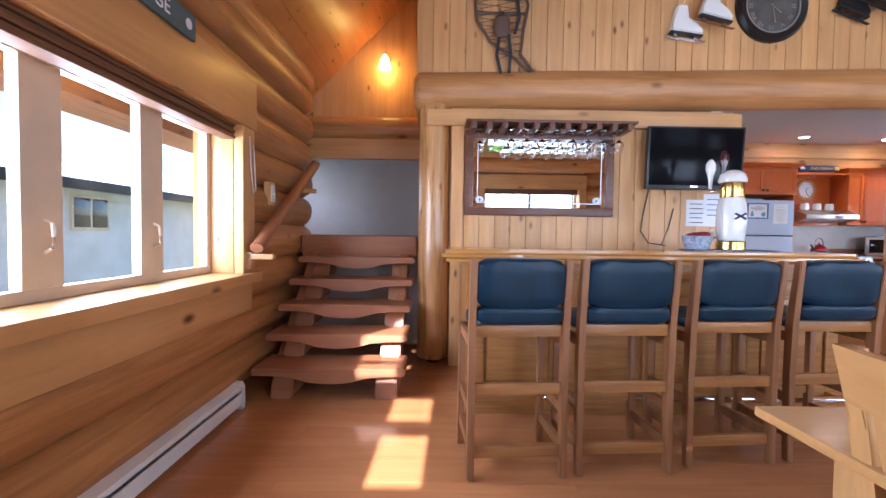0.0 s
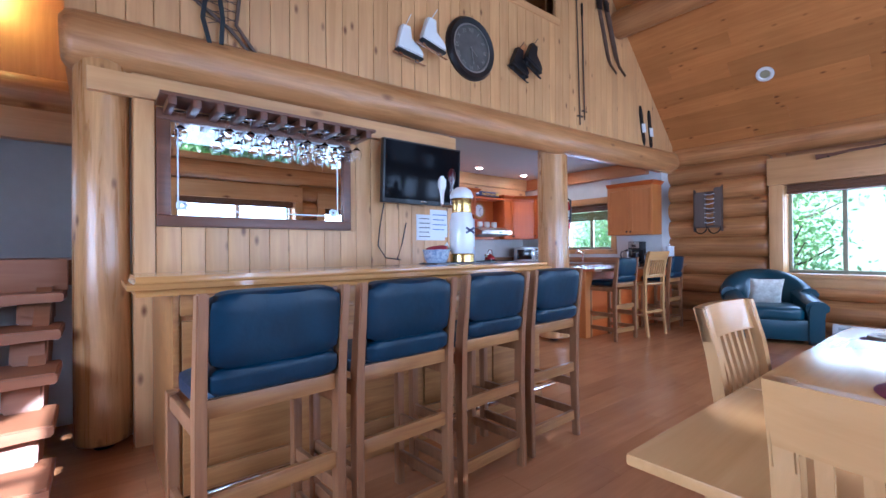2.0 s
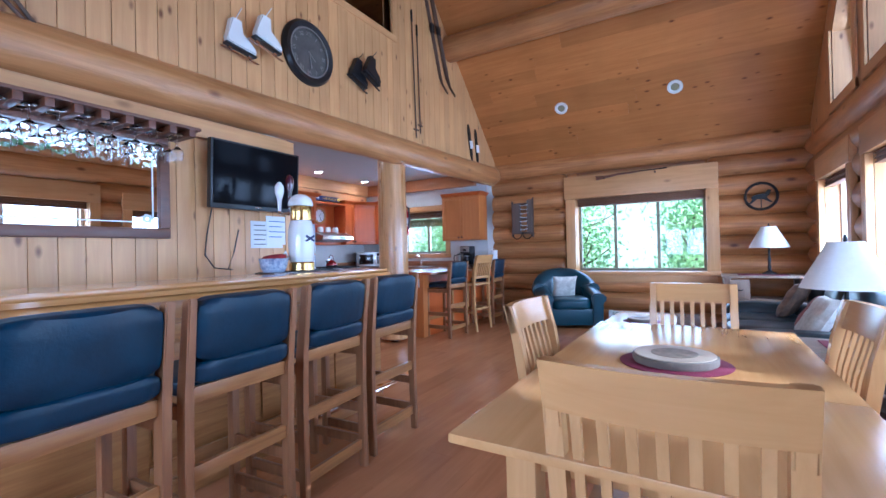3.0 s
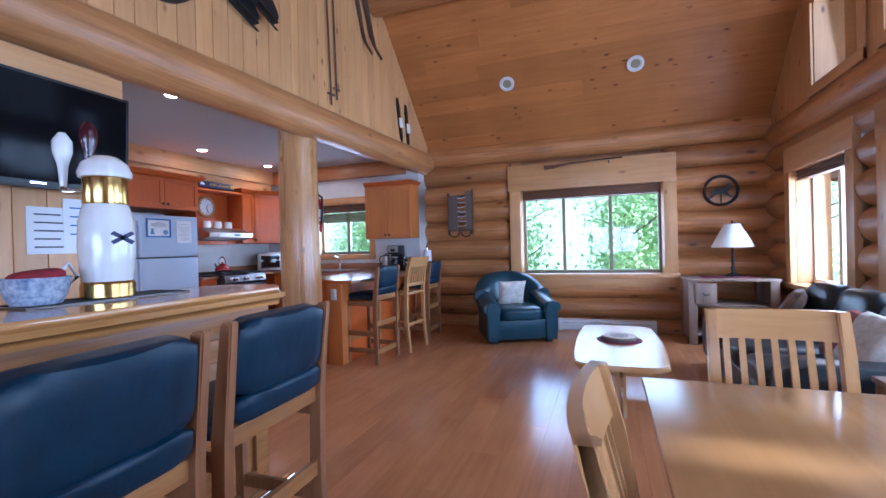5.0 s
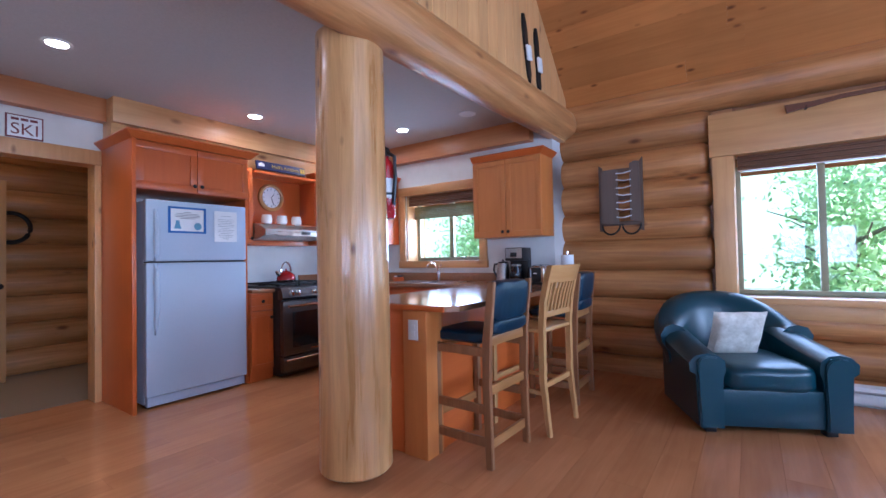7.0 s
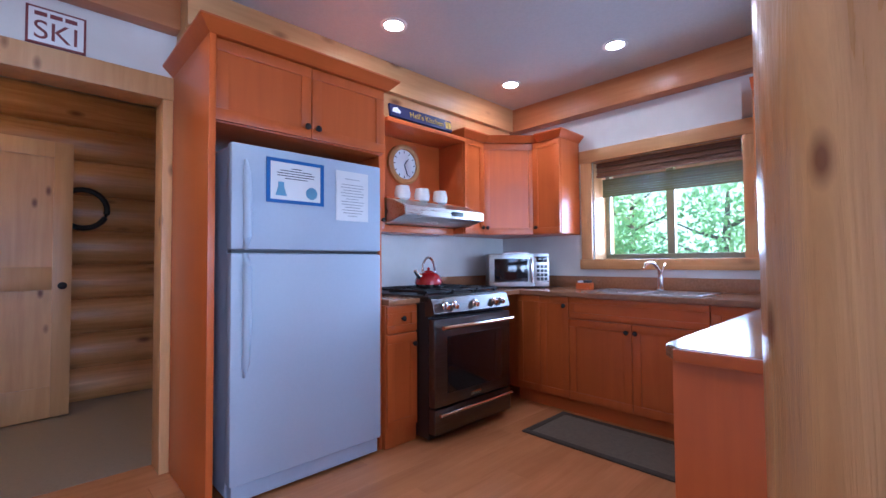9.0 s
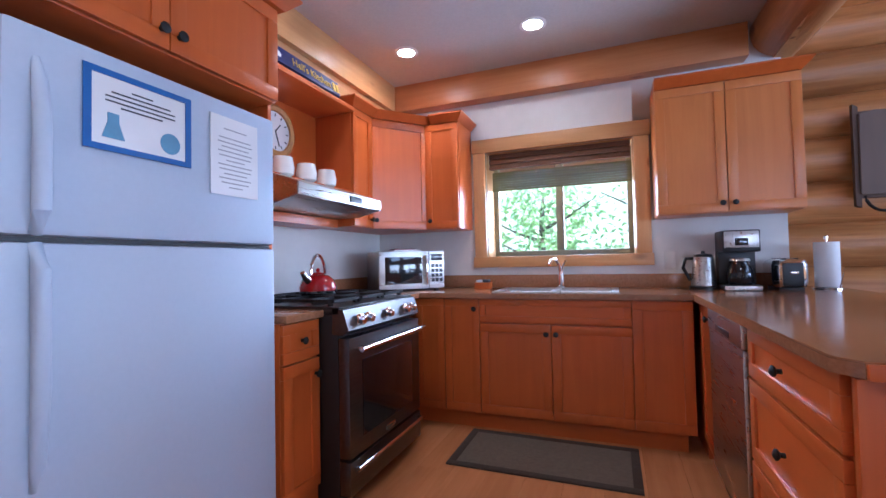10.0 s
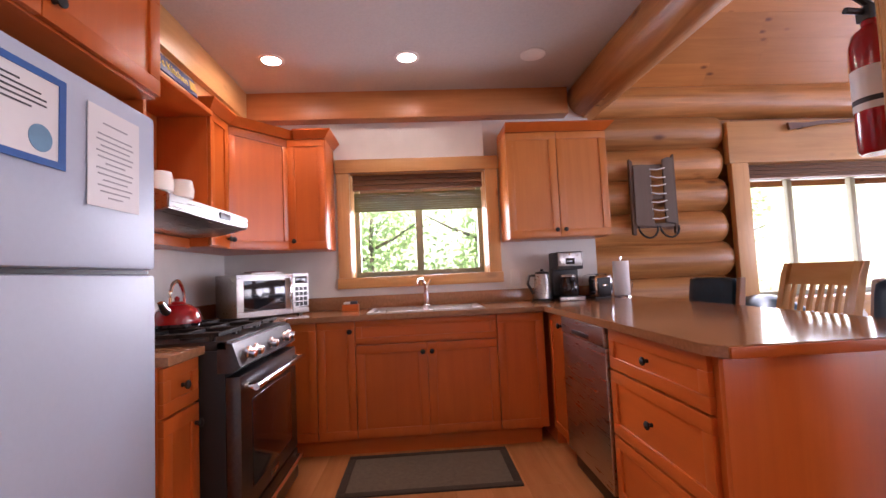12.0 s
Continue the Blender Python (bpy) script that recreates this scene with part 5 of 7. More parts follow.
def end_table(x, y, w, d, h, label, cloth):
    t = thing("end_table", pose(x, y, 0), label, "table")
    box_part("top", GREYWOOD, t, -w / 2, w / 2, -d / 2, d / 2, h - 0.03, h, 0.006)
    for a in (-w / 2 + 0.01, w / 2 - 0.07):
        for b in (-d / 2 + 0.01, d / 2 - 0.07):
            box_part("corner_post", GREYWOOD, t, a, a + 0.06, b - (0.03 if b > 0 else 0), b + (0.06 if b > 0 else 0.09), 0, h - 0.03, 0.005)
    for b in (-d / 2 + 0.02, d / 2 - 0.04):
        box_part("side_panel", GREYWOOD, t, -w / 2 + 0.07, w / 2 - 0.07, b, b + 0.02, 0.05, h - 0.03, 0.003)
    box_part("shelf", GREYWOOD, t, -w / 2 + 0.04, w / 2 - 0.04, -d / 2 + 0.04, d / 2 - 0.04, 0.10, 0.125, 0.003)
    box_part("shelf", GREYWOOD, t, -w / 2 + 0.04, w / 2 - 0.04, -d / 2 + 0.04, d / 2 - 0.04, h * 0.58, h * 0.58 + 0.02, 0.003)
    dr = box_part("drawer", GREYWOOD, t, -w / 2 - 0.005, -w / 2 + 0.015, d / 2 - 0.30, d / 2 - 0.08, h * 0.62, h - 0.05, 0.003)
    bm = bmesh.new()
    bm_tube(bm, [(-w / 2 - 0.01, d / 2 - 0.22, h * 0.78), (-w / 2 - 0.03, d / 2 - 0.21, h * 0.76), (-w / 2 - 0.03, d / 2 - 0.17, h * 0.76), (-w / 2 - 0.01, d / 2 - 0.16, h * 0.78)], 0.006, 8)
    part("pull", bm, IRON, dr)
    m_ = thing("table_runner", pose(x, y, h), "maroon cloth mat under the lamp", "cloth")
    box_part("cloth", MAROON, m_, -w * 0.3, w * 0.3, -d * 0.3, d * 0.3, 0, 0.005, 0.002)
    return t


end_table(7.36, 0.34, 0.58, 0.92, 0.78, "weathered grey wooden corner table with a drawer and open shelf", True)
table_lamp(7.40, 0.26, 0.785, 1.0, "table lamp with iron stem and white shade in the corner")
end_table(3.74, 0.24, 0.50, 0.50, 0.55, "small weathered side table beside the sofa", True)
table_lamp(3.70, 0.28, 0.555, 1.0, "table lamp with iron stem and white shade beside the sofa")


# ---- kitchen ----
CT = 0.905                            # worktop height


def knob(parent, x, y, z, axis):
    bm = bmesh.new()
    m = {"x": Matrix.Rotation(radians(-90), 4, 'Y'), "y": Matrix.Rotation(radians(90), 4, 'X'), "Y": Matrix.Rotation(radians(-90), 4, 'X')}[axis]
    bm_lathe(bm, [(0.008, 0), (0.007, 0.012), (0.016, 0.018), (0.017, 0.024), (0.008, 0.03)], 12, Matrix.Translation((x, y, z)) @ m)
    part("knob", bm, IRON, parent, "dark iron knob")


def shaker(parent, name, face, axis, u0, u1, z0, z1, material, knob_at=None, t=0.02, fw=0.055):
    """A framed door or drawer front. axis 'y': face looks to -y; 'Y': to +y; 'x': to -x."""
    def bx(bm, a, b, c, d, lo, hi, bev):
        if axis == "x":
            bm_box(bm, face + lo, face + hi, a, b, c, d, bev)
        elif axis == "y":
            bm_box(bm, a, b, face + lo, face + hi, c, d, bev)
        else:
            bm_box(bm, a, b, face - hi, face - lo, c, d, bev)
        return bm
    ob = part(name, bx(bmesh.new(), u0 + fw - 0.004, u1 - fw + 0.004, z0 + fw - 0.004, z1 - fw + 0.004, 0.009, t - 0.002, 0.0), material, parent)
    for n_, q in (("rail", (u0, u1, z0, z0 + fw)), ("rail", (u0, u1, z1 - fw, z1)), ("stile", (u0, u0 + fw, z0 + fw, z1 - fw)), ("stile", (u1 - fw, u1, z0 + fw, z1 - fw))):
        part(n_, bx(bmesh.new(), *q, 0, t, 0.003), material, ob)
    if knob_at:
        u, z = knob_at
        if axis == "x":
            knob(ob, face, u, z, "x")
        elif axis == "y":
            knob(ob, u, face, z, "y")
        else:
            knob(ob, u, face, z, "Y")
    return ob


def cab(name, label):
    return thing(name, pose(0, 0, 0), label, "cabinet", "fir kitchen cabinets")


def crown(parent, x0, x1, y0, y1, z, sides):
    """A flared cornice round the listed sides of a cabinet top."""
    bm = bmesh.new()
    o = 0.05
    a = [(x0, y0), (x1, y0), (x1, y1), (x0, y1)]
    b = [(x0 - o * ('w' in sides), y0 - o * ('s' in sides)), (x1 + o * ('e' in sides), y0 - o * ('s' in sides)), (x1 + o * ('e' in sides), y1), (x0 - o * ('w' in sides), y1)]
    lo = [bm.verts.new((p[0], p[1], z)) for p in a]
    mi = [bm.verts.new((p[0], p[1], z + 0.05)) for p in b]
    hi = [bm.verts.new((p[0], p[1], z + 0.06)) for p in b]
    for r, s in ((lo, mi), (mi, hi)):
        for i in range(4):
            j = (i + 1) % 4
            bm.faces.new((r[i], r[j], s[j], s[i]))
    bm.faces.new(lo[::-1])
    bm.faces.new(hi)
    part("cornice", bm, FIRX, parent)


# tall fridge surround with the cabinet over it
c = cab("cabinet", "tall fir fridge surround with a two-door cabinet over the fridge")
box_part("side_panel", FIRZ, c, 4.545, 4.575, 6.72, NY - 0.003, 0, 2.18, 0.003)
box_part("side_panel", FIRZ, c, 5.525, 5.545, 6.80, NY - 0.003, 0, 2.18, 0.003)
box_part("body", FIRX, c, 4.575, 5.525, 6.76, NY - 0.003, 1.79, 2.18, 0.002)
shaker(c, "door", 6.738, "y", 4.58, 5.048, 1.795, 2.175, FIRZ, (5.02, 1.85))
shaker(c, "door", 6.738, "y", 5.052, 5.52, 1.795, 2.175, FIRZ, (5.08, 1.85))
crown(c, 4.545, 5.545, 6.72, NY - 0.003, 2.18, "sew")

# fridge
fr = thing("fridge", pose(5.075, 6.745, 0), "white top-freezer refrigerator with papers on its door", "fridge")
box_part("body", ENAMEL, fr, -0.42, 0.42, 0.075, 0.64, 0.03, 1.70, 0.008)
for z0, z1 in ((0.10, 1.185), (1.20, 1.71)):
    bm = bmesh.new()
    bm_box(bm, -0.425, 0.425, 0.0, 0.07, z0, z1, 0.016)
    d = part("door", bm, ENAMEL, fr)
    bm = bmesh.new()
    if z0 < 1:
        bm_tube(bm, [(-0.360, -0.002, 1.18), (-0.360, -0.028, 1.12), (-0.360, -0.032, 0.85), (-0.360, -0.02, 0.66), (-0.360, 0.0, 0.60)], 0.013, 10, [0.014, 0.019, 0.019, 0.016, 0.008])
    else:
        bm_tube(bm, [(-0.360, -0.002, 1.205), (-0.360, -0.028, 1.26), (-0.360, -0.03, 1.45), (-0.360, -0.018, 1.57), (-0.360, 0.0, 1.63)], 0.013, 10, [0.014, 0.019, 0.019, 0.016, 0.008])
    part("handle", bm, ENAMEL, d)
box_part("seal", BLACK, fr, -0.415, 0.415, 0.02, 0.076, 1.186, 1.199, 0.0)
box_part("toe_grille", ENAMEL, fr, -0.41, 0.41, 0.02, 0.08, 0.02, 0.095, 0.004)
for x in (-0.38, 0.38):
    bm = bmesh.new()
    bm_lathe(bm, [(0.02, 0), (0.02, 0.03)], 10, Matrix.Translation((x, 0.10, 0)))
    part("foot", bm, BLACK, fr)
nt = thing("notice", pose(4.965, 6.741, 1.55), "paper notice with a thick blue border on the fridge", "notice")
box_part("sheet", PAPER, nt, -0.15, 0.15, -0.002, 0.0, -0.108, 0.108, 0)
for a in ((-0.155, 0.155, 0.095, 0.112), (-0.155, 0.155, -0.112, -0.095), (-0.155, -0.135, -0.095, 0.095), (0.135, 0.155, -0.095, 0.095)):
    box_part("border", BLUEINK, nt, a[0], a[1], -0.005, -0.002, a[2], a[3], 0)
for k, w in enumerate((0.03, 0.085, 0.10, 0.10, 0.06)):
    box_part("text_line", INK, nt, -w, w, -0.0035, -0.002, 0.065 - 0.013 * k, 0.069 - 0.013 * k, 0)
bm = bmesh.new()
bm_prism(bm, [(-0.11, -0.075), (-0.05, -0.075), (-0.065, -0.03), (-0.065, -0.005), (-0.095, -0.005), (-0.095, -0.03)], -0.0035, -0.002)
part("picture", bm, LIGHTBLUE, nt)
bm = bmesh.new()
bm_lathe(bm, [(0.032, 0), (0.032, 0.0015)], 24, Matrix.Translation((0.085, -0.002, -0.05)) @ Matrix.Rotation(radians(90), 4, 'X'))
part("picture", bm, LIGHTBLUE, nt)
nt = thing("notice", pose(5.30, 6.741, 1.51), "plain printed page in a clear sleeve on the fridge", "notice")
box_part("sheet", PAPER, nt, -0.105, 0.105, -0.002, 0.0, -0.14, 0.14, 0)
for k in range(14):
    w = (0.05, 0.0, 0.07, 0.075, 0.06, 0.075, 0.07, 0.04, 0.075, 0.07, 0.05, 0.07, 0.06, 0.03)[k]
    if w:
        box_part("text_line", mat("grey_ink", (0.35, 0.35, 0.36), 0.6) if k == 0 else bpy.data.materials["grey_ink"], nt, -w, w, -0.003, -0.002, 0.095 - 0.016 * k, 0.099 - 0.016 * k, 0)

# base cabinet beside the fridge
c = cab("cabinet", "narrow fir base cabinet with a drawer beside the fridge")
box_part("body", FIRZ, c, 5.55, 5.795, 6.775, NY - 0.003, 0.0, CT - 0.035, 0.002)
shaker(c, "drawer", 6.755, "y", 5.555, 5.79, 0.70, 0.865, FIRX, (5.67, 0.785), fw=0.045)
shaker(c, "door", 6.755, "y", 5.555, 5.79, 0.11, 0.69, FIRZ, (5.76, 0.62))

# range
rg = thing("range", pose(6.18, 6.60, 0), "stainless steel gas range with black sides and grates", "stove")
box_part("body", BLACK, rg, -0.378, 0.378, 0.06, 0.78, 0.02, 0.88, 0.004)
bm = bmesh.new()
bm_prism(bm, [(0.03, 0.79), (0.0, 0.81), (0.03, 0.905), (0.09, 0.915), (0.09, 0.79)], -0.38, 0.38, 0)
part("control_panel", bm, DARKSTEEL, rg)
for x in (-0.28, -0.20, 0.0, 0.20, 0.28):
    bm = bmesh.new()
    bm_lathe(bm, [(0.026, 0), (0.026, 0.01), (0.02, 0.014), (0.019, 0.036), (0.014, 0.04)], 16, Matrix.Translation((x, 0.012, 0.855)) @ Matrix.Rotation(radians(100), 4, 'X'))
    part("control_knob", bm, CHROME, rg)
bm = bmesh.new()
bm_box(bm, -0.378, 0.378, 0.0, 0.06, 0.225, 0.775, 0.008)
d = part("oven_door", bm, DARKSTEEL, rg)
box_part("oven_window", BLACKGL, d, -0.27, 0.27, -0.004, 0.01, 0.30, 0.66, 0.004, "dark glass oven window")
bm = bmesh.new()
bm_tube(bm, [(-0.35, -0.05, 0.725), (0.35, -0.05, 0.725)], 0.014, 12)
bm_tube(bm, [(-0.33, 0.0, 0.725), (-0.33, -0.05, 0.725)], 0.012, 8)
bm_tube(bm, [(0.33, 0.0, 0.725), (0.33, -0.05, 0.725)], 0.012, 8)
part("door_handle", bm, CHROME, d)
box_part("badge", CHROME, d, -0.05, 0.05, -0.003, 0.002, 0.245, 0.27, 0.001)
dw = box_part("warming_drawer", DARKSTEEL, rg, -0.378, 0.378, 0.0, 0.06, 0.06, 0.215, 0.006)
bm = bmesh.new()
bm_tube(bm, [(-0.36, -0.03, 0.185), (0.36, -0.03, 0.185)], 0.011, 10)
bm_tube(bm, [(-0.34, 0.0, 0.185), (-0.34, -0.03, 0.185)], 0.009, 8)
bm_tube(bm, [(0.34, 0.0, 0.185), (0.34, -0.03, 0.185)], 0.009, 8)
part("drawer_handle", bm, CHROME, dw)
box_part("cooktop", BLACK, rg, -0.38, 0.38, 0.05, 0.785, 0.88, 0.918, 0.005)
for gx in (-0.245, 0.0, 0.245):
    bm = bmesh.new()
    for q in (-0.105, 0.105):
        bm_box(bm, gx + q - 0.008, gx + q + 0.008, 0.10, 0.72, 0.935, 0.95)
    for yy in (0.10, 0.25, 0.41, 0.57, 0.71):
        bm_box(bm, gx - 0.113, gx + 0.113, yy - 0.008, yy + 0.008, 0.935, 0.95)
    for q in (-0.105, 0.105):
        for yy in (0.12, 0.70):
            bm_box(bm, gx + q - 0.009, gx + q + 0.009, yy - 0.009, yy + 0.009, 0.918, 0.936)
    part("grate", bm, IRON, rg)
for gx in (-0.245, 0.245):
    for yy in (0.25, 0.57):
        bm = bmesh.new()
        bm_lathe(bm, [(0.05, 0.918), (0.05, 0.925), (0.03, 0.932), (0.01, 0.934)], 18, Matrix.Translation((gx, yy, 0)))
        part("burner", bm, IRON, rg)

# kettle on the range
kt = thing("kettle", pose(6.13, 7.02, 0.95), "red enamel whistling kettle with a chrome handle", "kettle")
bm = bmesh.new()
bm_lathe(bm, [(0.085, 0.0), (0.10, 0.012), (0.103, 0.04), (0.09, 0.08), (0.06, 0.105), (0.045, 0.11)], 28)
part("body", bm, RED, kt)
bm = bmesh.new()
bm_lathe(bm, [(0.088, -0.001), (0.102, 0.01), (0.104, 0.022)], 28)
part("base_band", bm, CHROME, kt)
bm = bmesh.new()
bm_lathe(bm, [(0.046, 0.108), (0.03, 0.122), (0.01, 0.126), (0.012, 0.14), (0.004, 0.148)], 18)
part("lid", bm, RED, kt)
bm = bmesh.new()
bm_tube(bm, [(-0.075, 0, 0.075), (-0.11, 0, 0.10), (-0.13, 0, 0.125)], 0.02, 10, [0.024, 0.018, 0.013])
part("spout", bm, CHROME, kt)
bm = bmesh.new()
bm_tube(bm, [(0.062 * math.cos(a), 0, 0.115 + 0.105 * math.sin(a)) for a in [math.pi * k / 12 for k in range(13)]], 0.009, 8)
part("handle", bm, CHROME, kt)

# range hood under an open niche
hd = thing("range_hood", pose(6.18, 7.0, 1.42), "brown and steel range hood with cups on its top", "range hood")
bm = bmesh.new()
bm_prism(bm, [(-0.06, 0.02), (-0.14, 0.04), (-0.14, 0.10), (0.06, 0.17), (0.39, 0.17), (0.39, 0.0), (0.03, 0.0)], -0.40, 0.40, 0)
bmesh.ops.bevel(bm, geom=bm.edges, offset=0.005, segments=2, affect='EDGES')
part("canopy", bm, STEEL, hd)
box_part("switch_panel", BLACK, hd, 0.04, 0.16, -0.146, -0.138, 0.052, 0.086, 0.001)
nk = thing("open_shelf", pose(6.18, 7.2, 1.59), "fir open niche above the range hood", "shelf")
box_part("back", FIRZ, nk, -0.40, 0.40, 0.17, 0.195, 0.0, 0.62, 0.002)
box_part("top_board", FIRX, nk, -0.40, 0.40, -0.15, 0.17, 0.545, 0.575, 0.004)
box_part("bottom_board", FIRX, nk, -0.385, 0.385, -0.12, 0.17, 0.002, 0.012, 0.003)
box_part("shelf_under", FIRX, thing("hood_shelf", pose(6.18, 7.2, 1.36), "fir ledge under the range hood", "shelf"), -0.38, 0.38, -0.02, 0.195, 0, 0.055, 0.003)
c = cab("cabinet", "narrow fir wall cabinet beside the range hood")
box_part("body", FIRZ, c, 5.55, 5.775, 7.09, NY - 0.003, 1.37, 2.18, 0.002)
shaker(c, "door", 7.07, "y", 5.555, 5.77, 1.375, 2.175, FIRZ, (5.745, 1.43), fw=0.045)
c = cab("cabinet", "fir wall cabinet on the far side of the range hood")
box_part("body", FIRZ, c, 6.585, 6.90, 7.09, NY - 0.003, 1.37, 2.18, 0.002)
shaker(c, "door", 7.07, "y", 6.59, 6.83, 1.375, 2.175, FIRZ, (6.80, 1.43), fw=0.05)
crown(c, 6.585, 6.86, 7.07, NY - 0.003, 2.18, "sw")
c = cab("cabinet", "diagonal fir corner wall cabinet")
bm = bmesh.new()
bm_prism(bm, [(6.84, 7.10), (7.20, 6.81), (KX - 0.003, 6.81), (KX - 0.003, NY - 0.003), (6.84, NY - 0.003)], 1.37, 2.18, 2)
part("body", bm, FIRZ, c)
ang = math.degrees(math.atan2(6.79 - 7.085, 7.19 - 6.84))
L = math.hypot(6.79 - 7.085, 7.19 - 6.84)
DM = pose(6.84, 7.085, 0, 0, 0, ang)
d = box_part("door", FIRZ, c, 0.05, L - 0.05, 0.009, 0.018, 1.425, 2.125, 0, "", DM)
for n_, a in (("rail", (0.0, L, 1.375, 1.43)), ("rail", (0.0, L, 2.12, 2.175)), ("stile", (0.0, 0.055, 1.43, 2.12)), ("stile", (L - 0.055, L, 1.43, 2.12))):
    box_part(n_, FIRZ, d, a[0], a[1], 0.0, 0.02, a[2], a[3], 0.003, "", DM)
bm = bmesh.new()
bm_lathe(bm, [(0.008, 0), (0.007, 0.012), (0.016, 0.018), (0.017, 0.024), (0.008, 0.03)], 12, pose(6.84, 7.085, 0, 0, 0, ang) @ Matrix.Translation((0.03, 0, 1.43)) @ Matrix.Rotation(radians(90), 4, 'X'))
part("knob", bm, IRON, d)
bm = bmesh.new()
bm_prism(bm, [(6.80, 7.05), (7.15, 6.75), (KX - 0.003, 6.75), (KX - 0.003, NY - 0.003), (6.80, NY - 0.003)], 2.18, 2.235, 2)
for v in bm.verts:
    if v.co.z < 2.2:
        v.co.x += 0.03 if v.co.x < 7.4 else 0
        v.co.y += 0.03 if v.co.y < 7.3 else 0
part("cornice", bm, FIRX, c)
c = cab("cabinet", "narrow fir wall cabinet beside the kitchen window")
box_part("body", FIRZ, c, 7.19, KX - 0.003, 6.53, 6.805, 1.37, 2.18, 0.002)
shaker(c, "door", 7.17, "x", 6.535, 6.80, 1.375, 2.175, FIRZ, (6.76, 1.43), fw=0.05)
crown(c, 7.17, KX - 0.003, 6.53, 6.75, 2.18, "sw")
c = cab("cabinet", "two-door golden fir wall cabinet over the coffee maker")
box_part("body", CORNICEZ, c, 7.20, KX - 0.003, 4.42, 5.195, 1.385, 2.19, 0.002)
shaker(c, "door", 7.18, "x", 4.423, 4.805, 1.39, 2.185, CORNICEZ, (4.775, 1.44))
shaker(c, "door", 7.18, "x", 4.81, 5.192, 1.39, 2.185, CORNICEZ, (4.84, 1.44))
crown(c, 7.18, KX - 0.003, 4.42, 5.195, 2.19, "sw")

# sink run
c = cab("sink_cabinet", "fir base cabinets under the sink and window")
box_part("body", FIRZ, c, 6.92, KX - 0.003, 5.10, NY - 0.003, 0.10, CT - 0.035, 0.002)
box_part("toe_kick", FIRY, c, 6.95, KX - 0.003, 5.10, 6.8, 0.0, 0.10, 0.002)
shaker(c, "door", 6.90, "x", 6.565, 6.78, 0.115, 0.865, FIRZ, None, fw=0.05)
shaker(c, "door", 6.90, "x", 6.315, 6.56, 0.115, 0.865, FIRZ, (6.345, 0.80), fw=0.05)
shaker(c, "false_front", 6.90, "x", 5.38, 6.31, 0.715, 0.865, FIRY, None, fw=0.04)
shaker(c, "door", 6.90, "x", 5.847, 6.31, 0.115, 0.705, FIRZ, (5.875, 0.65))
shaker(c, "door", 6.90, "x", 5.38, 5.843, 0.115, 0.705, FIRZ, (5.815, 0.65))
shaker(c, "door", 6.90, "x", 5.06, 5.375, 0.115, 0.865, FIRZ, None)
# peninsula
c = cab("peninsula", "fir peninsula with drawers on the kitchen side and a plain back")
box_part("body", FIRX, c, 5.235, 6.90, 4.385, 5.01, 0.10, CT - 0.035, 0.002)
box_part("body", FIRX, c, 6.90, KX + 0.2, 4.385, 5.01, 0.0, CT - 0.035, 0.002)
box_part("toe_kick", FIRX, c, 5.25, 6.90, 4.385, 4.95, 0.0, 0.10, 0.002)
box_part("end_panel", FIRZ, c, 5.212, 5.234, 4.515, 5.03, 0.0, CT - 0.036, 0.004)
box_part("back_panel", FIRX, c, 5.36, KX + 0.2, 4.36, 4.384, 0.0, CT - 0.036, 0.003)
box_part("corner_post", CORNICEZ, c, 5.198, 5.358, 4.335, 4.513, 0.0, CT - 0.036, 0.004, "paler wooden end post")
for z0, z1 in ((0.69, 0.865), (0.40, 0.68), (0.11, 0.39)):
    shaker(c, "drawer", 5.03, "Y", 5.285, 5.97, z0, z1, FIRX, (5.63, (z0 + z1) / 2 + 0.005), fw=0.05)
shaker(c, "door", 5.03, "Y", 6.585, 6.89, 0.115, 0.865, FIRZ, (6.63, 0.80), fw=0.05)
ou = thing("power_outlet", pose(5.197, 4.43, 0.755), "white power outlet on the peninsula's end", "outlet")
box_part("cover", CERAMIC, ou, -0.006, 0.0, -0.036, 0.036, -0.06, 0.06, 0.002)
for z in (-0.02, 0.02):
    box_part("socket", HEATERW, ou, -0.008, -0.0055, -0.016, 0.016, z - 0.013, z + 0.013, 0.001)
ds = thing("dishwasher", pose(6.28, 5.03, 0), "stainless steel dishwasher built into the peninsula", "dishwasher")
box_part("door", STEEL, ds, -0.295, 0.295, -0.015, 0.012, 0.11, 0.77, 0.005)
box_part("control_strip", STEEL, ds, -0.295, 0.295, -0.015, 0.016, 0.775, 0.865, 0.004)
box_part("handle_recess", BLACK, ds, -0.12, 0.12, 0.0155, 0.018, 0.785, 0.81, 0.001)
box_part("kick_plate", BLACK, ds, -0.295, 0.295, -0.05, -0.03, 0.0, 0.105, 0.002)

# worktop with a sink cut into it
wt = thing("worktop", pose(0, 0, 0), "brown speckled laminate worktop with a wooden edge", "countertop")
SX0, SX1, SY0, SY1 = 6.985, 7.385, 5.46, 6.22
bm = bmesh.new()
for a in ((6.87, SX0, 5.06, NY - 0.003), (SX1, KX - 0.003, 5.06, NY - 0.003), (SX0, SX1, 5.06, SY0), (SX0, SX1, SY1, NY - 0.003)):
    bm_box(bm, a[0], a[1], a[2], a[3], CT - 0.033, CT)
bmesh.ops.remove_doubles(bm, verts=bm.verts, dist=0.0005)
part("sink_run_top", bm, COUNTER, wt)
bm = bmesh.new()
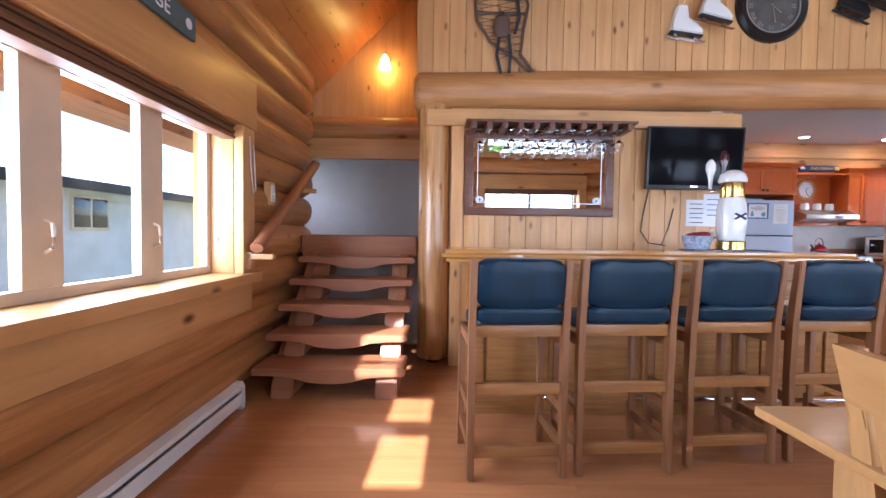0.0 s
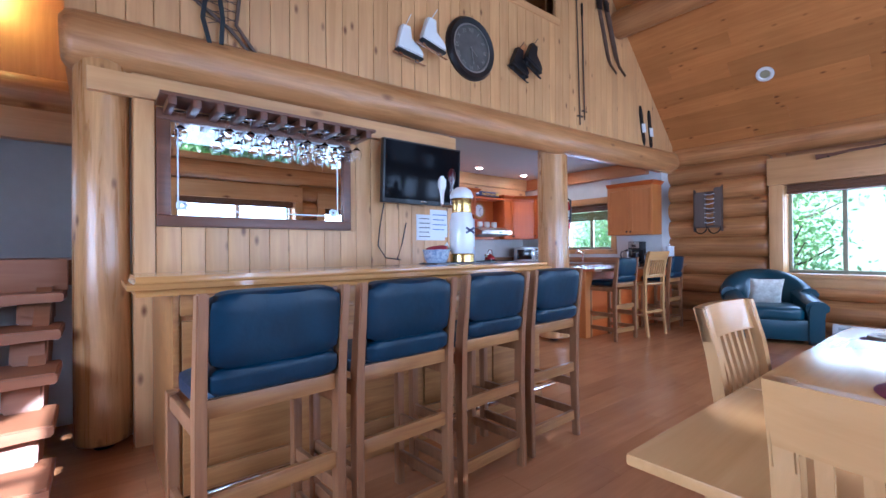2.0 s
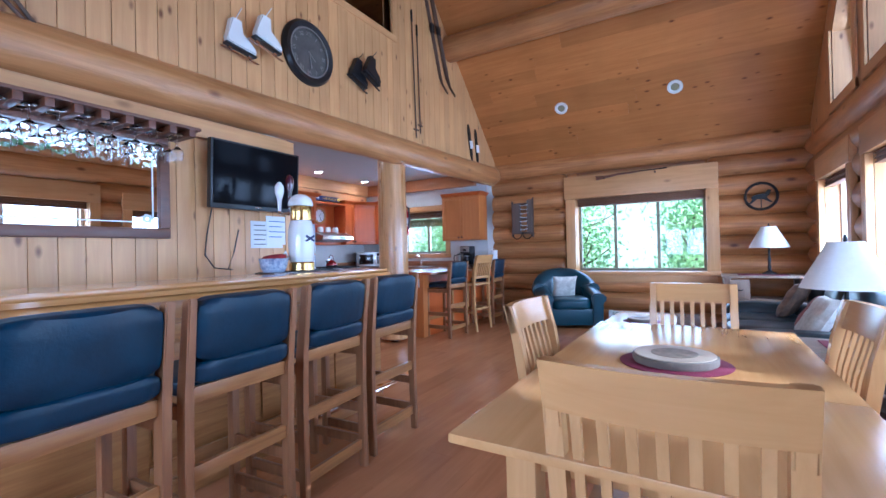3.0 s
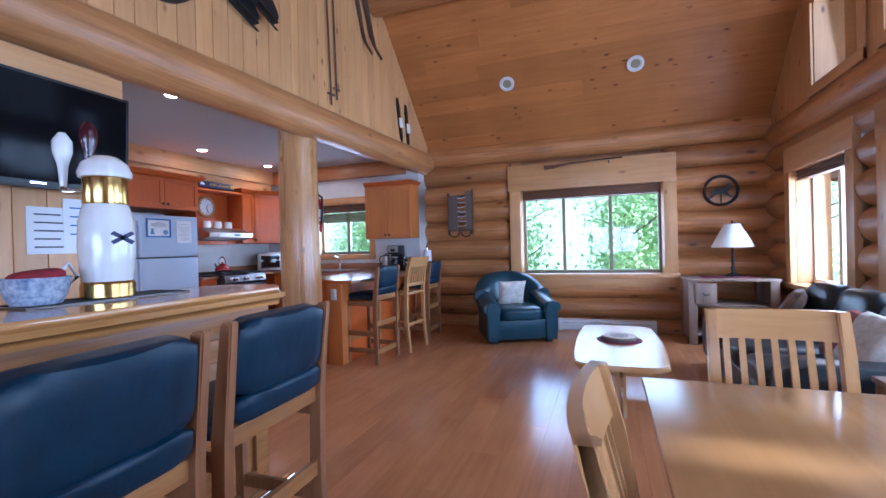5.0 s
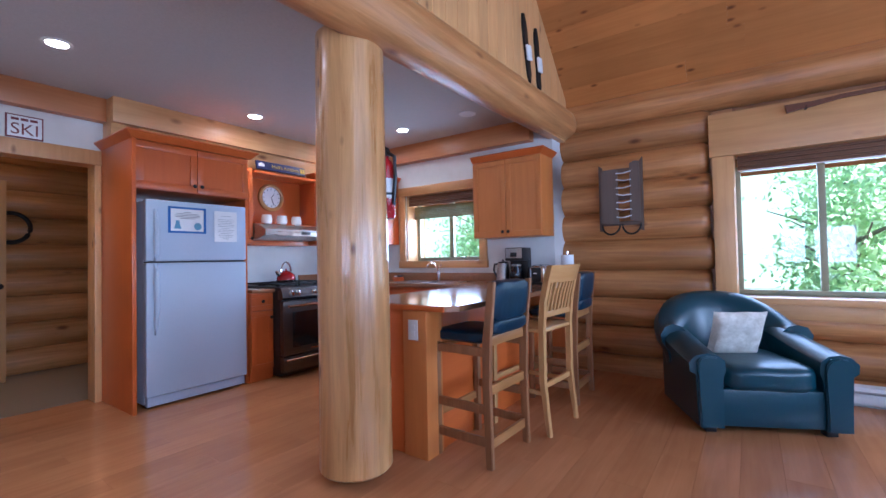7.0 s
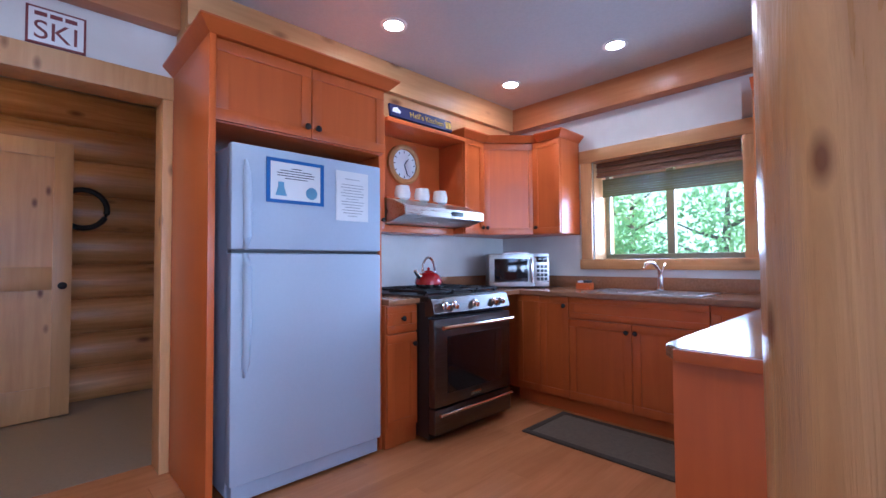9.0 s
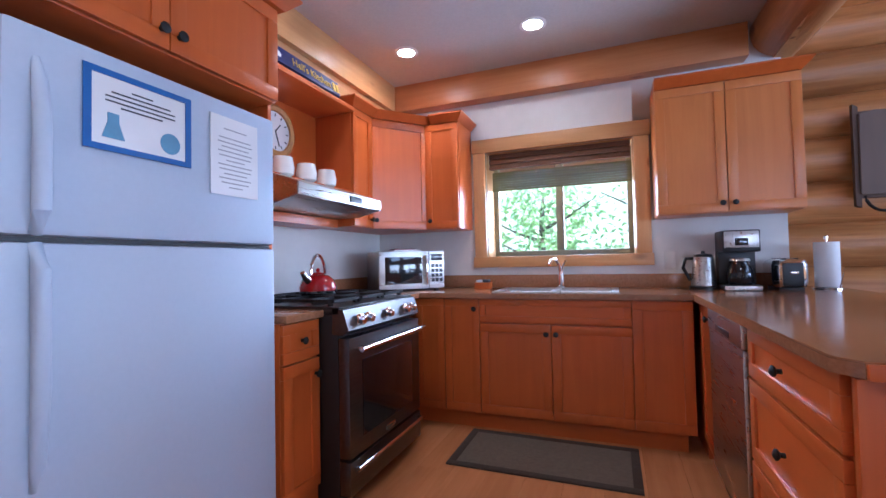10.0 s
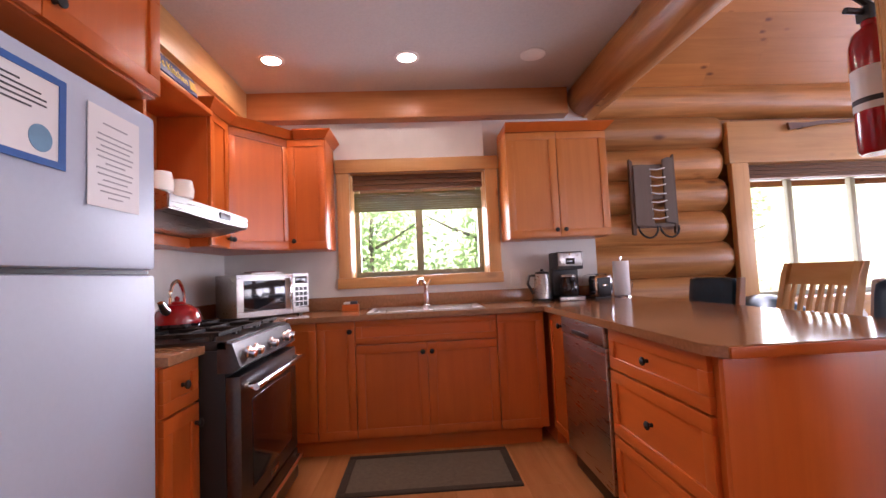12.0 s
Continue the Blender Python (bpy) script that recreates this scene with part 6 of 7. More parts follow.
bm_prism(bm, [(5.20, 4.20), (5.26, 4.14), (KX + 0.25, 4.14), (KX + 0.25, 4.415), (KX - 0.003, 4.415), (KX - 0.003, 5.058), (5.25, 5.058), (5.20, 5.02)], CT - 0.033, CT + 0.0005, 2)
bmesh.ops.bevel(bm, geom=[e for e in bm.edges if e.verts[0].co.z > CT and e.verts[1].co.z > CT], offset=0.004, segments=2, affect='EDGES')
part("peninsula_top", bm, COUNTER, wt)
box_part("side_top", COUNTER, wt, 5.55, 5.80, 6.735, NY - 0.003, CT - 0.033, CT, 0.003)
box_part("filler_top", COUNTER, wt, 6.562, 6.868, 6.735, NY - 0.003, CT - 0.033, CT, 0.003)
box_part("edge_strip", FIRX, wt, 5.188, 5.199, 4.20, 5.02, CT - 0.034, CT - 0.002, 0.003)
box_part("backsplash", COUNTER, wt, KX - 0.022, KX - 0.003, 4.42, NY - 0.024, CT + 0.001, CT + 0.10, 0.003)
box_part("backsplash", COUNTER, wt, 6.562, KX - 0.003, NY - 0.022, NY - 0.003, CT + 0.001, CT + 0.10, 0.003)

sk = thing("sink", pose((SX0 + SX1) / 2, (SY0 + SY1) / 2, CT), "double-bowl stainless steel sink", "sink")
w2, l2 = (SX1 - SX0) / 2, (SY1 - SY0) / 2
bm = bmesh.new()
for a in ((-w2 - 0.02, -w2 + 0.02, -l2 - 0.02, l2 + 0.02), (w2 - 0.05, w2 + 0.02, -l2 - 0.02, l2 + 0.02), (-w2 + 0.02, w2 - 0.05, -l2 - 0.02, -l2 + 0.02), (-w2 + 0.02, w2 - 0.05, l2 - 0.02, l2 + 0.02), (-w2 + 0.02, w2 - 0.05, -0.02, 0.02)):
    bm_box(bm, a[0], a[1], a[2], a[3], 0.0005, 0.007)
part("rim", bm, STEEL, sk)
for a, b in ((-l2 + 0.02, -0.02), (0.02, l2 - 0.02)):
    bm = bmesh.new()
    x0, x1 = -w2 + 0.02, w2 - 0.05
    vs = [bm.verts.new(p) for p in ((x0, a, 0.003), (x1, a, 0.003), (x1, b, 0.003), (x0, b, 0.003), (x0 + 0.02, a + 0.02, -0.17), (x1 - 0.02, a + 0.02, -0.17), (x1 - 0.02, b - 0.02, -0.17), (x0 + 0.02, b - 0.02, -0.17))]
    for f in ((0, 1, 5, 4), (1, 2, 6, 5), (2, 3, 7, 6), (3, 0, 4, 7), (4, 5, 6, 7)):
        bm.faces.new([vs[i] for i in f])
    part("bowl", bm, STEEL, sk)
fc = thing("faucet", pose(7.40, 5.83, CT + 0.007), "chrome kitchen faucet with a curved spout", "faucet")
bm = bmesh.new()
bm_lathe(bm, [(0.03, 0), (0.03, 0.01), (0.022, 0.02), (0.02, 0.10), (0.014, 0.12)], 16)
part("body", bm, CHROME, fc)
bm = bmesh.new()
bm_tube(bm, [(0, 0, 0.10), (-0.02, 0.01, 0.17), (-0.07, 0.03, 0.21), (-0.13, 0.05, 0.20), (-0.16, 0.06, 0.165)], 0.011, 10)
part("spout", bm, CHROME, fc)
bm = bmesh.new()
bm_tube(bm, [(0, -0.005, 0.12), (0.0, -0.02, 0.17), (0.01, -0.035, 0.20)], 0.008, 8)
part("lever", bm, CHROME, fc)

# small appliances
mw = thing("microwave", pose(7.13, 6.93, CT), "stainless steel microwave oven in the worktop's corner", "microwave")
mw.matrix_basis = pose(7.19, 7.012, CT, 0, 0, -44)
box_part("case", STEEL, mw, -0.26, 0.26, -0.18, 0.13, 0.012, 0.30, 0.006)
d = box_part("door", STEEL, mw, -0.26, 0.13, -0.20, -0.18, 0.015, 0.298, 0.005)
box_part("window", BLACKGL, d, -0.215, 0.075, -0.204, -0.199, 0.055, 0.255, 0.003)
box_part("handle", CHROME, d, 0.098, 0.112, -0.235, -0.20, 0.045, 0.27, 0.005)
cp = box_part("control_panel", STEEL, mw, 0.134, 0.26, -0.20, -0.18, 0.015, 0.298, 0.004)
box_part("display", BLACKGL, cp, 0.15, 0.245, -0.203, -0.199, 0.225, 0.275, 0.001)
for r_ in range(4):
    for q in range(3):
        box_part("button", BLACK, cp, 0.152 + 0.033 * q, 0.178 + 0.033 * q, -0.203, -0.199, 0.065 + 0.036 * r_, 0.092 + 0.036 * r_, 0.001)
for x in (-0.22, 0.22):
    for y in (-0.14, 0.09):
        box_part("foot", BLACK, mw, x - 0.015, x + 0.015, y - 0.015, y + 0.015, 0, 0.014, 0)
bk = thing("papers", pose(7.18, 7.00, CT + 0.30, 0, 0, -44), "thin stack of papers on the microwave", "papers")
box_part("sheets", PAPER, bk, -0.12, 0.10, -0.10, 0.08, 0, 0.012, 0.001)
box_part("booklet", MAROON, bk, -0.10, 0.06, -0.08, 0.06, 0.012, 0.02, 0.001)
tb = thing("napkin_box", pose(7.32, 6.40, CT), "small wooden box with sponges beside the sink", "box")
box_part("box", FIRX, tb, -0.04, 0.04, -0.06, 0.06, 0, 0.05, 0.005)
box_part("sponge", INK, tb, -0.03, 0.03, -0.05, 0.0, 0.05, 0.072, 0.006)
box_part("cloth", PAPER, tb, -0.03, 0.03, 0.0, 0.05, 0.05, 0.068, 0.006)
ek = thing("electric_kettle", pose(7.33, 4.93, CT), "brushed steel electric kettle with a black base", "kettle")
bm = bmesh.new()
bm_lathe(bm, [(0.085, 0), (0.085, 0.02), (0.07, 0.024)], 24)
part("base", bm, BLACK, ek)
bm = bmesh.new()
bm_lathe(bm, [(0.074, 0.024), (0.072, 0.05), (0.058, 0.20), (0.055, 0.21)], 24)
part("jug", bm, STEEL, ek)
bm = bmesh.new()
bm_lathe(bm, [(0.056, 0.21), (0.05, 0.225), (0.012, 0.232), (0.012, 0.245), (0.004, 0.25)], 20)
part("lid", bm, BLACK, ek)
bm = bmesh.new()
bm_tube(bm, [(0, 0.055, 0.20), (0, 0.10, 0.20), (0, 0.115, 0.14), (0, 0.075, 0.06)], 0.011, 8)
part("handle", bm, BLACK, ek)
cm = thing("coffee_maker", pose(7.30, 4.745, CT), "black and steel drip coffee maker with a glass jug", "coffee maker")
box_part("base", BLACK, cm, -0.10, 0.12, -0.10, 0.10, 0, 0.035, 0.008)
box_part("base_band", STEEL, cm, -0.105, -0.098, -0.095, 0.095, 0.004, 0.03, 0.002)
box_part("tower", BLACK, cm, 0.03, 0.12, -0.10, 0.10, 0.035, 0.25, 0.008)
box_part("head", BLACK, cm, -0.09, 0.12, -0.10, 0.10, 0.235, 0.37, 0.012)
box_part("front_plate", STEEL, cm, -0.0935, -0.088, -0.09, 0.09, 0.262, 0.362, 0.002, "brushed steel front plate")
box_part("display", BLACKGL, cm, -0.0955, -0.0925, -0.035, 0.035, 0.275, 0.32, 0.002)
bm = bmesh.new()
bm_lathe(bm, [(0.06, 0.036), (0.072, 0.06), (0.07, 0.12), (0.05, 0.165), (0.048, 0.18)], 24, Matrix.Translation((-0.035, 0, 0)))
jg = part("jug", bm, BLACKGL, cm, "dark glass coffee jug")
bm = bmesh.new()
bm_tube(bm, [(-0.10, 0, 0.165), (-0.14, 0, 0.15), (-0.14, 0, 0.09), (-0.105, 0, 0.075)], 0.009, 8)
part("handle", bm, BLACK, jg)
bm = bmesh.new()
bm_lathe(bm, [(0.055, 0.18), (0.05, 0.195), (0.02, 0.20)], 20, Matrix.Translation((-0.035, 0, 0)))
part("lid", bm, STEEL, jg)
to = thing("toaster", pose(7.33, 4.50, CT), "chrome two-slot toaster with a dark end panel", "toaster")
bm = bmesh.new()
bm_soft(bm, -0.13, 0.13, -0.085, 0.085, 0.012, 0.19, 6, 14)
part("shell", bm, CHROME, to)
box_part("end_panel", BLACK, to, -0.136, -0.125, -0.05, 0.05, 0.03, 0.165, 0.004)
box_part("lever", CHROME, to, -0.155, -0.134, -0.02, 0.02, 0.10, 0.115, 0.003)
for y in (-0.03, 0.03):
    box_part("slot", BLACK, to, -0.09, 0.09, y - 0.012, y + 0.012, 0.185, 0.192, 0)
box_part("feet", BLACK, to, -0.11, 0.11, -0.06, 0.06, 0, 0.02, 0.003)
pt = thing("paper_towel_holder", pose(7.42, 4.26, CT), "white paper towel roll on a chrome stand", "paper towels")
bm = bmesh.new()
bm_lathe(bm, [(0.075, 0), (0.075, 0.008), (0.01, 0.012), (0.006, 0.02), (0.006, 0.30), (0.012, 0.305), (0.012, 0.32), (0.004, 0.325)], 20)
part("stand", bm, CHROME, pt)
bm = bmesh.new()
bm_lathe(bm, [(0.02, 0.014), (0.062, 0.014), (0.062, 0.285), (0.02, 0.285)], 28)
part("roll", bm, PAPER, pt)
bm = bmesh.new()
bm_tube(bm, [(-0.07, -0.03, 0.008), (-0.085, -0.045, 0.10), (-0.08, -0.05, 0.12)], 0.003, 6)
part("arm", bm, CHROME, pt)
rg_ = thing("kitchen_rug", pose(6.63, 5.865, 0), "brown woven mat with a dark border before the sink", "rug")
box_part("field", RUGM, rg_, -0.215, 0.215, -0.455, 0.455, 0.0, 0.008, 0.002)
for a in ((-0.26, -0.215, -0.50, 0.50), (0.215, 0.26, -0.50, 0.50), (-0.215, 0.215, -0.50, -0.455), (-0.215, 0.215, 0.455, 0.50)):
    box_part("border", RUGB, rg_, *a, 0.0, 0.01, 0.002)
wo = thing("power_outlet", pose(KX, 5.10, 1.10), "white power outlet on the kitchen wall", "outlet")
box_part("cover", CERAMIC, wo, -0.006, 0.0, -0.036, 0.036, -0.06, 0.06, 0.002)

# niche: clock, cups, painted sign
kc = thing("wall_clock", pose(6.17, 7.37, 1.93) @ Matrix.Scale(1.15, 4), "round wooden kitchen clock in the niche", "clock")
R90 = Matrix.Rotation(radians(90), 4, 'X')
bm = bmesh.new()
bm_lathe(bm, [(0.14, 0), (0.14, 0.025), (0.125, 0.035), (0.105, 0.03), (0.105, 0.0)], 36, R90)
part("frame", bm, MAPLE, kc)
bm = bmesh.new()
bm_lathe(bm, [(0.106, 0.012), (0.106, 0.016)], 36, R90)
part("dial", bm, PAPER, kc)
for a, l in ((40, 0.055), (160, 0.08)):
    box_part("hand", INK, kc, -0.003, 0.003, -0.020, -0.017, 0.0, l, 0, "", Matrix.Rotation(radians(a), 4, 'Y'))
for k in range(12):
    box_part("mark", INK, kc, -0.003, 0.003, -0.0185, -0.0165, 0.08, 0.095, 0, "", Matrix.Rotation(radians(30 * k), 4, 'Y'))
cu = None
for x in (5.95, 6.14, 6.33):
    if cu is None:
        cu = thing("cup", pose(x, 7.10, 1.59), "white ceramic cup on the range hood", "cup", "cups on the range hood")
        bm = bmesh.new()
        bm_lathe(bm, [(0.035, 0), (0.056, 0.015), (0.06, 0.05), (0.05, 0.105), (0.047, 0.105), (0.055, 0.05), (0.03, 0.01)], 24)
        part("bowl", bm, CERAMIC, cu)
    else:
        copy_thing(cu, pose(x, 7.10, 1.59))
sg = thing("sign", pose(6.13, 7.075, 2.185, -12, 0, 0), "navy painted wooden sign with yellow lettering over the niche", "sign")
box_part("board", NAVY, sg, -0.31, 0.31, -0.01, 0.012, 0, 0.095, 0.003)
text("lettering", "Hell's Kitchen", 0.062, YELLOW, sg, pose(0.045, -0.0115, 0.046, 90, 0, 0))
bm = bmesh.new()
bm_prism(bm, [(-0.29, 0.03), (-0.22, 0.03), (-0.215, 0.05), (-0.245, 0.075), (-0.285, 0.06)], -0.0125, -0.0105)
part("painted_emblem", bm, PAPER, sg)
for x in (0.255, 0.288):
    box_part("painted_square", YELLOW, sg, x - 0.014, x + 0.014, -0.0125, -0.0105, 0.02, 0.075, 0)

# doorway to the passage
dr = tagged(new("door_1"), "open knotty pine door in a pine casing", "door", kind="structure")
for a in ((3.59, 3.704, NY - 0.02, NY + 0.16, 0, 2.044), (4.496, 4.545, NY - 0.02, NY + 0.16, 0, 2.044), (3.57, 4.545, NY - 0.03, NY + 0.16, 2.044, 2.17)):
    box_part("casing", PINEZ, dr, *a, 0.004)
DL = pose(3.46, 8.90, 0, 0, 0, 5)
d = box_part("leaf", PINEZ, dr, 0.10, 0.66, 0.012, 0.023, 0.2, 1.96, 0, "", DL)
for n_, a in (("stile", (0, 0.11, 0.01, 2.06)), ("stile", (0.65, 0.76, 0.01, 2.06)), ("rail", (0.11, 0.65, 0.01, 0.24)), ("rail", (0.11, 0.65, 0.95, 1.12)), ("rail", (0.11, 0.65, 1.94, 2.06))):
    box_part(n_, PINEZ, d, a[0], a[1], 0, 0.035, a[2], a[3], 0.003, "", DL)
bm = bmesh.new()
bm_lathe(bm, [(0.012, -0.02), (0.012, 0.02), (0.027, 0.03), (0.027, 0.05), (0.01, 0.058)], 14, DL @ Matrix.Translation((0.70, -0.015, 0.98)) @ Matrix.Rotation(radians(90), 4, 'X'))
part("door_knob", bm, IRON, d)
for z in (0.25, 1.05, 1.80):
    box_part("hinge", IRON, dr, 3.695, 3.712, NY + 0.12, NY + 0.175, z - 0.05, z + 0.05, 0.001)
sd = thing("smoke_detector", pose(3.72, 7.12, KZ), "round white smoke detector on the kitchen ceiling", "smoke detector")
bm = bmesh.new()
bm_lathe(bm, [(0.07, 0.0), (0.07, -0.018), (0.055, -0.034), (0.02, -0.038)], 24)
part("housing", bm, CERAMIC, sd)
# unseen fixture and lamp, added for the warm light in the passage
pc = thing("ceiling_light", pose(3.1, 8.4, 2.62), "unseen round frosted ceiling light added to brighten the passage", "light")
bm = bmesh.new()
bm_lathe(bm, [(0.15, 0.0), (0.15, -0.02), (0.12, -0.025)], 28)
part("base_ring", bm, CERAMIC, pc)
bm = bmesh.new()
bm_lathe(bm, [(0.125, -0.024), (0.11, -0.06), (0.06, -0.085), (0.01, -0.09)], 28)
part("diffuser", bm, BULB, pc, "glowing frosted glass dome")
lamp("passage_lamp", 'POINT', pose(3.1, 8.4, 2.45), 2.2, (1.0, 0.74, 0.40), radius=0.08)
hw = thing("wheel_ornament", pose(4.30, 9.28, 1.60), "dark round iron ornament on the passage wall", "ornament")
bm = bmesh.new()
bm_tube(bm, [(0.16 * math.cos(a), 0, 0.16 * math.sin(a)) for a in [2 * math.pi * k / 28 for k in range(29)]], 0.022, 8)
part("ring", bm, IRON, hw)
ss = thing("sign", pose(4.055, NY - 0.001, 2.27), "small white sign with dark red lettering over the doorway", "sign")
box_part("board", mat("dark_red_paint", (0.20, 0.03, 0.03), 0.5, kind="plain"), ss, -0.11, 0.11, -0.014, 0, -0.09, 0.09, 0.002)
box_part("field", PAPER, ss, -0.10, 0.10, -0.016, -0.0135, -0.08, 0.08, 0)
text("lettering", "SKI", 0.125, bpy.data.materials["dark_red_paint"], ss, pose(0, -0.0165, -0.025, 90, 0, 0))
for k in range(3):
    box_part("small_text", bpy.data.materials["dark_red_paint"], ss, -0.08 + 0.055 * k, -0.035 + 0.055 * k, -0.0175, -0.0155, 0.045, 0.065, 0)

# recessed lights
POTS = [(4.02, 6.40), (5.60, 6.74), (6.87, 6.80), (6.86, 5.90), (4.0, 5.2)]
pl = None
for i, (x, y) in enumerate(POTS):
    if pl is None:
        pl = thing("recessed_light", pose(x, y, KZ), "round recessed ceiling light, switched on", "light", "kitchen recessed lights")
        bm = bmesh.new()
        bm_lathe(bm, [(0.085, 0.0), (0.085, -0.006), (0.06, -0.008), (0.055, 0.0)], 28, close=False)
        part("trim_ring", bm, CERAMIC, pl)
        bm = bmesh.new()
        bm_lathe(bm, [(0.058, -0.003), (0.05, -0.007), (0.01, -0.009)], 24)
        part("bulb", bm, POTGLOW, pl)
    else:
        copy_thing(pl, pose(x, y, KZ))
    lamp("pot_lamp", 'SPOT', look((x, y, KZ - 0.03), (x, y, 0)), 2.7, (1.0, 0.76, 0.52), radius=0.05, cone=125)
po = thing("recessed_light", pose(6.85, 5.04, KZ), "round recessed ceiling light, switched off", "light")
bm = bmesh.new()
bm_lathe(bm, [(0.085, 0.0), (0.085, -0.006), (0.06, -0.008), (0.05, -0.003), (0.01, -0.004)], 28)
part("trim_ring", bm, HEATERW, po)
cd = None
for (x, y) in ((7.12, 2.90), (7.12, 1.30)):
    m_ = pose(x, y, roof(x) - 0.016) @ Matrix.Rotation(radians(45), 4, 'Y') @ Matrix.Rotation(radians(180), 4, 'X')
    if cd is None:
        cd = thing("recessed_light", m_, "round recessed downlight with a pale ring in the sloping ceiling", "light", "sloping ceiling lights")
        cd.matrix_basis = m_
        bm = bmesh.new()
        bm_lathe(bm, [(0.10, -0.01), (0.10, 0.010), (0.068, 0.016), (0.055, 0.002)], 28, close=False)
        part("trim_ring", bm, CERAMIC, cd)
        bm = bmesh.new()
        bm_lathe(bm, [(0.058, 0.002), (0.03, 0.006), (0.01, 0.008)], 24)
        part("lens", bm, VINYL, cd)
    else:
        copy_thing(cd, m_)


# ---- bar wall: mirror, glasses, television ----
mr = thing("bar_mirror", pose(0, BY, 0), "etched bar mirror in a dark wooden frame", "mirror")
for n_, a in (("frame_rail", (0.565, 1.85, 1.32, 1.39)), ("frame_rail", (0.565, 1.85, 1.975, 2.045)), ("frame_stile", (0.565, 0.64, 1.39, 1.975)), ("frame_stile", (1.785, 1.85, 1.39, 1.975))):
    box_part(n_, WALNUT, mr, a[0], a[1], -0.04, 0.0, a[2], a[3], 0.008)
box_part("glass", MIRROR, mr, 0.64, 1.785, -0.014, -0.008, 1.39, 1.975, 0)
for a in ((0.675, 0.683, 1.43, 1.94), (1.742, 1.75, 1.43, 1.94), (0.675, 1.75, 1.425, 1.433)):
    box_part("etched_line", ETCH, mr, a[0], a[1], -0.0165, -0.0145, a[2], a[3], 0)
for cx in (0.70, 1.71):
    for k in range(7):
        a = 0.9 * k
        box_part("etched_flower", ETCH, mr, cx - 0.012 + 0.022 * math.cos(a), cx + 0.012 + 0.022 * math.cos(a), -0.017, -0.0145, 1.445 + 0.02 * math.sin(a), 1.463 + 0.02 * math.sin(a), 0)
rk = thing("glass_rack", pose(0, BY, 0), "dark wooden rack with wine glasses hanging upside down", "rack")
box_part("top_board", WALNUT, rk, 0.56, 1.93, -0.30, -0.042, 2.05, 2.07, 0.004)
for k in range(11):
    x = 0.62 + 0.125 * k
    box_part("rail", WALNUT, rk, x - 0.022, x + 0.022, -0.30, -0.045, 2.0, 2.05, 0.006)


def wine_glass(x, y, z, s, first_):
    m_ = pose(x, y, z) @ Matrix.Diagonal((1, 1, -1, 1))
    if first_ is None:
        g = thing("wine_glass", pose(x, y, z), "clear stemmed wine glass hanging from the rack", "glass", "hanging wine glasses")
        bm = bmesh.new()
        pr = [(0.034, 0.0), (0.034, -0.003), (0.005, -0.008), (0.004, -0.075), (0.012, -0.085), (0.034, -0.105), (0.039, -0.13), (0.031, -0.17), (0.030, -0.17), (0.0375, -0.13), (0.033, -0.107), (0.008, -0.088)]
        bm_lathe(bm, pr, 18)
        part("bowl", bm, GLASS, g)
        return g
    copy_thing(first_, pose(x, y, z))
    return first_


wg = None
for k in range(10):
    if k == 1:
        continue
    for row in (0, 1):
        if k in (0,) and row:
            continue
        wg = wine_glass(0.6825 + 0.125 * k, BY - 0.12 - 0.10 * row, 2.012, 1, wg)

tv = thing("television", pose(2.49, BY - 0.12, 1.815, 3, 0, 0), "flat black television on a wall bracket", "television")
box_part("casing", BLACK, tv, -0.405, 0.405, -0.02, 0.03, -0.26, 0.26, 0.006)
box_part("screen", TVGLASS, tv, -0.388, 0.388, -0.023, -0.018, -0.225, 0.245, 0.001)
box_part("bracket", IRON, tv, -0.10, 0.10, 0.03, 0.128, -0.10, 0.10, 0.004)
box_part("badge", CHROME, tv, -0.03, 0.03, -0.0225, -0.019, -0.24, -0.232, 0)
tc_ = thing("cable", pose(0, 0, 0), "black cable hanging from the television", "cable")
bm = bmesh.new()
bm_tube(bm, [(2.16, BY - 0.02, 1.56), (2.12, BY - 0.015, 1.35), (2.10, BY - 0.02, 1.20), (2.16, BY - 0.04, 1.10), (2.30, BY - 0.05, 1.08)], 0.005, 6)
part("cord", bm, BLACK, tc_)
bm = bmesh.new()
bm_tube(bm, [(2.38, BY - 0.02, 1.40), (2.34, BY - 0.015, 1.22), (2.28, BY - 0.03, 1.09)], 0.005, 6)
part("cord", bm, BLACK, tc_)
nt = thing("notice", pose(2.70, BY - 0.002, 1.38), "handwritten paper notices pinned beside the bar", "notice")
box_part("sheet", PAPER, nt, -0.20, 0.12, -0.002, 0, -0.13, 0.10, 0)
box_part("sheet", PAPER, nt, -0.05, 0.19, -0.004, -0.0022, -0.10, 0.15, 0)
for k in range(5):
    box_part("text_line", INK, nt, -0.17, -0.06 + 0.02 * (k % 3), -0.0035, -0.002, 0.06 - 0.04 * k, 0.067 - 0.04 * k, 0)
for k in range(4):
    box_part("text_line", BLUEINK, nt, -0.02, 0.14 - 0.03 * (k % 2), -0.0055, -0.004, 0.10 - 0.045 * k, 0.107 - 0.045 * k, 0)
for n_, a, m_ in (("cap_board", (0.24, 2.94, BY - 0.035, BY + 0.02, 2.085, 2.215), PINEX), ("side_board", (0.455, 0.56, BY - 0.012, BY + 0.012, 0, 2.083), PINEZ), ("end_board", (2.85, 2.935, BY - 0.014, BY + 0.012, 1.0, 2.083), PINEZ)):
    t_ = box_part(n_, m_, wall_b, *a, 0.004)
# upright boards of the bar wall
x = 0.562
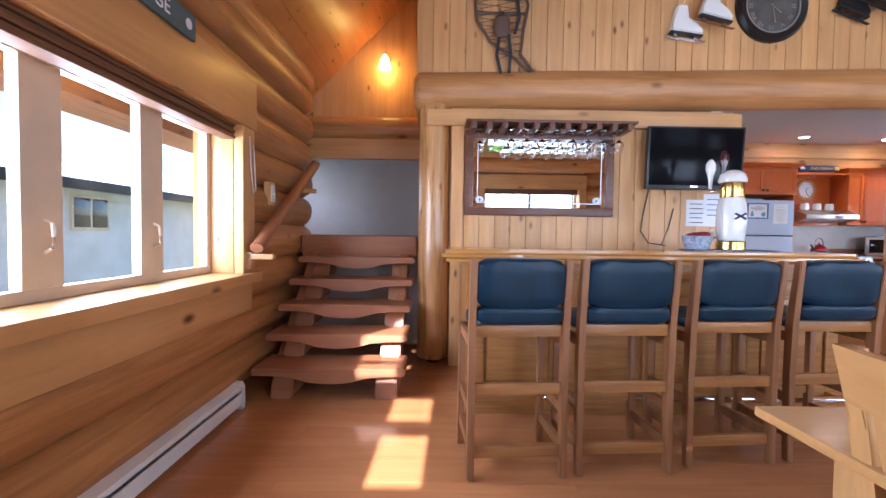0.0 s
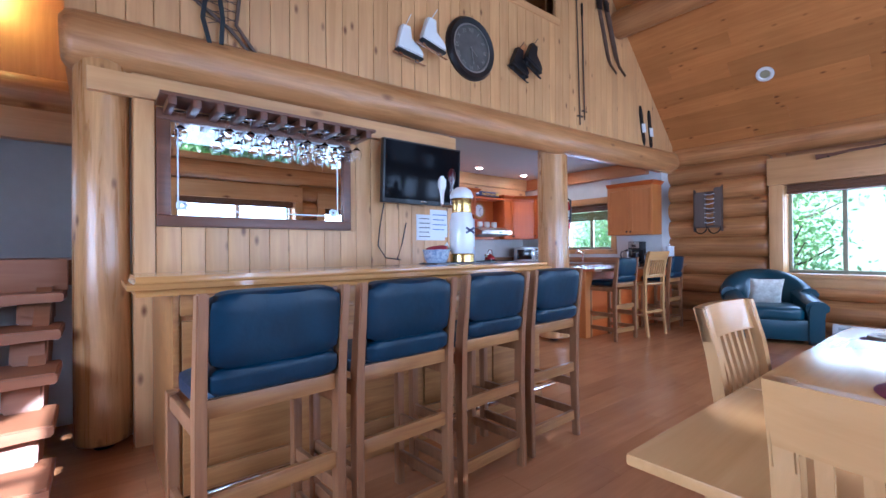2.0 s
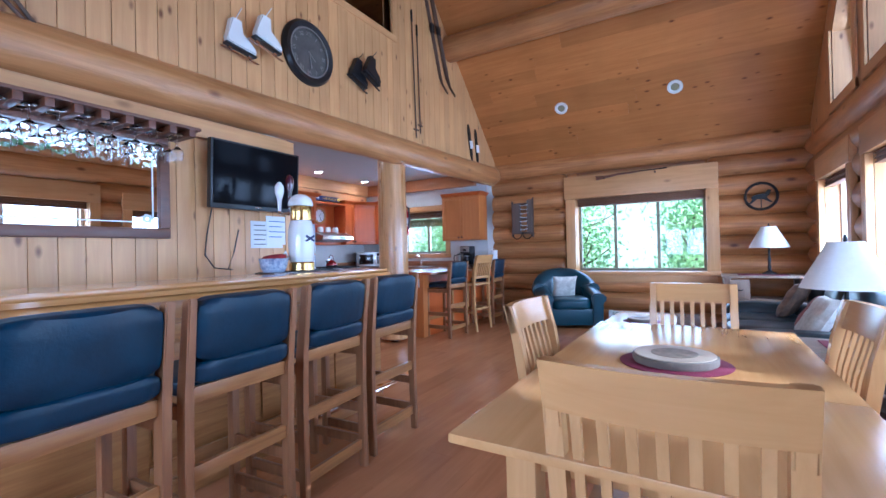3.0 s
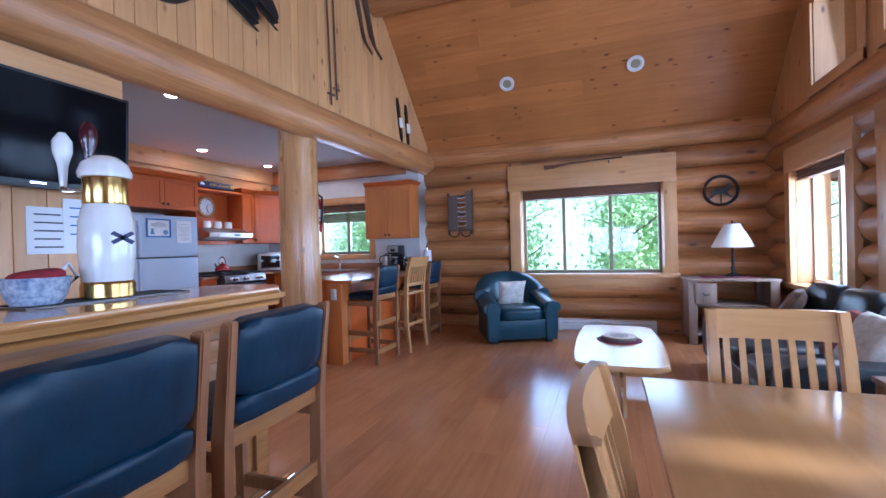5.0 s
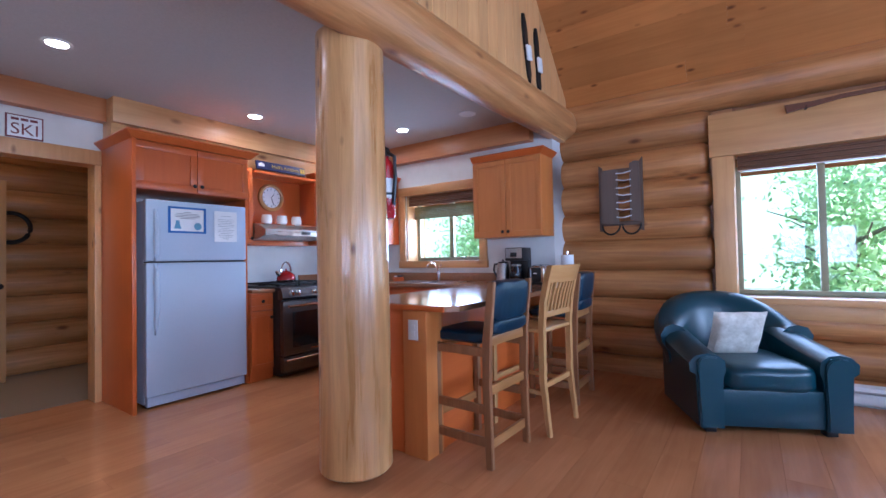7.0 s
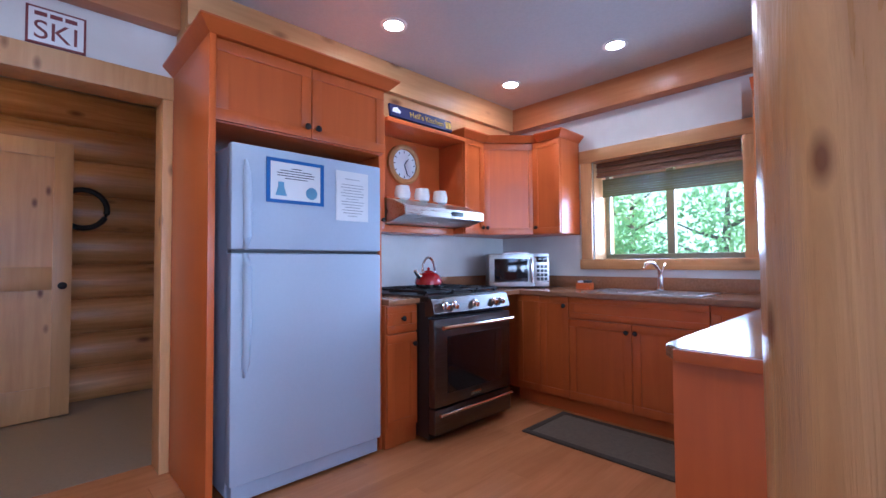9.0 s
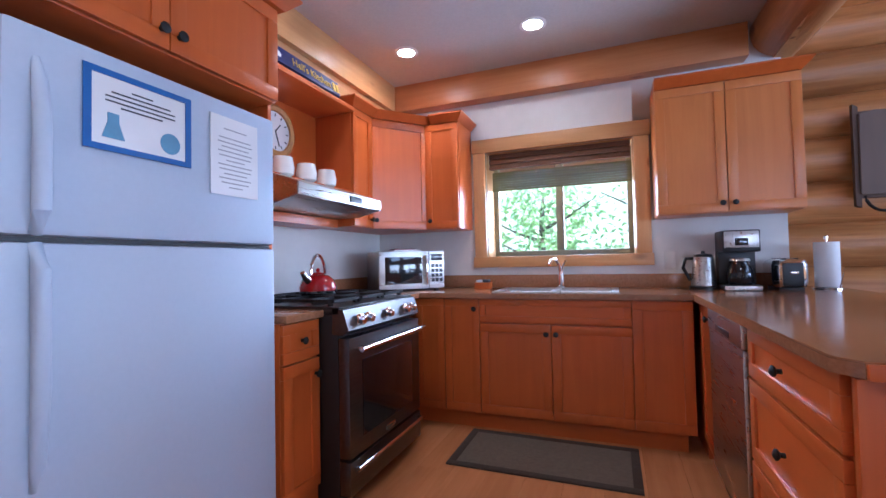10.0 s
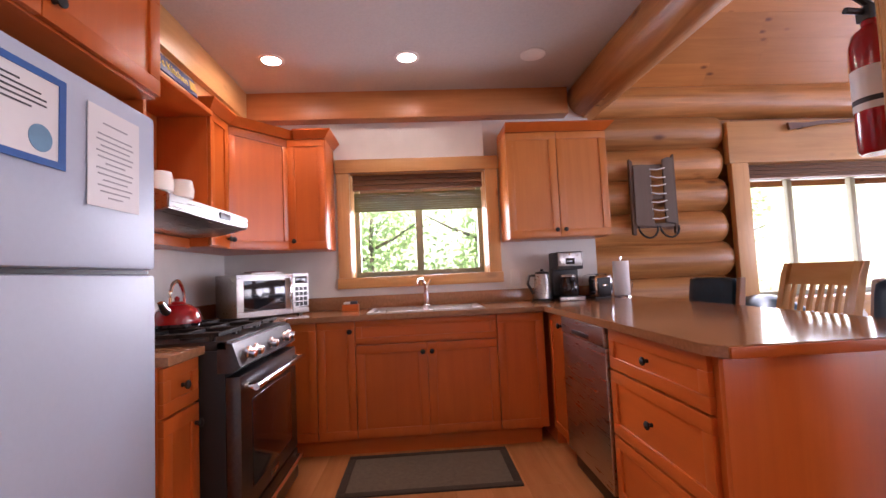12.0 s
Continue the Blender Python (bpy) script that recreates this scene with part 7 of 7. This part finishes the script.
while x < 2.84:
    xb = min(x + 0.135, 2.848)
    box_part("board", PINEZ, wall_b, x + 0.0015, xb - 0.0015, BY + 0.0005, BY + 0.0145, 0.0, 2.083, 0.003)
    x = xb

# tap tower, basket
dt_ = thing("drip_tray", pose(2.42, 3.575, 1.06), "dark metal drip tray under the beer tap", "tray")
box_part("pan", DARKSTEEL, dt_, -0.30, 0.30, -0.10, 0.105, 0, 0.006, 0.002)
for k in range(9):
    box_part("grille_bar", IRON, dt_, -0.285, 0.285, -0.088 + 0.022 * k, -0.080 + 0.022 * k, 0.006, 0.009, 0)
tt = thing("beer_tap_tower", pose(2.42, 3.55, 1.069) @ Matrix.Scale(1.1, 4), "white ceramic beer tap tower with brass bands", "beer tap")
bm = bmesh.new()
bm_lathe(bm, [(0.078, 0.0), (0.082, 0.004), (0.082, 0.05), (0.074, 0.06)], 28)
part("base_band", bm, BRASS, tt)
bm = bmesh.new()
bm_lathe(bm, [(0.074, 0.055), (0.082, 0.10), (0.086, 0.18), (0.083, 0.27), (0.072, 0.32), (0.066, 0.335)], 32)
part("column", bm, CERAMIC, tt)
bm = bmesh.new()
bm_lathe(bm, [(0.066, 0.33), (0.069, 0.34), (0.066, 0.39), (0.069, 0.425), (0.066, 0.435)], 28)
part("collar", bm, BRASS, tt)
bm = bmesh.new()
bm_lathe(bm, [(0.078, 0.43), (0.082, 0.445), (0.07, 0.48), (0.04, 0.505), (0.01, 0.512)], 32)
part("dome", bm, CERAMIC, tt)
for s in (-1, 1):
    bm = bmesh.new()
    bm_prism(bm, [(-0.04 * s, 0.20), (0.03 * s, 0.235), (0.04 * s, 0.225), (-0.03 * s, 0.19)], -0.0885, -0.0825)
    part("emblem", bm, NAVY, tt)
for q, m_, zz in ((-0.05, CERAMIC, 0.50), (0.035, mat("maroon_lacquer", (0.06, 0.008, 0.015), 0.25, kind="plain", coat=0.4), 0.56)):
    bm = bmesh.new()
    bm_tube(bm, [(0.0, 0.05, 0.385), (q, 0.14, 0.385), (q, 0.15, 0.40)], 0.012, 10)
    sp = part("faucet", bm, CHROME, tt)
    bm = bmesh.new()
    bm_lathe(bm, [(0.010, 0.40), (0.013, 0.44), (0.016, zz - 0.02), (0.030, zz + 0.03), (0.030, zz + 0.07), (0.012, zz + 0.10)], 16, Matrix.Translation((q, 0.15, 0)))
    part("tap_handle", bm, m_, tt)
bs = thing("basket", pose(2.20, 3.58, 1.069), "blue and white bowl with a red cloth on the bar", "basket")
bm = bmesh.new()
bm_lathe(bm, [(0.07, 0), (0.085, 0.03), (0.098, 0.09), (0.102, 0.095), (0.092, 0.09), (0.078, 0.03)], 28)
part("bowl", bm, mat("blue_white_print", (0.62, 0.66, 0.72), 0.4, kind="plain", col2=(0.08, 0.14, 0.30), scale=5), bs)
bm = bmesh.new()
bm_soft(bm, -0.075, 0.075, -0.075, 0.075, 0.07, 0.125, 2.5, 12, None, 0.02)
part("cloth", bm, mat("red_cloth", (0.35, 0.02, 0.03), 0.9, kind="fabric", col2=(0.12, 0.01, 0.012)), bs)
bm = bmesh.new()
bm_tube(bm, [(0.06, 0, 0.09), (0.10, 0, 0.14), (0.13, 0, 0.09), (0.09, 0, 0.04)], 0.008, 8)
part("handle", bm, CERAMIC, bs)


# ---- loft wall ornaments ----
WY = LY + 0.002                      # face of the loft boards


def band(bm, pts, w, y0, y1):
    """A flat strap that follows (x, z) points."""
    P = [Vector((p[0], 0, p[1])) for p in pts]
    for a, b in zip(P, P[1:]):
        d = (b - a).normalized()
        n_ = Vector((-d.z, 0, d.x)) * w / 2
        bm_prism(bm, [((a + n_).x, (a + n_).z), ((b + n_).x, (b + n_).z), ((b - n_).x, (b - n_).z), ((a - n_).x, (a - n_).z)], y0, y1)


cl = thing("wall_clock", pose(3.23, WY, 3.18), "large round dark clock with a pewter dial ring", "clock")
bm = bmesh.new()
bm_lathe(bm, [(0.315, 0), (0.315, 0.03), (0.29, 0.06), (0.245, 0.05), (0.235, 0.03), (0.235, 0.0)], 48, R90)
part("rim", bm, BLACK, cl)
bm = bmesh.new()
bm_lathe(bm, [(0.236, 0.0), (0.236, 0.025)], 48, R90)
part("dial", bm, mat("pewter_dial", (0.13, 0.12, 0.105), 0.5, 0.2, kind="plain", col2=(0.07, 0.065, 0.058)), cl)
bm = bmesh.new()
bm_lathe(bm, [(0.242, 0.03), (0.242, 0.045), (0.228, 0.045), (0.228, 0.03)], 48, R90, close=False)
part("dial_ring", bm, mat("pewter", (0.36, 0.34, 0.31), 0.4, 0.6, kind="plain"), cl)
for k in range(12):
    text("numeral", ("XII", "I", "II", "III", "IV", "V", "VI", "VII", "VIII", "IX", "X", "XI")[k], 0.055, bpy.data.materials["pewter"], cl, Matrix.Rotation(radians(30 * k), 4, 'Y') @ pose(0, -0.027, 0.185, 90, 0, 0))
for a, l in ((130, 0.10), (170, 0.15)):
    box_part("hand", bpy.data.materials["pewter"], cl, -0.005, 0.005, -0.034, -0.030, -0.02, l, 0, "", Matrix.Rotation(radians(a), 4, 'Y'))


def skate(x, z, rot, boot, blade, label):
    s = thing("ice_skate", pose(x, WY - 0.02, z) @ Matrix.Rotation(radians(rot), 4, 'Y'), label, "ice skate")
    bm = bmesh.new()
    pr = [(-0.13, 0.06), (-0.13, 0.11), (-0.115, 0.28), (-0.02, 0.29), (-0.015, 0.17), (0.07, 0.13), (0.13, 0.115), (0.145, 0.08), (0.13, 0.06)]
    bm_prism(bm, pr, -0.055, 0.015)
    bmesh.ops.bevel(bm, geom=bm.edges, offset=0.012, segments=3, affect='EDGES')
    part("boot", bm, boot, s)
    box_part("sole", BLACK, s, -0.135, 0.145, -0.05, 0.01, 0.045, 0.062, 0.004)
    bm = bmesh.new()
    bm_prism(bm, [(-0.17, 0.0), (0.17, 0.0), (0.19, 0.02), (0.165, 0.02), (-0.17, 0.016)], -0.024, -0.018)
    for q in (-0.09, 0.09):
        bm_prism(bm, [(q - 0.02, 0.014), (q + 0.02, 0.014), (q + 0.012, 0.05), (q - 0.012, 0.05)], -0.030, -0.012)
    part("blade", bm, blade, s)
    bm = bmesh.new()
    bm_tube(bm, [(-0.06, 0.0, 0.28), (-0.03, 0.01, 0.36), (0.0, 0.012, 0.44)], 0.004, 6)
    part("lace", bm, boot, s)
    return s


skate(2.46, 2.86, 7, CERAMIC, CHROME, "white figure skate with a steel blade hanging on the wall")
sk2 = skate(2.66, 2.95, 14, CERAMIC, CHROME, "white figure skate overlapping its pair on the wall")
sk2.matrix_basis = pose(2.66, WY - 0.095, 2.96) @ Matrix.Rotation(radians(13), 4, 'Y')
skate(3.90, 3.08, 20, BLACK, IRON, "black hockey skate hanging on the loft wall")
sk3 = skate(4.12, 3.15, 34, BLACK, IRON, "black hockey skate overlapping its pair on the wall")
sk3.matrix_basis = pose(4.04, WY - 0.095, 3.14) @ Matrix.Rotation(radians(22), 4, 'Y')

sw = thing("snowshoe", pose(0.90, WY - 0.03, 2.52), "old wooden snowshoe with dark leather straps", "snowshoe")
bm = bmesh.new()
loop = [(0.26, 0.0), (0.10, 0.16), (-0.12, 0.30), (-0.24, 0.48), (-0.26, 0.66), (-0.16, 0.82), (0.0, 0.88), (0.14, 0.80), (0.20, 0.62), (0.16, 0.40), (0.14, 0.20), (0.28, 0.02)]
bm_tube(bm, [(p[0], 0, p[1]) for p in loop], 0.013, 8)
part("frame", bm, OLDWOOD, sw)
bm = bmesh.new()
for k in range(11):
    z = 0.16 + 0.06 * k
    l_ = -0.02 - 0.22 * min(1, (z - 0.1) / 0.35)
    bm_tube(bm, [(l_, 0.004, z + 0.05), (0.15, -0.004, z)], 0.003, 5)
    bm_tube(bm, [(l_ + 0.02, -0.004, z), (0.16, 0.004, z + 0.09)], 0.003, 5)
for q in (-0.18, 0.14):
    bm_tube(bm, [(-0.22 + q * 0.2, 0, 0.62 + q * 0.4), (0.19, 0, 0.62 + q * 0.4)], 0.012, 6)
part("webbing", bm, OLDWOOD, sw)
for pts in (((-0.05, 0.34), (-0.07, 0.18), (-0.03, 0.02)), ((0.03, 0.36), (0.05, 0.2), (0.04, 0.03)), ((-0.02, 0.55), (-0.06, 0.42), (-0.05, 0.34)), ((0.10, 0.68), (0.12, 0.50), (0.08, 0.36))):
    bm = bmesh.new()
    band(bm, pts, 0.028, -0.03, -0.022)
    part("strap", bm, BLACK, sw)
bm = bmesh.new()
bm_soft(bm, -0.10, 0.04, -0.05, -0.005, 0.33, 0.52, 3, 10)
part("toe_piece", bm, OLDWOOD, sw)

for x, z0, z1, dx in ((5.10, 2.74, 4.45, 0.06), (5.20, 2.82, 4.30, 0.04)):
    p = thing("ski_pole", pose(x, WY - 0.02, z0), "old bamboo ski pole hanging on the loft wall", "ski pole", "old ski poles")
    bm = bmesh.new()
    bm_tube(bm, [(0, 0, 0), (-dx, 0, z1 - z0)], 0.009, 8)
    part("shaft", bm, OLDWOOD, p)
    bm = bmesh.new()
    bm_tube(bm, [(-dx + 0.006, 0, z1 - z0 - 0.14), (-dx, 0, z1 - z0 + 0.01)], 0.014, 8)
    part("grip", bm, BLACK, p)
    bm = bmesh.new()
    bm_tube(bm, [(0.055 * math.cos(a) - 0.004, 0.018 * math.sin(a), 0.11) for a in [2 * math.pi * k / 16 for k in range(17)]], 0.006, 6)
    part("basket", bm, OLDWOOD, p)
for x0, x1 in ((5.30, 5.84), (5.42, 6.02)):
    p = thing("ski", pose(0, WY - 0.02 - 0.03 * (x0 > 5.4), 0), "old wooden ski leaning across the loft wall", "ski", "old wooden skis")
    bm = bmesh.new()
    d = Vector((x1 - x0, 0, -1.55))
    pts = [Vector((x0, 0, 5.10)) + d * (k / 12) for k in range(13)]
    for k in (11, 12):
        pts[k].y -= 0.02 * (k - 10) ** 2
    bm_tube(bm, [tuple(q) for q in pts], 0.035, 8, None, 0.25)
    part("runner", bm, OLDWOOD, p)
    box_part("binding", BLACK, p, x0 + 0.19, x0 + 0.27, -0.04, -0.008, 4.36, 4.48, 0.004)
# pair of short dark skis with pale bindings
for x, z, r_ in ((6.77, 2.71, 2), (6.985, 2.68, 7)):
    p = thing("small_snowshoe", pose(x, WY - 0.012, z) @ Matrix.Rotation(radians(-14 + r_), 4, 'Y'), "short dark ski with pale bindings on the wall", "ski")
    bm = bmesh.new()
    bm_prism(bm, [(-0.035, 0.08), (0.0, 0.0), (0.035, 0.08), (0.04, 0.50), (0.015, 0.60), (-0.015, 0.60), (-0.04, 0.50)], -0.012, 0.012)
    bmesh.ops.bevel(bm, geom=bm.edges, offset=0.004, segments=2, affect='EDGES')
    part("runner", bm, IRON, p)
    box_part("binding", PAPER, p, -0.045, 0.045, -0.03, -0.013, 0.20, 0.33, 0.004)

# wall lamp on the stair hall wall
wl = thing("wall_lamp", pose(-0.27, 5.50, 2.98), "small wall lamp with a glowing bell shade", "lamp")
bm = bmesh.new()
bm_lathe(bm, [(0.05, 0), (0.05, 0.015), (0.02, 0.025)], 18, pose(0, 0, 0.12, 90, 0, 0))
part("back_plate", bm, IRON, wl)
bm = bmesh.new()
bm_tube(bm, [(0, -0.01, 0.12), (0, -0.08, 0.19), (0, -0.12, 0.15)], 0.008, 8)
part("arm", bm, IRON, wl)
bm = bmesh.new()
bm_lathe(bm, [(0.07, 0.0), (0.055, 0.04), (0.045, 0.10), (0.02, 0.14)], 22, Matrix.Translation((0, -0.12, 0)))
part("shade", bm, BULB, wl, "glowing frosted glass shade")
lamp("wall_lamp_light", 'POINT', pose(-0.27, 5.34, 2.94), 0.6, (1.0, 0.66, 0.09), radius=0.05)
swt = thing("light_switch", pose(WX + 0.012, 3.93, 1.45), "white light switch on the log wall", "switch")
box_part("block", PINEZ, swt, -0.05, 0.0, -0.05, 0.05, -0.09, 0.09, 0.004)
box_part("cover", CERAMIC, swt, 0.0, 0.008, -0.04, 0.04, -0.065, 0.065, 0.002)
box_part("toggle", CERAMIC, swt, 0.008, 0.018, -0.006, 0.006, -0.012, 0.012, 0.001)
ls = thing("sign", pose(WX + 0.024, 2.385, 2.185), "blue-grey painted wooden sign over the casement window", "sign")
box_part("board", mat("blue_grey_paint", (0.10, 0.16, 0.17), 0.7, kind="plain", col2=(0.07, 0.11, 0.12), scale=2), ls, 0.0, 0.02, -0.42, 0.42, -0.055, 0.075, 0.004)
text("lettering", "LODGE", 0.10, PAPER, ls, pose(0.021, 0.04, 0.01, 90, 0, 90))
bm = bmesh.new()
bm_lathe(bm, [(0.028, 0), (0.028, 0.002)], 8, pose(0.0205, 0.355, 0.01, 0, 90, 0))
part("emblem", bm, PAPER, ls)
cdn = thing("blind_cord", pose(WX + 0.02, 3.50, 0), "pale pull cord of the casement's blind", "cord")
bm = bmesh.new()
bm_tube(bm, [(0, 0, 1.80), (0.004, 0.01, 1.60), (0.004, 0.05, 1.42), (0.004, 0.09, 1.45), (0.002, 0.06, 1.75)], 0.004, 6)
part("cord", bm, PAPER, cdn)
for y in (2.83, 2.19):
    h_ = thing("window_handle", pose(-1.17, y, 1.12), "dark curved casement window handle", "handle")
    bm = bmesh.new()
    bm_tube(bm, [(0, 0, -0.06), (0.03, 0, -0.045), (0.035, 0, 0.0), (0.03, 0, 0.05), (0.0, 0, 0.065)], 0.008, 8)
    part("lever", bm, VINYLW, h_)

# ---- living room walls ----
sl = thing("wooden_sled", pose(EX - 0.03, 3.80, 1.42), "old weathered sled with rope rungs hung on the log wall", "sled")
for y0, y1, za, zb in ((0.015, 0.185, 0.06, 0.60), (-0.185, -0.085, 0.08, 0.66)):
    bm = bmesh.new()
    bm_prism(bm, [(y0, za), (y1, za + 0.015), (y1 - 0.006, zb - 0.01), ((y0 + y1) / 2, zb + 0.008), (y0 + 0.006, zb)], -0.05, -0.03, 0)
    bmesh.ops.bevel(bm, geom=bm.edges, offset=0.004, segments=2, affect='EDGES')
    part("board", bm, SLEDWOOD, sl)
for k in range(7):
    z = 0.13 + 0.072 * k
    bm = bmesh.new()
    bm_tube(bm, [(-0.052, 0.035, z + 0.012 * (k % 2)), (-0.056, -0.03, z - 0.006), (-0.052, -0.105, z + 0.010 * ((k + 1) % 2))], 0.006, 6)
    part("rope_rung", bm, PAPER, sl, "pale rope rung")
for y in (0.19, -0.19):
    bm = bmesh.new()
    bm_prism(bm, [(y - 0.014, -0.01), (y + 0.014, 0.0), (y + 0.014, 0.66), (y - 0.014, 0.70 if y < 0 else 0.64)], -0.035, 0.0, 0)
    part("runner", bm, OLDWOOD, sl)
for z in (0.05, 0.30, 0.57):
    box_part("cross_bar", OLDWOOD, sl, -0.03, -0.005, -0.18, 0.18, z, z + 0.04, 0.004)
for y0 in (0.17, -0.02):
    bm = bmesh.new()
    bm_tube(bm, [(-0.06 - 0.02 * math.sin(math.pi * k / 10), y0 - 0.085 + 0.085 * math.cos(math.pi * k / 10), 0.06 - 0.10 * math.sin(math.pi * k / 10)) for k in range(11)], 0.009, 8)
    part("hook_iron", bm, IRON, sl, "curved dark runner iron")
dw_ = thing("wheel_ornament", pose(EX - 0.015, 0.30, 1.86), "round black iron ornament with a leaping deer", "ornament")
bm = bmesh.new()
bm_tube(bm, [(0, 0.185 * math.cos(a), 0.185 * math.sin(a)) for a in [2 * math.pi * k / 32 for k in range(33)]], 0.018, 8)
part("ring", bm, IRON, dw_)
bm = bmesh.new()
bm_prism(bm, [(0.12, -0.01), (0.05, 0.03), (-0.04, 0.03), (-0.08, 0.09), (-0.12, 0.08), (-0.10, 0.03), (-0.06, -0.02), (-0.11, -0.07), (-0.14, -0.09), (-0.10, -0.09), (-0.03, -0.045), (0.05, -0.04), (0.10, -0.09), (0.15, -0.11), (0.10, -0.04)], -0.006, 0.006, 0)
part("deer", bm, IRON, dw_)
bm = bmesh.new()
bm_tube(bm, [(0, 0.0, -0.185), (0, 0.0, -0.04)], 0.006, 6)
part("stay", bm, IRON, dw_)
gn = thing("wooden_rifle", pose(EX - 0.05, 1.98, 2.365, -1.5, 0, 0), "slender dark rifle resting on the window head", "ornament")
bm = bmesh.new()
bm_prism(bm, [(0.52, -0.045), (0.53, 0.02), (0.36, 0.012), (0.20, 0.022), (-0.10, 0.018), (-0.10, -0.002), (0.20, -0.006), (0.30, -0.02)], -0.02, 0.005, 0)
part("stock", bm, WALNUT, gn)
bm = bmesh.new()
bm_tube(bm, [(-0.008, 0.20, 0.018), (-0.008, -0.52, 0.014)], 0.009, 8)
part("barrel", bm, IRON, gn)
for y in (-0.35, 0.40):
    box_part("peg", IRON, gn, -0.02, 0.048, y - 0.01, y + 0.01, -0.035, -0.012, 0.003)

fe = thing("fire_extinguisher", pose(5.134, 4.572, 1.425), "red fire extinguisher hung on the log post", "fire extinguisher")
bm = bmesh.new()
bm_lathe(bm, [(0.045, 0), (0.052, 0.01), (0.052, 0.31), (0.042, 0.345), (0.02, 0.365), (0.018, 0.385)], 26)
part("cylinder", bm, RED, fe)
bm = bmesh.new()
bm_lathe(bm, [(0.0528, 0.12), (0.0528, 0.24)], 26, None, False)
part("label", bm, PAPER, fe, "white printed label with plain bars")
bm = bmesh.new()
bm_lathe(bm, [(0.0531, 0.14), (0.0531, 0.155)], 26, None, False)
part("label_bar", bm, INK, fe)
box_part("valve", BLACK, fe, -0.02, 0.02, -0.02, 0.02, 0.38, 0.42, 0.004)
bm = bmesh.new()
bm_tube(bm, [(0, 0.06, 0.47), (0, 0.0, 0.43), (0, -0.02, 0.42)], 0.01, 8)
bm_tube(bm, [(0, 0.07, 0.41), (0, 0.0, 0.405)], 0.009, 8)
part("lever", bm, BLACK, fe)
bm = bmesh.new()
bm_tube(bm, [(0, -0.02, 0.40), (0, -0.07, 0.37), (0, -0.075, 0.25), (0, -0.06, 0.08)], 0.012, 8)
part("hose", bm, BLACK, fe)
box_part("bracket", IRON, fe, -0.102, -0.045, -0.012, 0.012, 0.15, 0.30, 0.002)

# ---- board pieces of the loft wall ----
OPEN = (3.10, 4.62, 3.96)
x, k = 0.14, 0
while x < EX - 0.02:
    xb = min(x + 0.142, EX)
    for e in (RIDGE, OPEN[0], OPEN[1]):
        if x < e - 0.004 and xb > e:
            xb = e
    a, b = x + 0.0015, xb - 0.0015
    ta, tb_ = roof(a), roof(b)
    lo = 2.42
    cuts = [(lo, None)]
    inside = OPEN[0] - 0.001 <= x and xb <= OPEN[1] + 0.001
    bm = bmesh.new()
    if inside:
        vs = bm_prism(bm, [(a, lo), (b, lo), (b, OPEN[2]), (a, OPEN[2])], LY, LY + 0.018)
    else:
        vs = bm_prism(bm, [(a, lo), (b, lo), (b, tb_), (a, ta)], LY, LY + 0.018)
    ed = [e for e in bm.edges if all(v.co.y < LY + 0.001 for v in e.verts)]
    bmesh.ops.bevel(bm, geom=ed, offset=0.003, segments=1, affect='EDGES')
    part("board", bm, PINEZ, wall_l)
    if inside and min(ta, tb_) > 5.5:
        bm = bmesh.new()
        bm_prism(bm, [(a, 5.45), (b, 5.45), (b, tb_), (a, ta)], LY, LY + 0.018)
        part("board", bm, PINEZ, wall_l)
    x = xb
box_part("opening_sill", PINEX, wall_l, OPEN[0] - 0.08, OPEN[1] + 0.08, LY - 0.02, LY + 0.14, OPEN[2] - 0.08, OPEN[2], 0.005)
for q in (OPEN[0] - 0.08, OPEN[1]):
    box_part("opening_casing", PINEZ, wall_l, q, q + 0.08, LY - 0.02, LY + 0.14, OPEN[2], 5.45, 0.005)

# ---- floor boards, laid along the room ----
FB_L, FB_W, FB_T = 1.38, 0.192, 0.014
fb = bmesh.new()
bm_box(fb, 0.0006, FB_L - 0.0006, 0.0005, FB_W - 0.0005, -FB_T, 0.0, 0.0)
me = bpy.data.meshes.new("plank")
bmesh.ops.recalc_face_normals(fb, faces=fb.faces)
fb.to_mesh(me)
fb.free()
me.materials.append(FLOORW)
rest = bmesh.new()
row, count = 0, 0
y = SY - 0.02
while y < 7.55:
    off = (row * 0.47) % FB_L
    x = WX - 0.2 - off
    while x < EX + 0.1:
        near = (-0.5 < x + FB_L / 2 < 7.4) and 0.9 < y < 7.0 and count < 290
        if near:
            piece("plank", me, floor, pose(x, y, 0))
            count += 1
        else:
            bm_box(rest, x + 0.0006, x + FB_L - 0.0006, y + 0.0005, y + FB_W - 0.0005, -FB_T, 0.0)
        x += FB_L
    y += FB_W
    row += 1
tagged(part("planks_beyond", rest, FLOORW, floor), kind="stuff")
pb = bmesh.new()
bm_box(pb, 2.6, 5.6, 7.56, 9.48, -0.013, 0.001)
setting("floor_passage", pb, mat("grey_lino", (0.30, 0.24, 0.18), 0.4, kind="stone", col2=(0.24, 0.19, 0.14)), "plain grey-brown floor of the passage", "floor")
